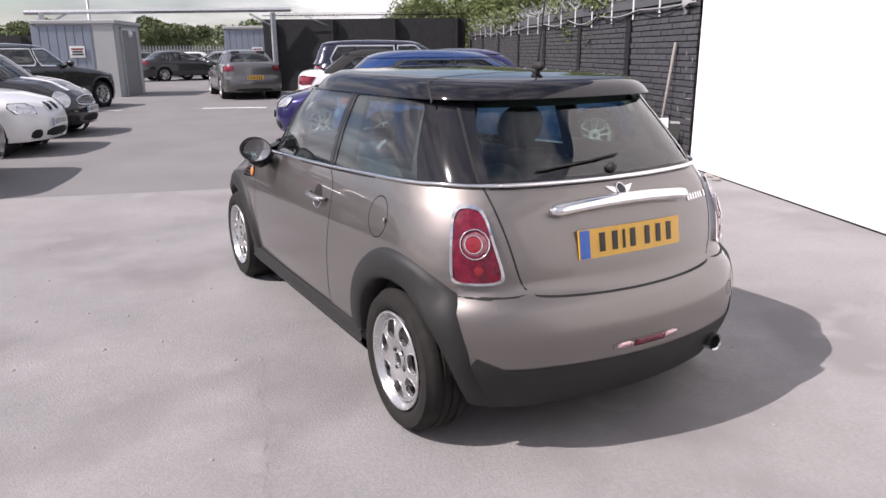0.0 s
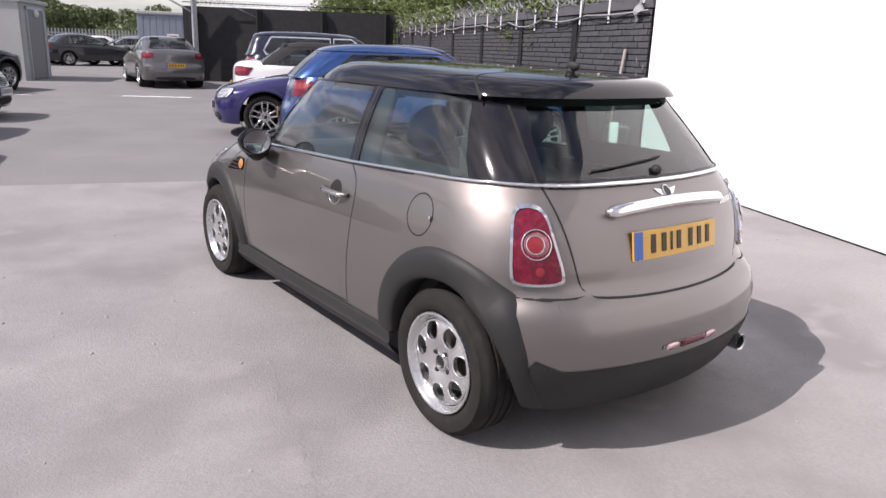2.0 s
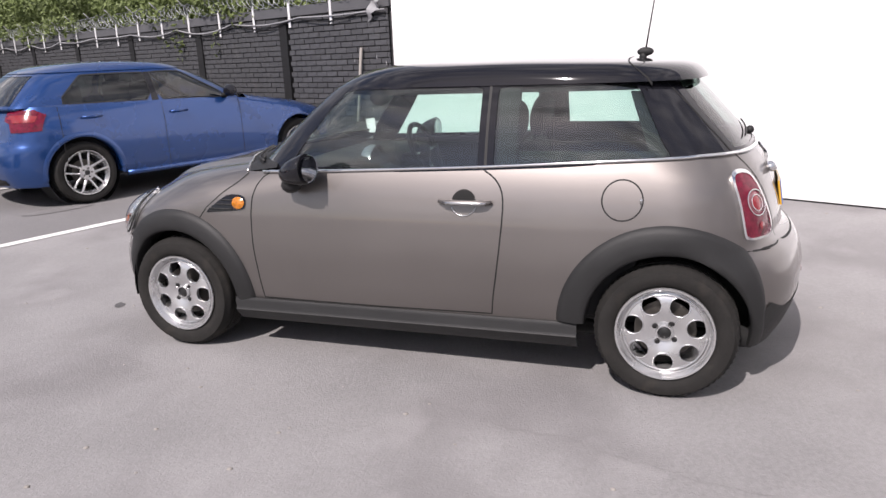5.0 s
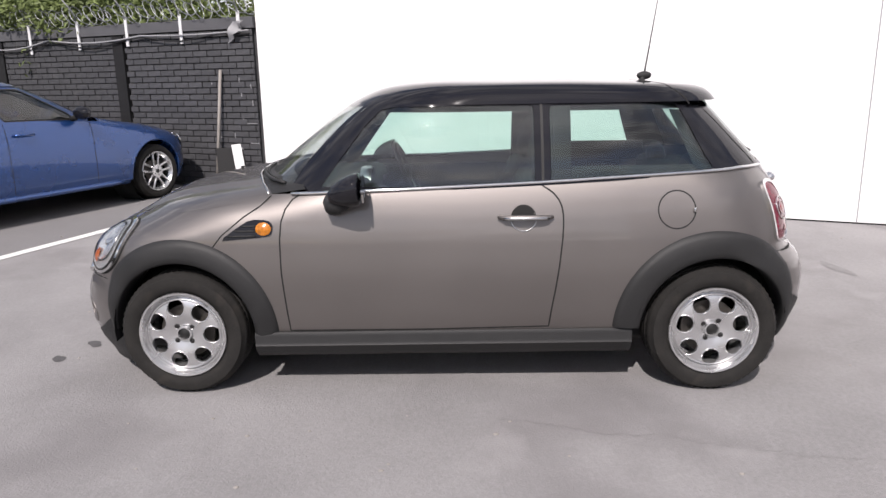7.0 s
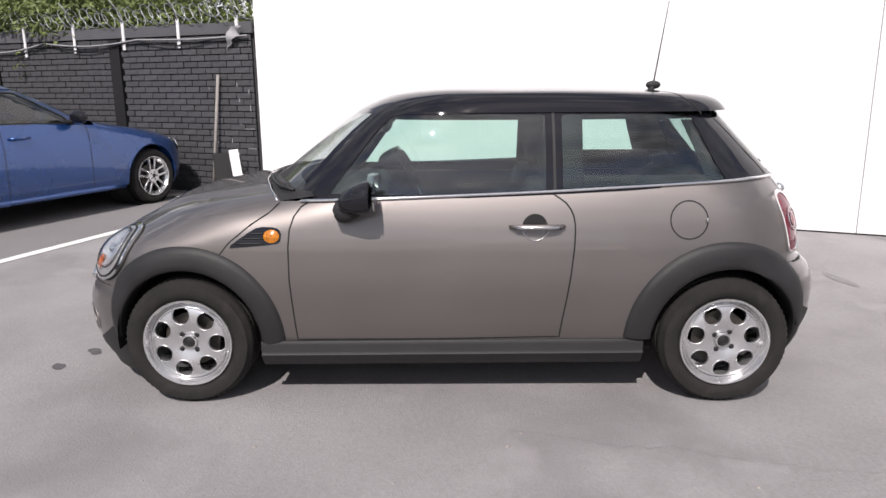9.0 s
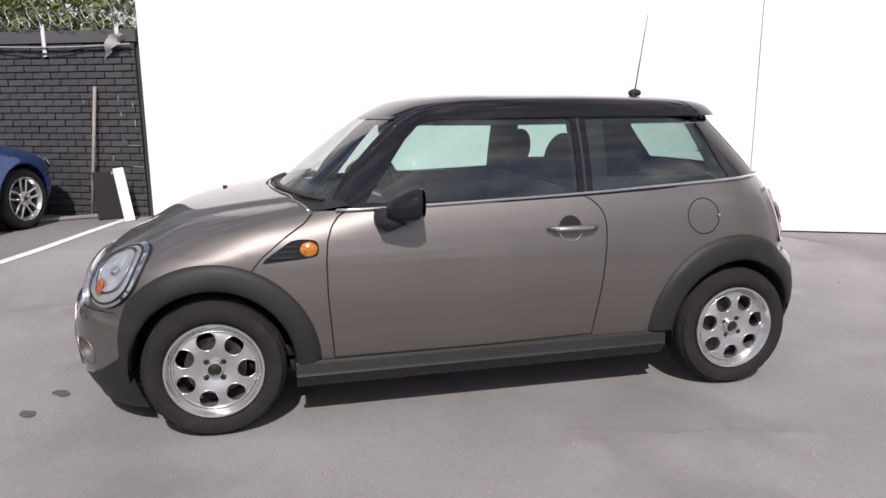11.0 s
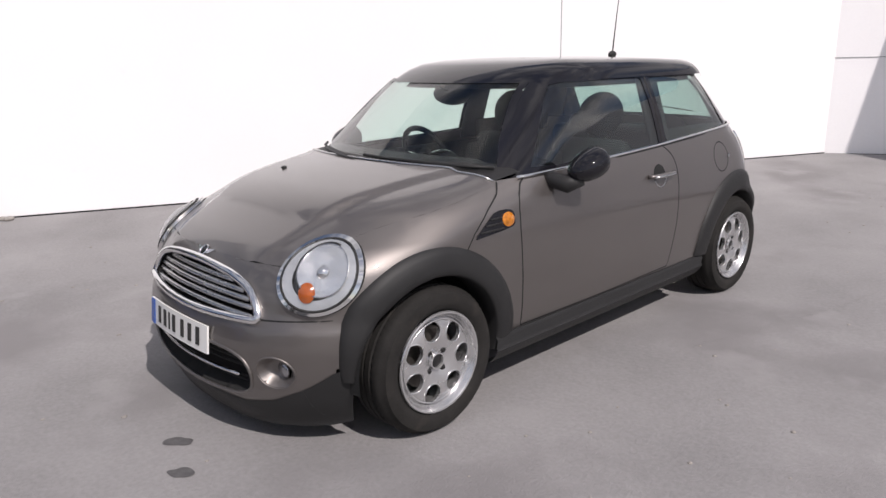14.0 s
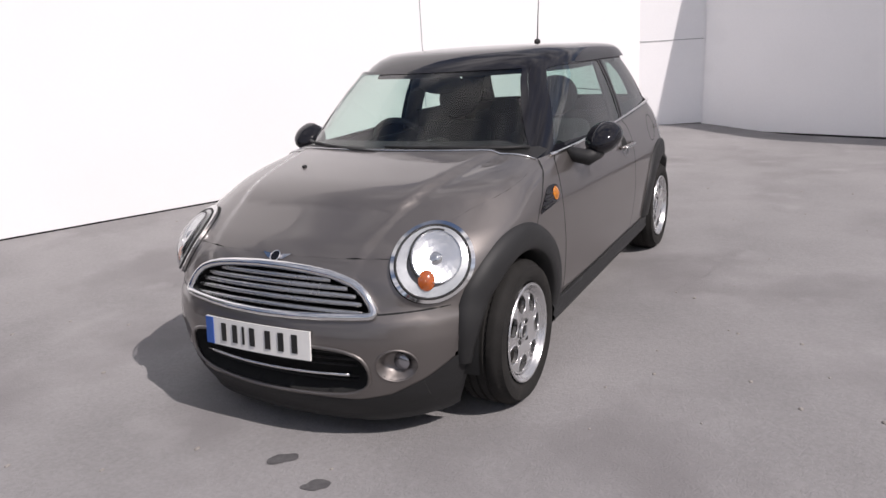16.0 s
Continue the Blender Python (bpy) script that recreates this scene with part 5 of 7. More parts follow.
def mini_cabin(car, c, g):
    part("cabin_floor", block(0, 1.0, 0.32, 1.36, 2.4, 0.06, 0.01, 1), M["dash"], car)
    for s in (-1, 1):
        part("door_lining", block(s * 0.705, 1.0, 0.62, 0.05, 1.75, 0.6, 0.02, 2), M["dash"], car)
        front_seat(car, s * 0.33, 0.94)
    part("rear_bench", joined(block(0, 0.25, 0.50, 1.1, 0.48, 0.18, 0.06, 3), block(0, 0.0, 0.72, 1.15, 0.14, 0.52, 0.05, 3, pose(0, 0.0, 0, 0))), M["seat"], car, "dark cloth rear bench")
    for s in (-1, 1):
        part("rear_headrest", ball(s * 0.33, 0.0, 0.985, 0.125, 0.05, 0.085, 18, 12), M["seat"], car)
    for s in (-1, 1):
        part("pillar_trim", slanted(s, 0.74, 0.18), M["dash"], car)
        inner = patch(g["cab"], SIDE, [(-0.15, 1.03), (0.08, 1.03), (0.18, 1.31), (0.0, 1.31)], (), 0.05, -0.03)
        part("quarter_trim", inner if s < 0 else flip_x(inner), M["dash"], car)
        part("quarter_lining", block(s * 0.665, 0.36, 0.99, 0.03, 0.74, 0.12, 0.012, 2), M["dash"], car)
    part("parcel_shelf", block(0, -0.15, 0.96, 1.0, 0.24, 0.02, 0.008, 1), M["dash"], car)
    part("dashboard", joined(block(0, 1.83, 0.83, 1.36, 0.42, 0.22, 0.07, 3), block(0, 1.70, 0.62, 0.34, 0.26, 0.5, 0.05, 2)), M["dash"], car, "dark moulded dashboard")
    dial = lathe([(0.0, 0.0), (0.115, 0.0), (0.125, -0.012), (0.13, 0.03), (0.12, 0.05)], 36)
    part("centre_dial", (np.stack([dial[0][:, 1], 1.655 - dial[0][:, 0] * -1, dial[0][:, 2] + 0.86], 1), dial[1], None), M["satin"], car, "large round centre dial", angle=40)
    tilt = pose(0.34, 1.47, 0.90, 66)
    ring = [tuple(tilt @ Vector((0.185 * math.cos(a), 0.185 * math.sin(a), 0))) for a in np.linspace(0, 2 * math.pi, 40, endpoint=False)]
    st = part("steering_wheel", sweep(ring, 0.016, 8, True), M["rubber"], car, "three-spoke steering wheel")
    part("wheel_boss", ball(*(tilt @ Vector((0, 0, -0.01))), 0.06, 0.03, 0.06), M["dash"], st)
    for a in (0.1, math.pi - 0.1, -math.pi / 2):
        part("spoke", sweep([tuple(tilt @ Vector((0.04 * math.cos(a), 0.04 * math.sin(a), -0.01))), tuple(tilt @ Vector((0.18 * math.cos(a), 0.18 * math.sin(a), 0)))], 0.013, 8, flat=0.6), M["satin"], st)
    part("column", sweep([tuple(tilt @ Vector((0, 0, -0.02))), (0.34, 1.75, 0.80)], 0.045, 10), M["dash"], car)
    im = part("interior_mirror", ball(0.0, 1.60, 1.265, 0.135, 0.035, 0.056, 20, 12), M["rubber"], car, "black rear-view mirror")
    part("mirror_stem", sweep([(0, 1.61, 1.28), (0, 1.70, 1.33)], 0.01, 6), M["rubber"], im)
    p, f, n = g["roof"]
    k = len(p) - 120
    ym = p[0, 1]
    q = (p[:k] - np.array([0, ym, 0])) * np.array([0.93, 0.93, 1]) + np.array([0, ym, -0.035])
    part("headliner", (q, [t for t in f if max(t) < k], None), M["liner"], car)
    for x in (-0.29, 0.29):
        part("sun_visor", block(x, 1.43, 1.315, 0.30, 0.13, 0.018, 0.008, 1, None), M["liner"], car)


M["mirror_dark"] = surf("smoked_lamp", (0.35, 0.35, 0.37), 0.12, 0.9, 0.2, 60.0)
M["lamp_dark"] = surf("shaded_reflector", (0.72, 0.72, 0.71), 0.3, 0.75, 0.12, 14.0, 60.0)
M["lamp_facets"] = surf("faceted_reflector", (0.86, 0.86, 0.85), 0.2, 0.8, 0.08, 22.0, 60.0, bump=0.15, bump_scale=90.0)
M["lamp_pink"] = surf("pale_pink_lens", (0.62, 0.42, 0.43), 0.15, 0.6, 0.3, 60.0, 160.0, bump=0.6, bump_scale=60.0, coat=1.0)
M["lamp_smoke"] = surf("smoky_pink_lens", (0.34, 0.13, 0.15), 0.12, 0.5, 0.5, 70.0, 160.0, bump=0.5, bump_scale=80.0, coat=1.0)
M["amber_side"] = surf("amber_side_lens", (0.46, 0.15, 0.004), 0.2, 0.0, 0.5, 70.0, coat=1.0)
small_hatchback()

# ---- the other cars ----------------------------------------------------------
def spec(wb, fo, ro, w, h, belt, zn, cowl, wst, rgt, rgb, tail=None, rt=None, step=0.07):
    """Curves of an everyday car. belt: height under the windows; zn: bonnet's front height; cowl, wst: foot and top of the windscreen;
    rgt, rgb: top and foot of the rear window; tail: boot height, if it has a boot."""
    n, r = wb + fo, -ro
    d = dict(
        wb=wb, zw=0.315, arch=0.375, sill=0.26, step=step,
        hwy=Curve((r - 0.05, w - 0.15), (r + 0.35, w - 0.035), (0, w), (wb, w), (n - 0.4, w - 0.035), (n - 0.15, w - 0.10), (n + 0.05, w - 0.2)),
        hwz=Curve((0.1, 0.1), (0.22, 0.045), (0.42, 0.008), (0.6, 0.0), (0.72, 0.006), (belt - 0.1, 0.03), (belt, 0.06), (belt + 0.1, 0.11)),
        yf=Curve((0.1, n - 0.14), (0.22, n - 0.04), (0.4, n), (0.52, n - 0.015), (zn - 0.06, n - 0.07), (zn, n - 0.15), (zn + 0.08, n - 0.32)),
        cf=0.26, cr=0.2, kf=0.22, kr=0.2, kt=0.12, crown=0.05,
        ycowl=cowl, bow=0.16, xf=w * 0.74, zf_top=zn - 0.01, zf_low=0.2, xr=w * 0.74, zr_low=0.22,
        belt=Curve((r, belt + 0.05), (0, belt + 0.035), (wb * 0.5, belt + 0.01), (cowl, belt - 0.02)),
        edge=Curve((cowl, belt - 0.02), (cowl + 0.3, belt - 0.055), (n - 0.5, zn + 0.04), (n - 0.1, zn - 0.04)),
        cw=Curve((belt - 0.1, w - 0.06), (belt + 0.05, w - 0.09), (belt + 0.25, w - 0.19), (h - 0.08, w - 0.27), (h + 0.02, w - 0.33)),
        cy=Curve((r, -0.12), (0.1, -0.03), (0.8, 0.0), (wst, -0.015), (cowl + 0.3, -0.08)),
        ws=Curve((belt - 0.1, cowl + 0.32), (belt, cowl + 0.17), (h - 0.06, wst + 0.1), (h + 0.04, wst - 0.08)), cwf=0.35,
        rg=Curve((belt - 0.05, rgb - 0.08), (belt + 0.05, rgb), (h - 0.07, rgt - 0.04), (h + 0.03, rgt + 0.12)), cwr=0.18,
        roof=Curve((rgt - 0.4, h - 0.10), (rgt, h - 0.035), ((rgt + wst) / 2, h), (wst - 0.1, h - 0.03), (wst + 0.4, h - 0.15)),
        rcrown=0.07, kc=0.16, kroof=0.12,
        wz=(belt - 0.06, h - 0.095), we=Curve((belt - 0.1, w - 0.17), (belt + 0.1, w - 0.22), (h - 0.09, w - 0.36)),
        gz=(belt + 0.03, h - 0.095), ge=Curve((belt, w - 0.2), (belt + 0.2, w - 0.27), (h - 0.09, w - 0.36)),
        ztop=lambda y: h - 0.09, zrim=h - 0.094,
    )
    if tail:
        d["yr"] = Curve((0.1, r + 0.16), (0.24, r + 0.05), (0.42, r), (0.58, r + 0.015), (0.66, r + 0.05), (tail - 0.1, r + 0.07), (tail, r + 0.10), (tail + 0.1, r + 0.2))
        d["top"] = Curve((r - 0.1, tail - 0.05), (r + 0.12, tail + 0.012), (rgb, tail + 0.05), (rgb + 0.25, belt + 0.12), (rgb + 0.6, belt + 0.4), (cowl - 0.7, belt + 0.4), (cowl - 0.15, belt + 0.1), (cowl + 0.1, belt + 0.03), (n - 0.6, zn + 0.10), (n - 0.25, zn + 0.02), (n, zn - 0.12), (n + 0.1, zn - 0.25))
        d.update(zr_top=tail - 0.015, yboot=rgb + 0.1, bow2=0.14, boot=Curve((r, tail - 0.03), (r + 0.3, tail + 0.0), (rgb + 0.1, belt + 0.035)))
    else:
        d["yr"] = Curve((0.1, r + 0.16), (0.24, r + 0.05), (0.42, r), (0.58, r + 0.02), (0.68, r + 0.08), (belt - 0.1, r + 0.12), (belt + 0.03, r + 0.19), (belt + 0.15, r + 0.26))
        d["top"] = Curve((r - 0.1, belt + 0.4), (cowl - 0.7, belt + 0.4), (cowl - 0.15, belt + 0.1), (cowl + 0.1, belt + 0.03), (n - 0.6, zn + 0.10), (n - 0.25, zn + 0.02), (n, zn - 0.12), (n + 0.1, zn - 0.25))
        d["zr_top"] = float(d["belt"](r + 0.25))
        d["gz"] = (d["zr_top"] - 0.01, h - 0.095)
    return d


def car_paint(name, colour, metal=0.5, rough=0.3):
    return surf(name, colour, rough, metal, 0.05, 2.0, 700.0, coat=1.0)


def road_car(name, label, c, paint, m, doors=2, split=(), style="double", soft_top=False, front=True, rear=True, plate_back=True, seg=32, wheel_r=0.315, rim=0.225, lamps="wide", group=""):
    g = car_geo(c)
    low, cab = g["low"], g["cab"]
    car = thing(name, label, "car", m, group)
    st, wb = c["step"], c["wb"]
    n = float(c["yf"](0.4))
    r = float(c["yr"](0.42))
    belt = c["belt"]
    roofmat = M["soft_top"] if soft_top else paint
    part("bonnet", patch(low, ABOVE, g["bonnet_line"], (), st), paint, car)
    part("front_bumper", patch(low, NOSE, g["nose_line"], (), st), paint, car)
    part("tail_panel", patch(low, TAIL, g["tail_line"], (), st), paint, car)
    if "boot" in c:
        part("boot_lid", patch(low, ABOVE, g["boot_line"], (), st), paint, car)
    zt = c["wz"][1] - 0.03
    # window openings: the glass band, split by pillars
    ws_y = lambda z: float(onto(cab, NOSE, [(-float(c["we"](z)), z)])[0][0, 1])
    rg_y = lambda z: float(onto(cab, TAIL, [(-float(c["ge"](z)), z)])[0][0, 1])
    zb0, zb1 = float(belt(0.2)) + 0.02, float(belt(c["ycowl"])) + 0.04
    rear_b, rear_t = rg_y(zb0 + 0.02) + c.get("cpost", 0.22), rg_y(zt) + c.get("cpost", 0.22) * 0.9
    fr_b, fr_t = ws_y(zb1) - 0.10, ws_y(zt) - 0.07
    cuts = [None, *split, None]
    wins = []
    for a, b in zip(cuts[:-1], cuts[1:]):
        p0, p1 = (rear_b, rear_t) if a is None else (a + 0.035, a + 0.035)
        q0, q1 = (fr_b, fr_t) if b is None else (b - 0.035, b - 0.035)
        lo = [(y, float(belt(y)) + 0.018) for y in np.linspace(q0, p0, 5)]
        wins.append([tuple(q) for q in soft(lo + [(p1 + (0.03 if a is None else 0), zt - 0.02), (p1 + (0.07 if a is None else 0), zt), (q1 - (0.05 if b is None else 0), zt), (q1, zt - 0.02)], 1)])
    gl = M["soft_glass"]
    for fx in ((lambda q: q), flip_x):
        part("side_panel", fx(patch(low, SIDE, g["side_line"], (), st)), paint, car)
        part("pillar_panel", fx(patch(cab, SIDE, g["cab_line"], wins, st)), roofmat, car)
        for wn_ in wins:
            part("side_window", fx(patch(cab, SIDE, wn_, (), st * 1.4, -0.004)), gl, car)
            part("window_trim", fx(ribbon(cab, SIDE, wn_, 0.03 if c.get("bright") else 0.014, 0.004, True, 0.08)), M["chrome" if c.get("bright") else "rubber"], car)
        for y in split:
            part("pillar_cover", fx(ribbon(cab, SIDE, [(y, float(belt(y)) + 0.01), (y, zt)], 0.075, 0.003)), M["black_paint"], car)
        ys = [split[-1] + 0.05 if split else 0.9] + ([float(rear_b) - 0.02] if doors == 4 else []) + [c["ycowl"] - 0.12]
        for y in ys:
            part("door_gap", fx(ribbon(low, SIDE, [(y, float(belt(y)) - 0.01), (y - 0.015, 0.6), (y, 0.3)], 0.008, 0.001, False, 0.08)), M["gap"], car)
        part("sill_trim", fx(sweep(laid(low, SIDE, [(y, 0.255) for y in np.linspace(0.42, wb - 0.42, 10)]), 0.03, 6)), paint if c.get("bodysill") else M["trim"], car)
        for y in ([split[-1] + 0.22] if split else [1.1]) + ([rear_b + 0.28] if doors == 4 else []):
            q = laid(low, SIDE, [(y - 0.1, float(belt(y)) - 0.115), (y, float(belt(y)) - 0.115), (y + 0.1, float(belt(y)) - 0.117)])
            q[1:2, 0] -= 0.035
            q[0::2, 0] -= 0.02
            part("door_handle", fx(sweep(q, 0.013, 6)), paint, car)
        mx = float(laid(cab, SIDE, [(c["ycowl"] - 0.3, float(belt(c["ycowl"] - 0.3)))])[0][0])
        my, mz = c["ycowl"] - 0.27, float(belt(c["ycowl"])) + 0.10
        mr = part("door_mirror", fx(ball(mx - 0.15, my, mz, 0.115, 0.06, 0.07, 16, 10)), c.get("mirror", paint), car)
        part("mirror_foot", fx(sweep([(mx + 0.02, my, mz - 0.07), (mx - 0.1, my, mz - 0.03)], 0.03, 6)), M["trim"], mr)
        for yc in (0, wb):
            an = np.radians(np.linspace(-6, 186, 26))
            rows = [(c["arch"] - 0.012, -0.2), (c["arch"] - 0.012, 0.0), (c["arch"] - 0.004, 0.008), (c["arch"] + 0.02, 0.006), (c["arch"] + 0.04, 0.0)]
            p, nn = onto(low, SIDE, [(yc + q * math.cos(a), c["zw"] + q * math.sin(a)) for q, o in rows for a in an])
            p[:, 0] -= np.repeat([o for q, o in rows], len(an))
            k = len(an)
            part("wheel_arch", fx((p, [(i * k + j, (i + 1) * k + j, (i + 1) * k + j + 1, i * k + j + 1) for i in range(len(rows) - 1) for j in range(k - 1)], None)), paint, car, angle=60)
            v = lathe([(c["arch"] - 0.01, 0.0), (c["arch"], 0.3)], 28)
            part("arch_liner", fx((v[0] + np.array([-float(c["hwy"](yc)) + 0.09, yc, c["zw"]]), v[1], None)), M["well"], car)
    part("underbody", block(0, wb / 2, 0.30, 1.25, wb + 1.1, 0.16, 0.03, 1), M["well"], car)
    part("windscreen_frame", patch(cab, NOSE, g["ws_line"], [scaled(g["ws_line"], 0.92, 0.94)], st), M["black_paint"], car)
    part("windscreen", patch(cab, NOSE, scaled(g["ws_line"], 0.92, 0.94), (), st * 1.4, -0.003), gl, car)
    part("rear_window_frame", patch(cab, TAIL, g["rg_line"], [scaled(g["rg_line"], 0.88, 0.84)], st), roofmat, car)
    part("rear_window", patch(cab, TAIL, scaled(g["rg_line"], 0.88, 0.84), (), st * 1.4, -0.003), gl, car)
    part("roof", g["roof"], roofmat, car)
    zb = float(belt(1.0))
    for x in (-0.36, 0.36):
        for y in (0.95, 0.1):
            seat = part("seat", block(x, y, zb - 0.1, 0.5, 0.16, 0.62, 0.05, 2), M["seat"], car)
            part("headrest", block(x, y - 0.03, zb + 0.3, 0.26, 0.1, 0.19, 0.04, 2), M["seat"], seat)
    part("cabin_tub", joined(block(0, 0.95, 0.55, 1.4, 2.4, 0.5, 0.03, 1), block(0, c["ycowl"] - 0.25, zb - 0.13, 1.4, 0.5, 0.2, 0.05, 2)), M["dash"], car)
    hub = float(c["hwy"](0)) - 0.025
    add_wheels(car, c, wheel_r, rim, 0.21, style, hub, None, seg)
    zn = c["zf_top"]
    if front:
        fr = view_along((-0.62 - 0.5, n - 0.28 + 0.9, zn - 0.09), (0.5, -0.9, 0))
        shape = {"wide": [(-0.20, -0.075), (-0.21, 0.02), (-0.12, 0.065), (0.14, 0.075), (0.185, 0.03), (0.12, -0.055)], "round": super_oval(0, 0.0, 0.13, 0.125, 2.0, 24)}[lamps]
        for fx in ((lambda q: q), flip_x):
            hl = part("headlamp", fx(skin(low, fr, shape, 0.04, 0.006, 0.004)), M["lamp_facets"], car, "clear headlamp", angle=40)
            for cx in (-0.09, 0.05) if lamps == "wide" else (0.0,):
                part("projector", fx(sweep(laid(low, fr, circle(cx, -0.005, 0.045 if lamps == "wide" else 0.08, 18), 0.01), 0.008, 6, True)), M["chrome"], hl)
            part("lamp_rim", fx(sweep(laid(low, fr, shape, 0.006), 0.008 if lamps == "wide" else 0.016, 6, True)), M["rubber"] if lamps == "wide" else M["chrome"], hl)
        if lamps == "wide":
            for s in (-1, 1):
                kid = soft([(s * 0.025, zn - 0.14), (s * 0.03, zn - 0.03), (s * 0.17, zn - 0.035), (s * 0.19, zn - 0.09), (s * 0.16, zn - 0.15)], 1)
                gr = part("grille", skin(low, NOSE, kid, 0.04, 0.008, 0.004), M["well"], car)
                part("grille_frame", sweep(laid(low, NOSE, kid, 0.01), 0.010, 6, True), M["chrome"], gr)
                for i in range(5):
                    x = s * (0.045 + 0.026 * i)
                    part("grille_slat", sweep(laid(low, NOSE, [(x, zn - 0.135), (x, zn - 0.045)], 0.012), 0.004, 5), M["steel_dark"], gr)
        else:
            kid = soft([(-0.42, zn - 0.19), (-0.36, zn - 0.08), (0, zn - 0.04), (0.36, zn - 0.08), (0.42, zn - 0.19), (0, zn - 0.21)], 1)
            gr = part("grille", skin(low, NOSE, kid, 0.04, 0.008, 0.004), M["well"], car)
            part("grille_frame", sweep(laid(low, NOSE, kid, 0.01), 0.014, 6, True), M["chrome"], gr)
            for z in (0.09, 0.12, 0.15, 0.18):
                part("grille_slat", sweep(laid(low, NOSE, [(x, zn - z) for x in np.linspace(-0.33, 0.33, 7)], 0.012), 0.008, 6), M["satin"], gr)
        for x0, x1 in ((-0.36, 0.36), (-0.64, -0.44), (0.44, 0.64)):
            part("intake", skin(low, NOSE, soft([(x0, 0.24), (x0 + 0.02, 0.36), (x1 - 0.02, 0.36), (x1, 0.24)], 1), 0.05, 0.004, 0.004), M["well"], car)
        number_plate(car, pose(0, n + 0.015, 0.44, 0, 0, 180), M["plate_w"])
    if rear:
        zl = c["zr_top"] - 0.13
        for s in (-1, 1):
            fr = view_along((s * 1.1, r - 0.9 + 0.3, zl), (-s * 0.45, 0.9, 0))
            lens = c.get("tail_shape", [(-0.17, -0.07), (-0.19, 0.06), (0.0, 0.085), (0.17, 0.07), (0.17, -0.06), (0.0, -0.085)])
            tl = part("tail_lamp", skin(low, fr, [(q[0] * s * -1, q[1]) for q in lens], 0.04, 0.008, 0.004), M["red"], car, "red tail lamp", angle=40)
            part("bright_band", skin(low, fr, [(q[0] * s * -0.75, q[1] * 0.35 + 0.02) for q in lens], 0.04, 0.012, 0.002), M["red_bright"], tl, angle=40)
        number_plate(car, pose(0, float(c["yr"](c.get("plate_z", 0.62))) - 0.02, c.get("plate_z", 0.62), -6, 0, 0), M["plate_y"])
        part("rear_diffuser", skin(low, TAIL, soft([(-0.55, 0.23), (-0.5, 0.32), (0.5, 0.32), (0.55, 0.23)], 1), 0.06, 0.004, 0.004), M["trim"], car)
    return car


M["soft_top"] = surf("black_canvas", (0.014, 0.014, 0.015), 0.9, 0.0, 0.2, 10.0, 300.0, bump=0.3, bump_scale=500.0)
M["soft_glass"] = pane("grey_tinted_glass", (0.50, 0.55, 0.54), ior=1.6)


def on_ground(x, y, turn):
    return pose(x, y, float(rise(x, y)) + 0.002, 0, 0, turn)


IN_BAY, OUT_BAY = -113.2, 66.8       # nose to the wall, tail to the wall
HATCH = spec(2.69, 0.75, 0.74, 0.875, 1.41, 0.955, 0.76, 1.98, 1.32, -0.18, -0.60)
HATCH.update(cpost=0.30, bodysill=True, mirror=M["black_paint"], plate_z=0.52, tail_shape=[(-0.20, -0.10), (-0.21, 0.05), (-0.12, 0.10), (0.16, 0.09), (0.18, 0.0), (0.10, -0.02), (0.08, -0.11)])
SALOON = spec(2.76, 0.78, 1.05, 0.895, 1.42, 0.95, 0.74, 1.95, 1.22, -0.05, -0.52, tail=1.02)
SALOON.update(cpost=0.16)
COUPE = spec(2.66, 0.76, 0.92, 0.874, 1.40, 0.95, 0.75, 1.90, 1.15, 0.05, -0.42, tail=1.02)
COUPE.update(cpost=0.16)
ESTATE = spec(2.82, 0.82, 1.0, 0.93, 1.60, 1.06, 0.88, 2.05, 1.45, -0.62, -0.86)
ESTATE.update(zw=0.35, arch=0.42, cpost=0.20, bright=True)

blue = car_paint("blue_metallic_paint", (0.012, 0.055, 0.20), 0.55, 0.28)
navy = car_paint("violet_blue_metallic_paint", (0.028, 0.023, 0.12), 0.5, 0.28)
white = car_paint("white_paint", (0.74, 0.74, 0.73), 0.0, 0.35)
jet = car_paint("black_metallic_paint", (0.014, 0.014, 0.016), 0.3, 0.25)
grey = car_paint("graphite_grey_paint", (0.14, 0.137, 0.137), 0.7, 0.3)
silver = car_paint("silver_paint", (0.33, 0.33, 0.34), 0.6, 0.3)
deep = car_paint("dark_blue_paint", (0.010, 0.012, 0.035), 0.4, 0.25)

road_car("hatchback_car", "bright metallic blue five-door hatchback parked nose to the wall", HATCH, blue, on_ground(2.27, 6.57, IN_BAY), 4, (0.86,), seg=40)
road_car("convertible_car", "white convertible with a black canvas roof, tail outwards", COUPE, white, on_ground(3.35, 10.64, IN_BAY), 2, (0.55,), soft_top=True)
road_car("saloon_car", "dark violet-blue metallic saloon parked tail to the wall", SALOON, navy, on_ground(4.79, 7.74, OUT_BAY), 4, (0.82,), "double")
road_car("estate_car", "dark blue estate car with bright window line", ESTATE, deep, on_ground(4.51, 12.97, IN_BAY), 4, (0.95,))
road_car("saloon_car", "graphite grey coupe seen from behind, wide rear arches", COUPE, grey, on_ground(3.93, 19.5, -6), 2, (0.55,))
road_car("coupe_car", "white small coupe parked nose outwards", COUPE, white, on_ground(-4.72, 11.06, IN_BAY), 2, (0.55,))
road_car("suv_car", "tall black estate car parked beside the cabin", ESTATE, jet, on_ground(-2.86, 17.0, -46), 4, (0.95,))
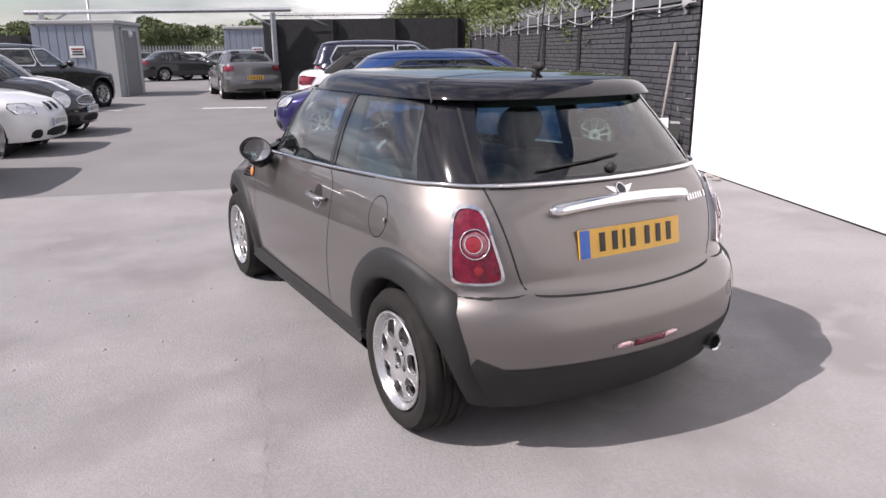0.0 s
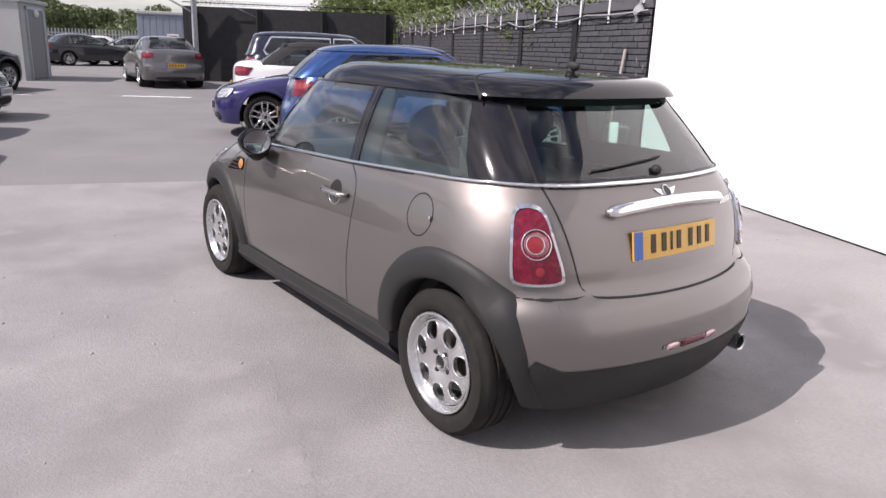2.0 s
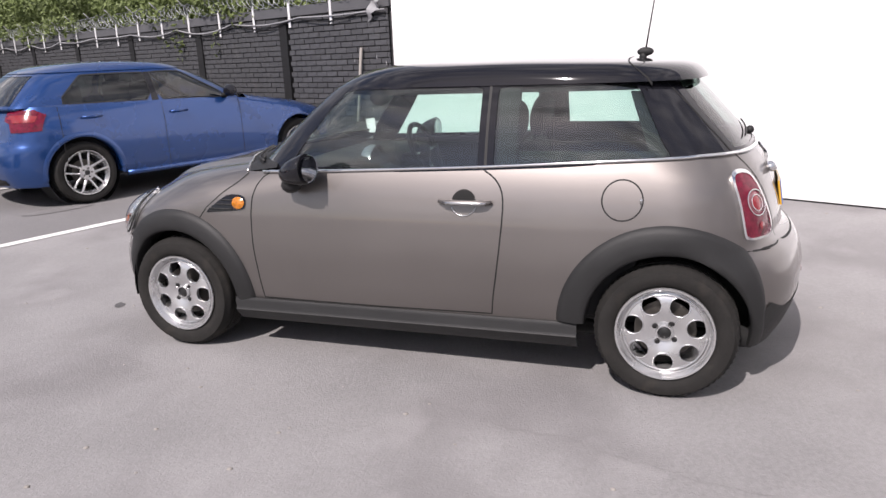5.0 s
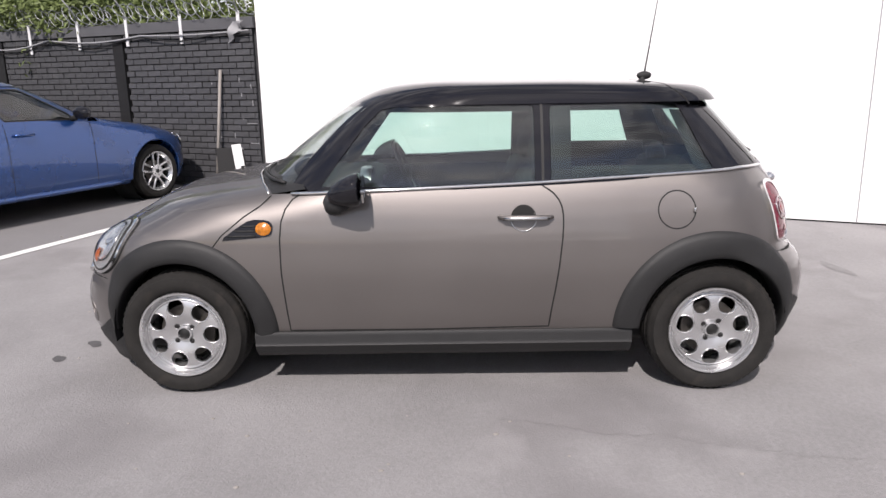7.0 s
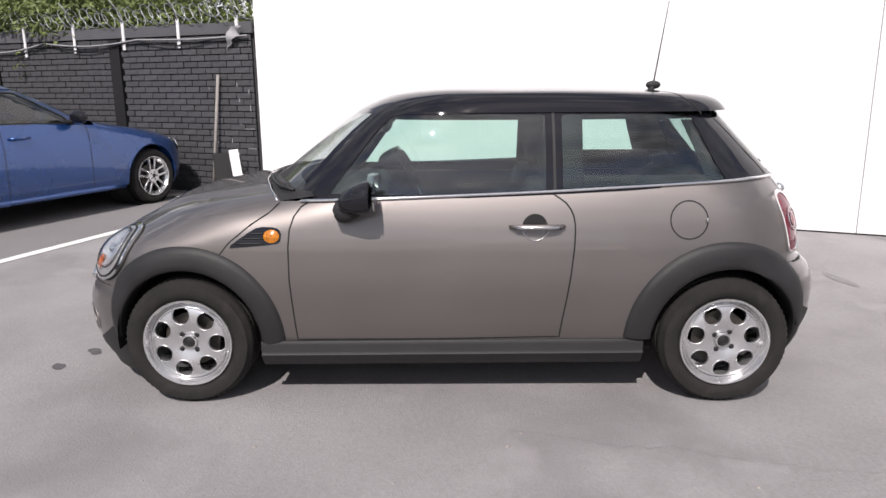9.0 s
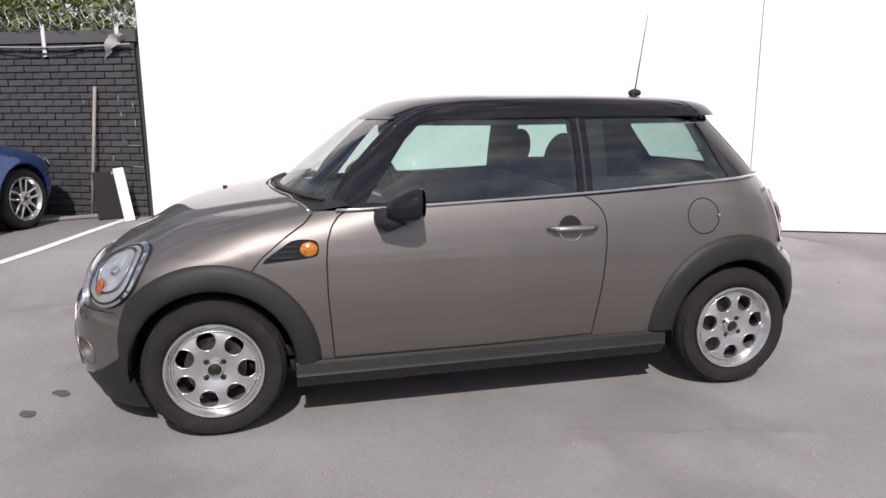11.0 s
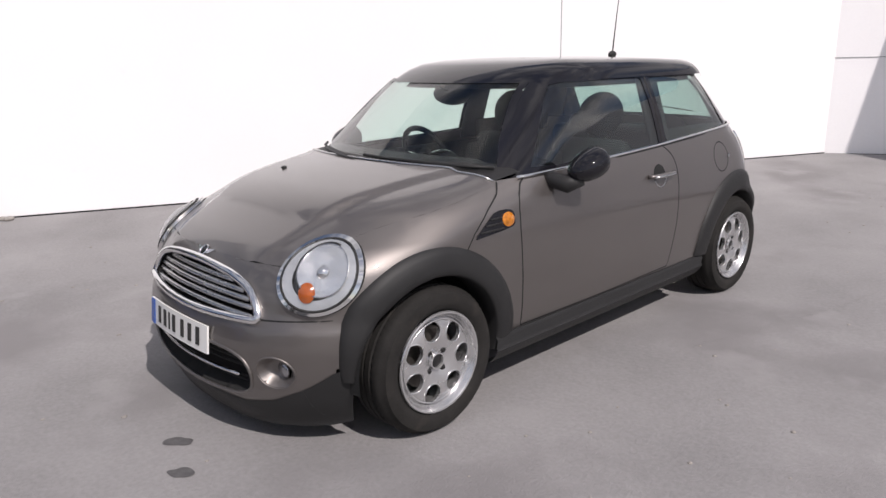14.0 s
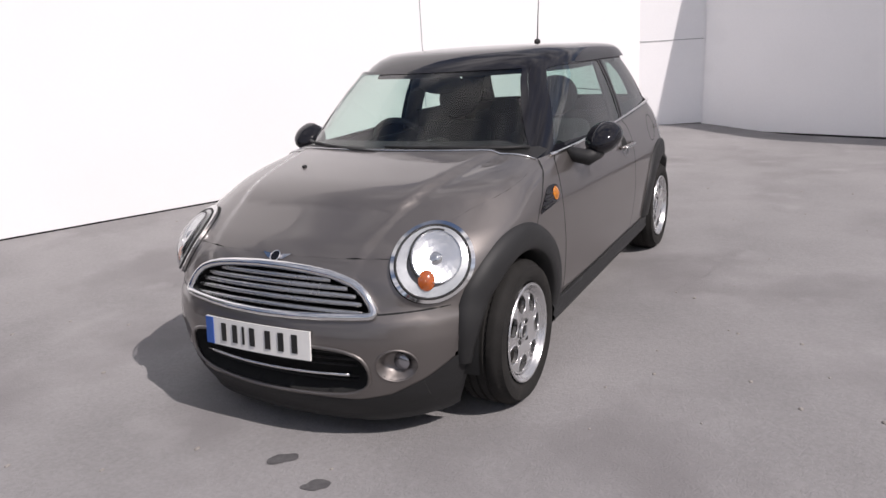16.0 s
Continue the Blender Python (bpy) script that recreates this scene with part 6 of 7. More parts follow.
striped = road_car("small_car", "black small hatchback with white bonnet stripes and round lamps", dict(MINI, step=0.07), jet, on_ground(-3.84, 13.14, IN_BAY), 2, (0.785,), lamps="round", wheel_r=0.3, rim=0.2)
stripe_hull = low_hull(MINI)
for x in (-0.30, 0.30):
    part("bonnet_stripe", ribbon(stripe_hull, ABOVE, [(x, y) for y in np.linspace(2.15, 2.9, 10)], 0.13, 0.006, False, 0.06), M["white_metal"], striped, "white bonnet stripe")
road_car("saloon_car", "grey saloon parked with its tail outwards", SALOON, grey, on_ground(-3.38, 7.55, OUT_BAY), 4, (0.82,))

# ---- walls, fences and what stands along them --------------------------------
def prism(a, b, z0, z1, thick, back=None):
    """An upright slab from a to b (x, y), thick to the far side."""
    a, b = Vector((*a, 0)), Vector((*b, 0))
    s = (b - a).normalized().cross(Vector((0, 0, 1))) * thick
    v = [a, b, b + s, a + s]
    v = [(q.x, q.y, z0) for q in v] + [(q.x, q.y, z1) for q in v]
    return np.array(v), [(0, 3, 2, 1), (4, 5, 6, 7), (0, 1, 5, 4), (1, 2, 6, 5), (2, 3, 7, 6), (3, 0, 4, 7)], None


def standing(name, geo, mat, label, category, kind="structure", **kw):
    return tagged(part(name, geo, mat, None, smooth=kw.pop("smooth", False), **kw), label, category, kind=kind)


# white wall: seams, corner bay and the shaded wall beyond
for y in (-2.36,):
    part("panel_joint", upright(y - 0.004, y + 0.004, 0.0, 5.2, 0.01, 0.003), M["cable"], white_wall, smooth=False)
# near-black strip along the bottom of the white wall
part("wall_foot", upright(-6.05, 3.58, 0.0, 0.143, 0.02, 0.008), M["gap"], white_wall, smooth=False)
A, B, C = (0.82, -6.06), (-0.03, -6.56), (-11.4, -2.24)
bay = standing("wall_bay", prism(B, A, -0.1, 5.2, 0.25), M["greypanel"], "grey-white clad bay between two walls", "wall")
shade_wall = standing("wall_south", prism(C, B, -0.1, 3.7, 0.25), M["greypanel"], "tall grey-white clad wall in shade", "wall")
for (p, q), host in (((B, A), bay), ((C, B), shade_wall)):
    d = (Vector(q) - Vector(p))
    n2 = Vector((-d.y, d.x)).normalized() * 0.004
    if host is bay:
        part("panel_joint", prism(tuple(Vector(p) + n2), tuple(Vector(q) + n2), 1.36, 1.368, -0.003), M["cable"], host, smooth=False)
    # the same near-black strip at the bottom of bay and south wall
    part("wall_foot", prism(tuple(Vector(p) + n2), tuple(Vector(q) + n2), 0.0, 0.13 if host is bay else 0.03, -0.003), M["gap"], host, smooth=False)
    if host is shade_wall:
        for k in np.arange(3.6, 11, 2.4):
            c0 = Vector(q) - d.normalized() * float(k) + n2 * 1.1
            part("panel_joint", prism(tuple(c0 - d.normalized() * 0.006), tuple(c0), 0.0, 3.7, -0.003), M["cable"], host, smooth=False)
corner = part("corner_trim", prism((B[0] - 0.008, B[1] + 0.006), (B[0] + 0.008, B[1] + 0.010), 0, 5.2, -0.006), M["greypanel"], bay, smooth=False)

# posts, coping and brackets of the brick wall
POSTS = [5.67, 7.87, 10.16, 12.5, 14.86, 17.26, 19.6]
for y in POSTS:
    part("wall_post", upright(y - 0.082, y + 0.082, 0.0, 2.06, 0.06, 0.030), M["steel_dark"], brick_wall, smooth=False)
part("coping", upright(3.60, 20.0, 2.08, 2.21, 0.3, 0.03), M["coping"], brick_wall, smooth=False)


def on_face(y, z, off=0.04):
    p = on_wall(y, off)
    return np.array([p.x, p.y, z])


rng = random.Random(4)
y = 3.79
while y < 19.5:
    br = thing("wire_bracket", "white painted steel bracket fixed to the wall top", "bracket", pose(0, 0, 0), "brackets along the wall")
    h = 0.08 if y < 4.2 else rng.uniform(0.28, 0.36)
    part("strap", joined(upright(y - 0.02, y + 0.02, 2.22 - h, 2.28, 0.012, 0.045)), M["white_metal"], br, smooth=False)
    part("arm", sweep([on_face(y, 2.26), on_face(y, 2.42, 0.10), on_face(y, 2.54, 0.22)], 0.009, 5), M["cable"], br)
    y += rng.uniform(0.82, 0.90)
cab = []
for a, b in zip(np.arange(3.65, 18.9, 1.6), np.arange(5.25, 20.5, 1.6)):
    for k in np.linspace(0, 1, 9)[:-1]:
        cab.append(on_face(a + (b - a) * k, 2.05 - 0.10 * math.sin(math.pi * k) * (0.6 + 0.4 * math.sin(a * 3)), 0.055))
tagged(part("wall_cable", sweep(cab, 0.011, 6), M["cable"]), "grey cable looped along the brick wall", "cable")
cab = [p + np.array([0, 0, -0.04 + 0.03 * math.sin(i * 0.9)]) for i, p in enumerate(cab)]
tagged(part("wall_cable", sweep(cab, 0.008, 5), M["steel_dark"]), "thin dark cable looped along the brick wall", "cable")
# a rag of grey sheet caught at the wall's end
rag = []
for i in range(9):
    for j in range(5):
        u, v = i / 8, j / 4
        p = on_face(3.70 + 0.16 * v + 0.08 * u, 2.16 - 0.26 * u * (0.5 + 0.5 * v), 0.07 + 0.035 * math.sin(7 * u + 5 * v))
        rag.append(p + np.array([0, 0.02 * math.sin(9 * v), 0]))
tagged(part("plastic_rag", (np.array(rag), [(i * 5 + j, i * 5 + j + 1, i * 5 + j + 6, i * 5 + j + 5) for i in range(8) for j in range(4)], None), M["cable"]), "torn grey plastic sheet hanging on the wall", "rag")

# razor wire along the top
wire = []
turns = 130
for i in range(turns * 14):
    t = i / 14
    yy = 3.6 + t * (16.0 / turns)
    a = 2 * math.pi * t
    wire.append(on_face(yy + 0.05 * math.sin(a), 2.34 + (0.11 + 0.03 * math.sin(t * 2.3)) * math.sin(a) + 0.03 * math.sin(t * 1.7), 0.12 * math.cos(a)))
coil = thing("razor_wire", "coiled galvanised razor wire on the wall top", "wire")
part("wire_coil", sweep(wire, 0.005, 4), M["steel"], coil)
bv, bf = [], []
for i in range(0, len(wire) - 1, 2):
    p, q = wire[i], wire[i + 1]
    d = (q - p) / max(np.linalg.norm(q - p), 1e-6)
    s = np.cross(d, (0.3, 0.2, 0.9))
    b0 = len(bv)
    bv += [p - d * 0.03 + s * 0.022, p + s * 0.006, p + d * 0.03 + s * 0.022, p + d * 0.03 - s * 0.022, p - s * 0.006, p - d * 0.03 - s * 0.022]
    bf += [(b0, b0 + 1, b0 + 4, b0 + 5), (b0 + 1, b0 + 2, b0 + 3, b0 + 4)]
tagged(part("wire_blade", (np.array(bv), bf, None), M["steel"], coil, smooth=False), kind="stuff")

# pole and boards leaning on the wall
p0, p1 = on_wall(4.20, 0.16), on_wall(4.09, 0.05)
tagged(part("wooden_pole", sweep([(p0.x, p0.y, float(rise(p0.x, p0.y))), (p1.x, p1.y, 1.60)], 0.019, 10), M["pole"]), "weathered grey pole leaning on the brick wall", "pole")
for k, (yy, hh, wd, tl) in enumerate(((3.70, 0.60, 0.11, 0.22),)):
    p0, p1 = on_wall(yy - 0.05, 0.34), on_wall(yy + 0.06, 0.06)
    zz = float(rise(p0.x, p0.y)) + 0.008
    b = block(0, 0, hh / 2, wd, 0.022, hh, 0.003, 1)
    m = Matrix.Translation((p0.x, p0.y, zz)) @ Euler((radians(-14), radians(-5), radians(-67.5))).to_matrix().to_4x4()
    tagged(part("white_board", moved(b, m), M["white_metal"], None, smooth=False), "white board offcut leaning on the wall", "board")
q = on_wall(3.91, 0.20)
b = block(0, 0, 0.27, 0.34, 0.02, 0.54, 0.004, 1)
db = tagged(part("dark_board", moved(b, Matrix.Translation((q.x, q.y, float(rise(q.x, q.y)) + 0.004)) @ Euler((radians(-14), 0, radians(-67.5))).to_matrix().to_4x4()), M["steel_dark"], None, smooth=False), "black board leaning at the end of the brick wall", "board")
part("paper_tag", moved(block(0.09, -0.012, 0.522, 0.13, 0.004, 0.03, 0.001, 1), Matrix.Translation((q.x, q.y, float(rise(q.x, q.y)) + 0.004)) @ Euler((radians(-14), 0, radians(-67.5))).to_matrix().to_4x4()), M["cable"], db, smooth=False)
rub = thing("rubble_heap", "small pale heap of rubble at the foot of the wall", "rubble")
for k in range(7):
    yy = 2.74 + 0.05 * k + rng.uniform(-0.02, 0.02)
    p = on_wall(yy, 0.06 + rng.uniform(0, 0.07))
    a = rng.uniform(0.022, 0.045)
    part("lump", ball(p.x, p.y, float(rise(p.x, p.y)) + 0.006 + a * 0.35, a, a * 1.2, a * 0.6, 8, 6), M["pole"], rub, smooth=False)
for yy, zz, ln in ((4.02, 1.45, 0.05), (4.0, 1.27, 0.05), (3.86, 1.36, 0.06), (3.85, 1.16, 0.07), (4.0, 0.97, 0.04), (4.34, 0.76, 0.07), (4.14, 0.76, 0.07), (4.42, 1.42, 0.03), (4.26, 0.38, 0.05)):
    yy -= 0.16
    part("paint_chip", upright(yy - 0.005, yy + 0.005, zz, zz + ln, 0.004, 0.016), M["cable"], brick_wall, smooth=False)
for yy, zz, ln in ((3.92, 0.94, 0.26), (3.84, 0.70, 0.12)):
    yy -= 0.14
    part("paint_chip", upright(yy - ln / 2, yy + ln / 2, zz, zz + 0.008, 0.004, 0.016), M["cable"], brick_wall, smooth=False)
b = block(0, 0, 0.03, 0.85, 0.05, 0.035, 0.004, 1)
q = on_wall(4.33, 0.32)
tagged(part("timber_offcut", moved(b, pose(q.x, q.y, float(rise(q.x, q.y)) - 0.004, 0, 0, -70)), M["pole"], None, smooth=False), "short timber offcut at the foot of the wall", "timber")

# ---- far side of the yard ----------------------------------------------------
base_far = 0.22
E1, E2 = (11.40, 19.37), (5.41, 22.79)
back_wall = standing("wall_north", prism(E2, E1, -0.1, 2.62, -0.2), M["board"], "dark stained boundary wall across the yard's end", "wall")
d = Vector(E1) - Vector(E2)
for k in np.linspace(0.04, 0.96, 4):
    p = Vector(E2).lerp(Vector(E1), float(k))
    part("wall_post", block(p.x, p.y - 0.08, 1.3, 0.16, 0.14, 2.6, 0.01, 1), M["steel_dark"], back_wall, smooth=False)
spk = thing("wall_spikes", "row of dark rotating spikes on the wall top", "spikes")
sv = []
for k in np.arange(0.05, 0.95, 0.02):
    p = Vector(E2).lerp(Vector(E1), float(k))
    for a in (0, 60, 120):
        c, s = math.cos(radians(a)) * 0.10, math.sin(radians(a)) * 0.10
        dd = d.normalized()
        sv.append(sweep([(p.x - dd.x * c, p.y - dd.y * c, 2.74 - s), (p.x + dd.x * c, p.y + dd.y * c, 2.74 + s)], 0.008, 4))
tagged(part("spike_strip", joined(*sv), M["steel_dark"], spk, smooth=False), kind="stuff")
part("spike_bar", sweep([(*E2, 2.74), (*E1, 2.74)], 0.015, 6), M["steel_dark"], spk)


def cabin(corner, w, l, h, name, label, face=None, door=True, signs=True):
    """A site cabin: corner is its near right foot; l runs away to the left, w goes back."""
    c = thing(name, label, "cabin")
    a, b = Vector((*corner, 0)), ALONG
    left = -ACROSS
    z0, z1 = base_far - 0.05, base_far + h
    pts = [a, a + b * w, a + b * w + left * l, a + left * l]
    part("cabin_wall", prism(tuple(pts[3].xy), tuple(pts[0].xy), z0, z1, -0.06), M["cabin"], c, smooth=False)
    part("cabin_wall", prism(tuple(pts[0].xy), tuple(pts[1].xy), z0, z1, -0.06), M["cabin"], c, smooth=False)
    part("cabin_wall", prism(tuple(pts[1].xy), tuple(pts[2].xy), z0, z1, -0.06), M["cabin"], c, smooth=False)
    part("cabin_wall", prism(tuple(pts[2].xy), tuple(pts[3].xy), z0, z1, -0.06), M["cabin"], c, smooth=False)
    mid = (pts[0] + pts[2]) / 2
    part("cabin_roof", moved(block(0, 0, 0, l + 0.16, w + 0.16, 0.12, 0.02, 1), pose(mid.x, mid.y, z1 + 0.05, 0, 0, -23.2)), M["cabin"], c, smooth=False)
    for k in np.arange(0.78, min(l, 2.7), 0.25):
        p = a + left * float(k) - b * 0.004
        part("wall_rib", moved(block(0, -0.012, h / 2, 0.235, 0.03, h - 0.1, 0.012, 1), pose(p.x, p.y, base_far, 0, 0, -23.2)), M["cabin_blue"], c, smooth=False)
    p = a + left * 0.30 - b * 0.02
    part("panel_pale", moved(block(0, 0, h / 2, 0.6, 0.03, h, 0.005, 1), pose(p.x, p.y, base_far, 0, 0, -23.2)), M["cabin"], c, smooth=False)
    if door:
        p = a + b * (w * 0.5) + ACROSS * 0.02
        dr = part("cabin_door", moved(block(0, 0, 1.02, 1.5, 0.05, 2.0, 0.01, 1), pose(p.x, p.y, base_far, 0, 0, 66.8)), M["cabin_door"], c, "grey flush door", smooth=False)
        q = p + ACROSS * 0.005
        part("door_frame", joined(*[moved(g2, pose(q.x, q.y, base_far, 0, 0, 66.8)) for g2 in (block(-0.79, 0, 1.05, 0.07, 0.08, 2.1), block(0.79, 0, 1.05, 0.07, 0.08, 2.1), block(0, 0, 2.06, 1.65, 0.08, 0.08))]), M["steel"], dr, smooth=False)
        lamp = p + ACROSS * 0.05
        part("wall_lamp", ball(lamp.x, lamp.y, base_far + 1.92, 0.09, 0.09, 0.12, 12, 8), M["white_metal"], c)
    if signs:
        for off in signs:
            p = a + left * off - b * 0.06
            sg = part("notice", moved(block(0, 0, 1.38, 0.44, 0.012, 0.34, 0.004, 1), pose(p.x, p.y, base_far, 0, 0, -23.2)), M["plate_w"], c, "white notice with red and blue bars", smooth=False)
            p = p - b * 0.01
            for i, (z, wd, mt) in enumerate(((1.46, 0.34, "red_bright"), (1.38, 0.30, "ink"), (1.30, 0.34, "ink"))):
                part("notice_bar", moved(block(0, 0, z, wd, 0.006, 0.045), pose(p.x, p.y, base_far, 0, 0, -23.2)), M[mt], sg, smooth=False)
    return c


cabin((0.66, 22.3), 2.6, 2.3, 2.2, "site_cabin", "grey site cabin with a door at its end", signs=(1.12,))
cabin((8.17, 28.68), 2.4, 2.6, 2.3, "site_cabin", "blue-grey site cabin beyond the gate", door=False, signs=(1.3,))
left_wall = standing("wall_west", prism((-14.27, 31.02), (-1.13, 24.65), -0.1, 2.12, -0.2), M["board"], "dark boarded wall beside the cabin", "wall")
for k in np.linspace(0.1, 0.95, 6):
    p = Vector((-14.27, 31.02)).lerp(Vector((-1.13, 24.65)), float(k))
    part("wall_post", block(p.x, p.y - 0.1, 1.05, 0.14, 0.12, 2.1, 0.01, 1), M["steel_dark"], left_wall, smooth=False)

# height barrier over the gate
gate = thing("height_barrier", "galvanised steel height barrier over the gateway", "barrier")
gl_, gr_ = Vector((-1.16, 24.75, 0)), Vector((5.62, 22.29, 0))
for p in (gl_, gr_):
    part("post", block(p.x, p.y, 1.45, 0.15, 0.15, 2.75, 0.01, 1), M["steel"], gate, smooth=False)
    s = (gr_ - gl_).normalized() * (0.75 if p is gl_ else -0.75)
    part("brace", sweep([(p.x, p.y, 2.38), (p.x + s.x, p.y + s.y, 2.78)], 0.035, 6), M["steel"], gate)
e = (gr_ - gl_).normalized()
part("beam", sweep([tuple(gl_ - e * 0.5 + Vector((0, 0, 2.82))), tuple(gr_ + e * 0.6 + Vector((0, 0, 2.92)))], 0.075, 4), M["steel"], gate, smooth=False)
part("stay_wire", sweep([tuple(gr_ + e * 0.6 + Vector((0, 0, 2.92))), tuple(gr_ + e * 1.6 + Vector((0.4, -0.2, 2.3)))], 0.015, 5), M["steel"], gate)
for x, y, h, nm, lb in ((-3.4, 30.0, 4.6, "lamp_post", "thin grey post behind the boarded wall"), (0.35, 26.3, 3.4, "vent_pipe", "grey pipe with a bent top on the cabin"), (-3.9, 29.2, 3.3, "camera_post", "post with a dark camera on top")):
    pst = thing(nm, lb, "post")
    part("post", sweep([(x, y, 0.1), (x, y, h)], 0.045, 8), M["steel"], pst)
    if nm != "lamp_post":
        part("head", block(x + 0.05, y, h + 0.06, 0.3, 0.16, 0.16, 0.03, 1), M["steel_dark"], pst)

# palisade fence far off
fence = thing("palisade_fence", "grey palisade fence along the far edge of the car park", "fence")
fv = []
FA, FB = Vector((-8, 66, 0)), Vector((34, 52, 0))
n = 190
for i in range(n):
    p = FA.lerp(FB, i / n)
    fv.append(block(p.x, p.y, 1.1, 0.09, 0.03, 2.1))
tagged(part("fence_panel", joined(*fv), M["steel"], fence, smooth=False), kind="stuff")
for z in (0.6, 1.8):
    part("rail", sweep([(FA.x, FA.y + 0.05, z), (FB.x, FB.y + 0.05, z)], 0.04, 4), M["steel"], fence, smooth=False)

# far cars
tiny = dict(step=0.12)
road_car("saloon_car", "black saloon parked side-on beyond the gate", dict(SALOON, **tiny), jet, on_ground(3.9, 36.0, -80), 4, (0.82,), seg=16, front=False)
road_car("hatchback_car", "silver hatchback parked beyond the gate", dict(HATCH, **tiny), silver, on_ground(8.2, 37.2, 80), 4, (0.86,), seg=16, rear=False)
road_car("saloon_car", "grey saloon parked far beyond the gate", dict(SALOON, **tiny), grey, on_ground(3.2, 42.0, -95), 4, (0.82,), seg=16, front=False)
road_car("hatchback_car", "dark hatchback parked far beyond the gate", dict(HATCH, **tiny), jet, on_ground(11.5, 44.0, 70), 4, (0.86,), seg=16, rear=False)
road_car("hatchback_car", "white hatchback parked far beyond the gate", dict(HATCH, **tiny), white, on_ground(8.5, 48.0, 85), 4, (0.86,), seg=16, rear=False)

# ---- greenery ----------------------------------------------------------------
def leaf_cloud(blobs, n, size, seed):
    """Many small folded leaves scattered through a heap of blobs (x, y, z, rx, ry, rz)."""
    r = np.random.default_rng(seed)
    b = np.array(blobs)
    vol = b[:, 3] * b[:, 4] * b[:, 5]
    k = r.choice(len(b), n, p=vol / vol.sum())
    d = r.normal(size=(n, 3))
    d /= np.linalg.norm(d, axis=1)[:, None]
    rad = r.uniform(0.35, 1.0, n) ** 0.5
    p = b[k, :3] + d * rad[:, None] * b[k, 3:]
    u = r.normal(size=(n, 3))
    u /= np.linalg.norm(u, axis=1)[:, None]
    v = np.cross(u, r.normal(size=(n, 3)))
    v /= np.maximum(np.linalg.norm(v, axis=1), 1e-6)[:, None]
    w = np.cross(u, v)
    s = size * r.uniform(0.6, 1.3, (n, 1))
    vs = np.stack([p - u * s, p + v * s * 0.45 + w * s * 0.15, p + u * s, p - v * s * 0.45 + w * s * 0.15], 1).reshape(-1, 3)
    i = np.arange(n) * 4
    fs = np.concatenate([np.stack([i, i + 1, i + 2], 1), np.stack([i, i + 2, i + 3], 1)])
    return vs, fs, None


def tree(x, y, h, spread, seed, leaves, size, mat, label, z0=0.0, name="tree"):
    r = random.Random(seed)
    t = thing(name, label, "tree", pose(x, y, z0))
    top = [(0, 0, 0), (r.uniform(-.1, .1) * h * .3, r.uniform(-.1, .1) * h * .3, h * 0.35), (r.uniform(-.1, .1) * h * .4, r.uniform(-.1, .1) * h * .4, h * 0.75)]
    trunk = [sweep(soft(top, 2, False), np.linspace(h * 0.03, h * 0.012, len(soft(top, 2, False))), 8)]
    blobs = []
    for i in range(9):
        a, z = r.uniform(0, 6.28), h * r.uniform(0.35, 0.85)
        d = spread * r.uniform(0.3, 0.8) * (1.1 - 0.5 * z / h)
        c = (d * math.cos(a), d * math.sin(a), z)
        trunk.append(sweep([(0, 0, z * 0.6), (c[0] * 0.5, c[1] * 0.5, z * 0.85), c], [h * 0.012, h * 0.008, h * 0.003], 5))
        q = spread * r.uniform(0.28, 0.5)
        blobs.append((*c, q, q, q * r.uniform(0.6, 0.9)))
    blobs.append((0, 0, h * 0.85, spread * 0.4, spread * 0.4, h * 0.15))
    part("trunk", joined(*trunk), M["bark"], t)
    part("crown", leaf_cloud(blobs, leaves, size, seed), mat, t, smooth=False)
    return t


r = random.Random(11)
# shrubs and creeper behind and over the brick wall
hedge = []
for i in range(150):
    y = r.uniform(5.2, 26.0)
    p = on_wall(y, -0.45 - r.uniform(0, 2.2))
    hedge.append((p.x, p.y, r.uniform(1.9, 2.75) + 0.045 * (y - 6), r.uniform(0.35, 0.7), r.uniform(0.35, 0.7), r.uniform(0.25, 0.5)))
for i in range(34):
    y = r.uniform(6.5, 19.5)
    p = on_wall(y, 0.05)
    hedge.append((p.x, p.y, r.uniform(2.25, 2.5), r.uniform(0.1, 0.25), r.uniform(0.25, 0.5), r.uniform(0.1, 0.28)))
for i in range(10):
    y = r.uniform(5.6, 9.5)
    p = on_wall(y, 0.08)
    hedge.append((p.x, p.y, r.uniform(1.75, 2.2), 0.06, r.uniform(0.08, 0.2), r.uniform(0.15, 0.35)))
tagged(part("creeper", leaf_cloud(hedge, 70000, 0.055, 5), M["leaf"], None, smooth=False), "green creeper and shrubs hanging over the brick wall", "creeper", kind="stuff")
for i, (y, off, h) in enumerate(((7.0, -2.6, 4.6), (9.6, -3.4, 4.2), (12.5, -3.0, 4.6), (15.5, -3.4, 4.4), (18.6, -2.6, 4.4), (22.0, -2.2, 4.0), (25.5, -1.0, 3.6))):
    p = on_wall(y, off)
    tree(p.x, p.y, h, h * 0.55, 30 + i, 5200, 0.075, M["leaf"], "leafy green tree behind the brick wall", 0.1)
for i, (x, y, h) in enumerate(((12.6, 24.2, 3.5), (14.2, 25.5, 4.4), (11.7, 25.2, 2.9), (13.2, 22.0, 3.9))):
    tree(x, y, h, h * 0.6, 50 + i, 5200, 0.075, M["leaf"], "leafy green tree behind the end wall", 0.1)
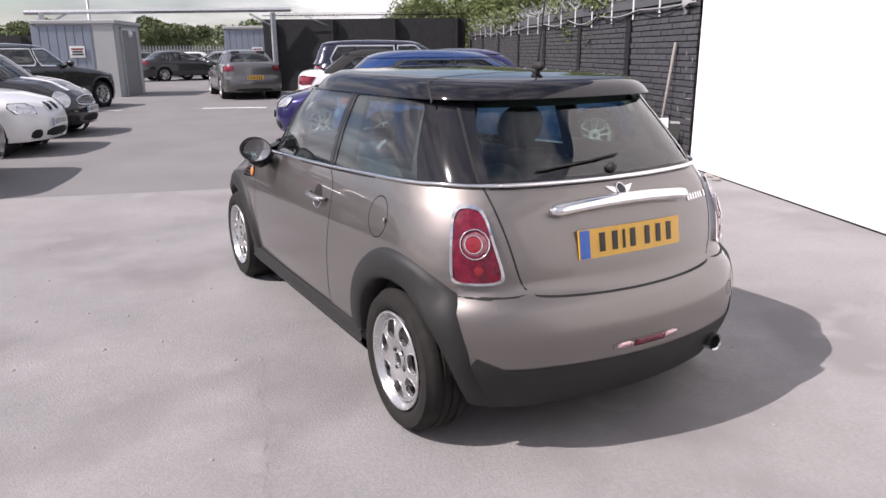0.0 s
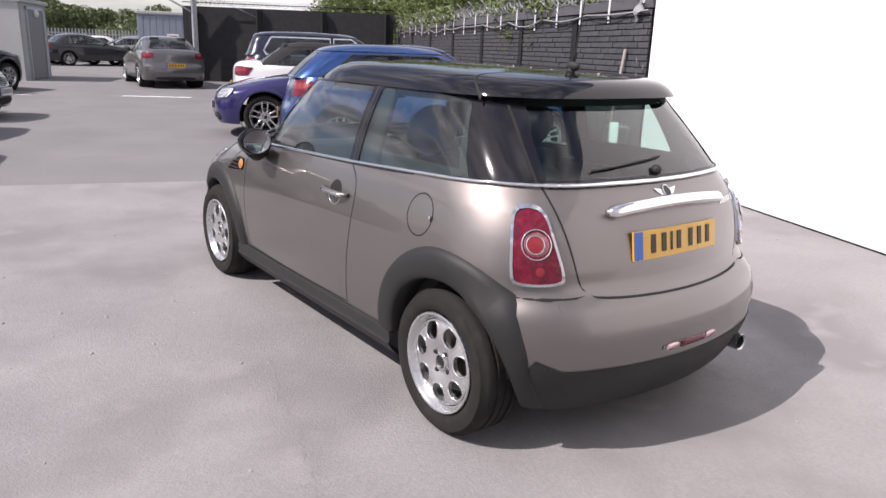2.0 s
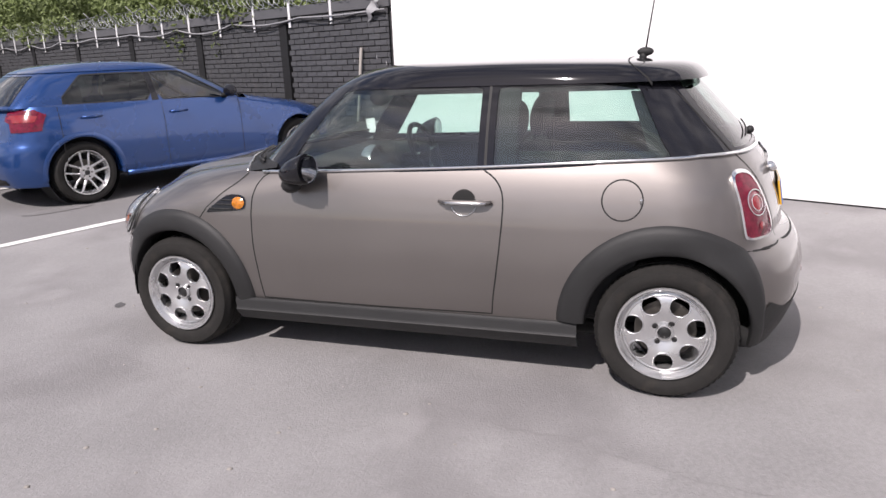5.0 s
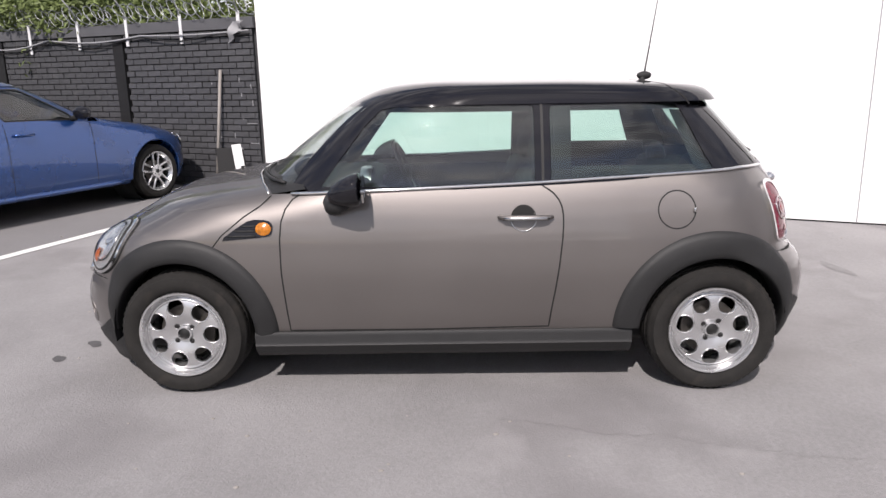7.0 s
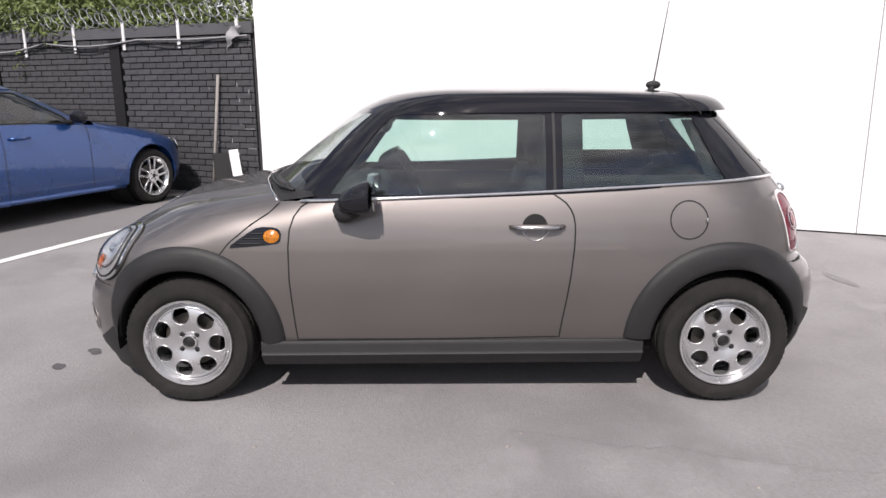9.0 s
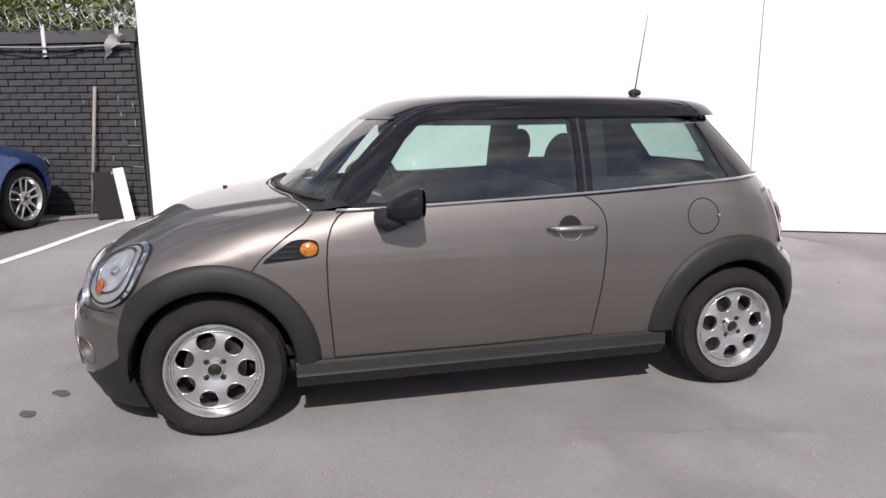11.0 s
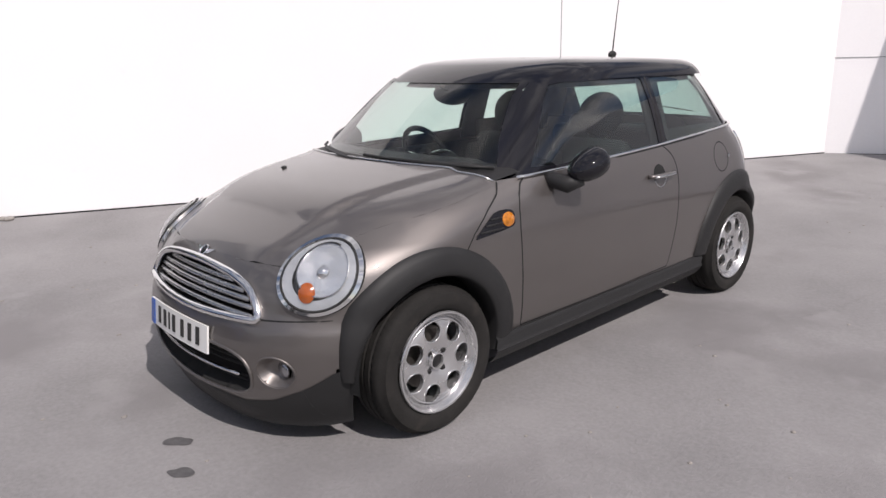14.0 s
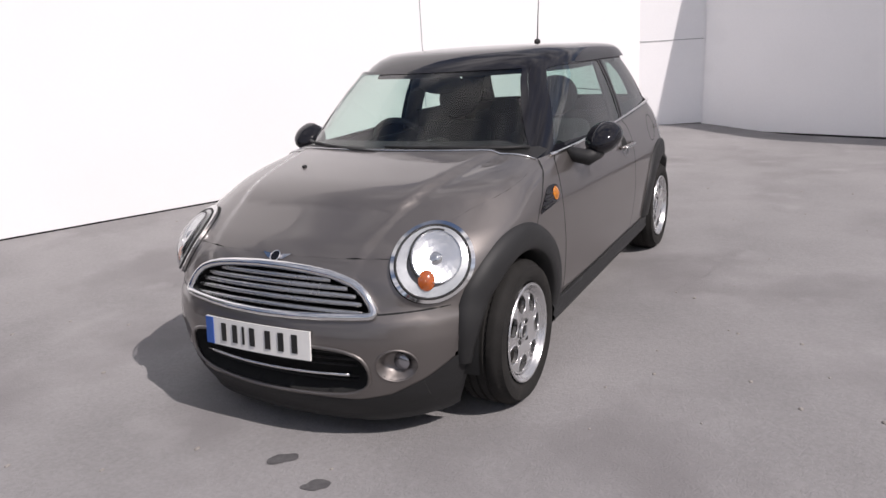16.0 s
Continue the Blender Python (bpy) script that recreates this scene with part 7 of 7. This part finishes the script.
for i in range(26):
    a = i / 25
    x, y = -22 + 76 * a + r.uniform(-2, 2), 92 + r.uniform(-8, 14) - 22 * a
    tree(x, y, r.uniform(3.6, 5.6), r.uniform(2.8, 4.2), 60 + i, 5200, 0.20, M["leaf_far"], "distant green tree beyond the fence", 0.0)
under = [(-22 + 80 * k + r.uniform(-2, 2), 90 - 22 * k + r.uniform(-3, 3), 1.0, 3.0, 2.5, r.uniform(1.6, 2.6)) for k in np.linspace(0, 1, 34)]
tagged(part("hedge", leaf_cloud(under, 36000, 0.21, 9), M["leaf_far"], None, smooth=False), "distant hedge and bushes below the trees", "hedge", kind="stuff")

# ---- ground marks ------------------------------------------------------------
def mark(a, b, width, label="white painted bay line, worn", mat="line"):
    return tagged(part("road_marking", strip(a, b, width, 0.010), M[mat], None, smooth=False), label, "marking", kind="structure")


def sc(s, c):
    q = ALONG * s + ACROSS * c
    return q.x, q.y


mark(sc(5.11, -1.7), sc(5.43, 3.05), 0.09)
for s in (7.89, 10.45, 12.9, 15.3):
    mark(sc(s, -1.68), sc(s + 0.3, 3.0), 0.09)
for s in (8.3, 10.7, 13.1, 15.5):
    mark(sc(s, -9.5), sc(s, -6.6), 0.09)
mark((1.85, 16.3), (3.25, 15.6), 0.22, "pale worn patch of marking near the gate")


def blotch(x, y, rx, ry, seed, mat="oil", lift=0.0075, turn=0.0, label="dark oil stain on the concrete"):
    r2 = random.Random(seed)
    pts = []
    ph = [r2.uniform(0, 6.28) for _ in range(5)]
    for i in range(36):
        a = 2 * math.pi * i / 36
        k = 1 + sum(0.14 / (j + 1) * math.sin((j + 2) * a + ph[j]) for j in range(5))
        u, v = rx * k * math.cos(a), ry * k * math.sin(a)
        px, py = x + u * math.cos(turn) - v * math.sin(turn), y + u * math.sin(turn) + v * math.cos(turn)
        pts.append((px, py, float(rise(px, py)) + lift))
    return tagged(part("ground_stain", (np.array([(x, y, float(rise(x, y)) + lift)] + pts), [(0, 1 + i, 1 + (i + 1) % 36) for i in range(36)], None), M[mat], None, smooth=False), label, "stain", kind="structure")


blotch(-0.13, 3.26, 0.055, 0.035, 1, turn=0.6)
blotch(-0.355, 3.345, 0.05, 0.032, 2, turn=0.4)
blotch(1.2, -1.6, 0.15, 0.05, 3, "damp", turn=0.3, label="damp grey stain on the concrete")
blotch(2.0, -2.6, 0.3, 0.07, 4, "damp", turn=0.5, label="damp grey stain on the concrete")
blotch(1.9, 1.6, 0.25, 0.1, 8, "damp", turn=1.1, label="damp grey stain on the concrete")
blotch(1.6, 5.9, 0.35, 0.10, 5, "damp", turn=-0.3, lift=0.0055, label="dark damp stain on the asphalt")
# cracks in the concrete
def crack(a, b, seed, wobble=0.05, w=0.006):
    r2 = random.Random(seed)
    n, v, f = 40, [], []
    d = (Vector(b) - Vector(a))
    s = Vector((-d.y, d.x)).normalized()
    off = 0
    for i in range(n + 1):
        off = off * 0.8 + r2.uniform(-wobble, wobble) * 0.5
        q = Vector(a).lerp(Vector(b), i / n) + s * off
        ww = w * r2.uniform(0.2, 1.0) * (0.3 if i % 11 in (4, 5) else 1)
        for k in (-1, 1):
            v.append((q.x + s.x * ww * k, q.y + s.y * ww * k, float(rise(q.x, q.y)) + 0.0068))
    f = [(2 * i, 2 * i + 1, 2 * i + 3, 2 * i + 2) for i in range(n)]
    return tagged(part("ground_crack", (np.array(v), f, None), M["damp"], None, smooth=False), "fine dark crack in the concrete", "crack", kind="structure")


crack((-1.38, -0.1), (-1.08, 1.0), 1, 0.04, 0.0022)
crack((-1.46, -0.6), (-1.38, -0.1), 2, 0.02, 0.0022)
r3 = random.Random(21)
sp = []
for i in range(260):
    x, y = r3.uniform(-4.5, 3.2), r3.uniform(-4.5, 5.0)
    if abs(x) < 1.0 and -0.8 < y < 3.2:
        continue
    q = r3.uniform(0.004, 0.012)
    b = ball(x, y, float(rise(x, y)) + 0.006, q, q * 1.3, q * 0.5, 6, 4)
    sp.append(b)
tagged(part("loose_grit", joined(*sp), M["pole"], None), "loose pale grit scattered on the concrete", "grit", kind="stuff")

# ---- bricks, the near bay one by one -----------------------------------------
BL, BH, JT = 0.215, 0.065, 0.011
tile = block(0, 0, 0, BL - 0.0, BH, 0.016, 0.004, 1)
tile_mesh = None
rest = []
face_turn = Euler((0, 0, math.atan2(ALONG.y, ALONG.x))).to_matrix().to_4x4() @ Matrix.Rotation(radians(90), 4, "X")
rows = int(2.09 / (BH + JT))
ends = [3.62] + [q + d for q in POSTS for d in (-0.088, 0.088)] + [20.0]
for row in range(rows):
    z = 0.02 + row * (BH + JT) + BH / 2
    for a, b in zip(ends[::2], ends[1::2]):
        s0, s1 = (a - 3.58) / ALONG.y, (b - 3.58) / ALONG.y
        first_i = math.floor(s0 / (BL + JT)) - 1
        for i in range(first_i, int(s1 / (BL + JT)) + 2):
            lo = i * (BL + JT) + (BL / 2 if row % 2 else 0)
            hi = min(lo + BL, s1 - JT)
            lo = max(lo, s0 + JT)
            if hi - lo < 0.03 or z < 0.05:
                continue
            y = 3.58 + (lo + hi) / 2 * ALONG.y
            p = on_wall(y, 0.003 + 0.003 * ((row * 7 + i * 5) % 3))
            m = Matrix.Translation((p.x, p.y, z)) @ face_turn @ Matrix.Diagonal(((hi - lo) / BL, 1, 1, 1))
            if y < 5.6 and z > 0.12:
                if tile_mesh is None:
                    first = part("brick", tile, M["brick"], brick_wall, smooth=False)
                    tile_mesh = first.data
                    first.matrix_world = m
                else:
                    o = new("brick", tile_mesh)
                    o.parent = brick_wall
                    o.matrix_world = m
            else:
                rest.append(moved(tile, m)[0])
k = len(tile[0])
tf = [tuple(i + b * k for i in t) for b in range(len(rest)) for t in tile[1]]
tagged(part("far_bricks", (np.vstack(rest), tf, None), M["brick"], brick_wall, smooth=False), kind="stuff")
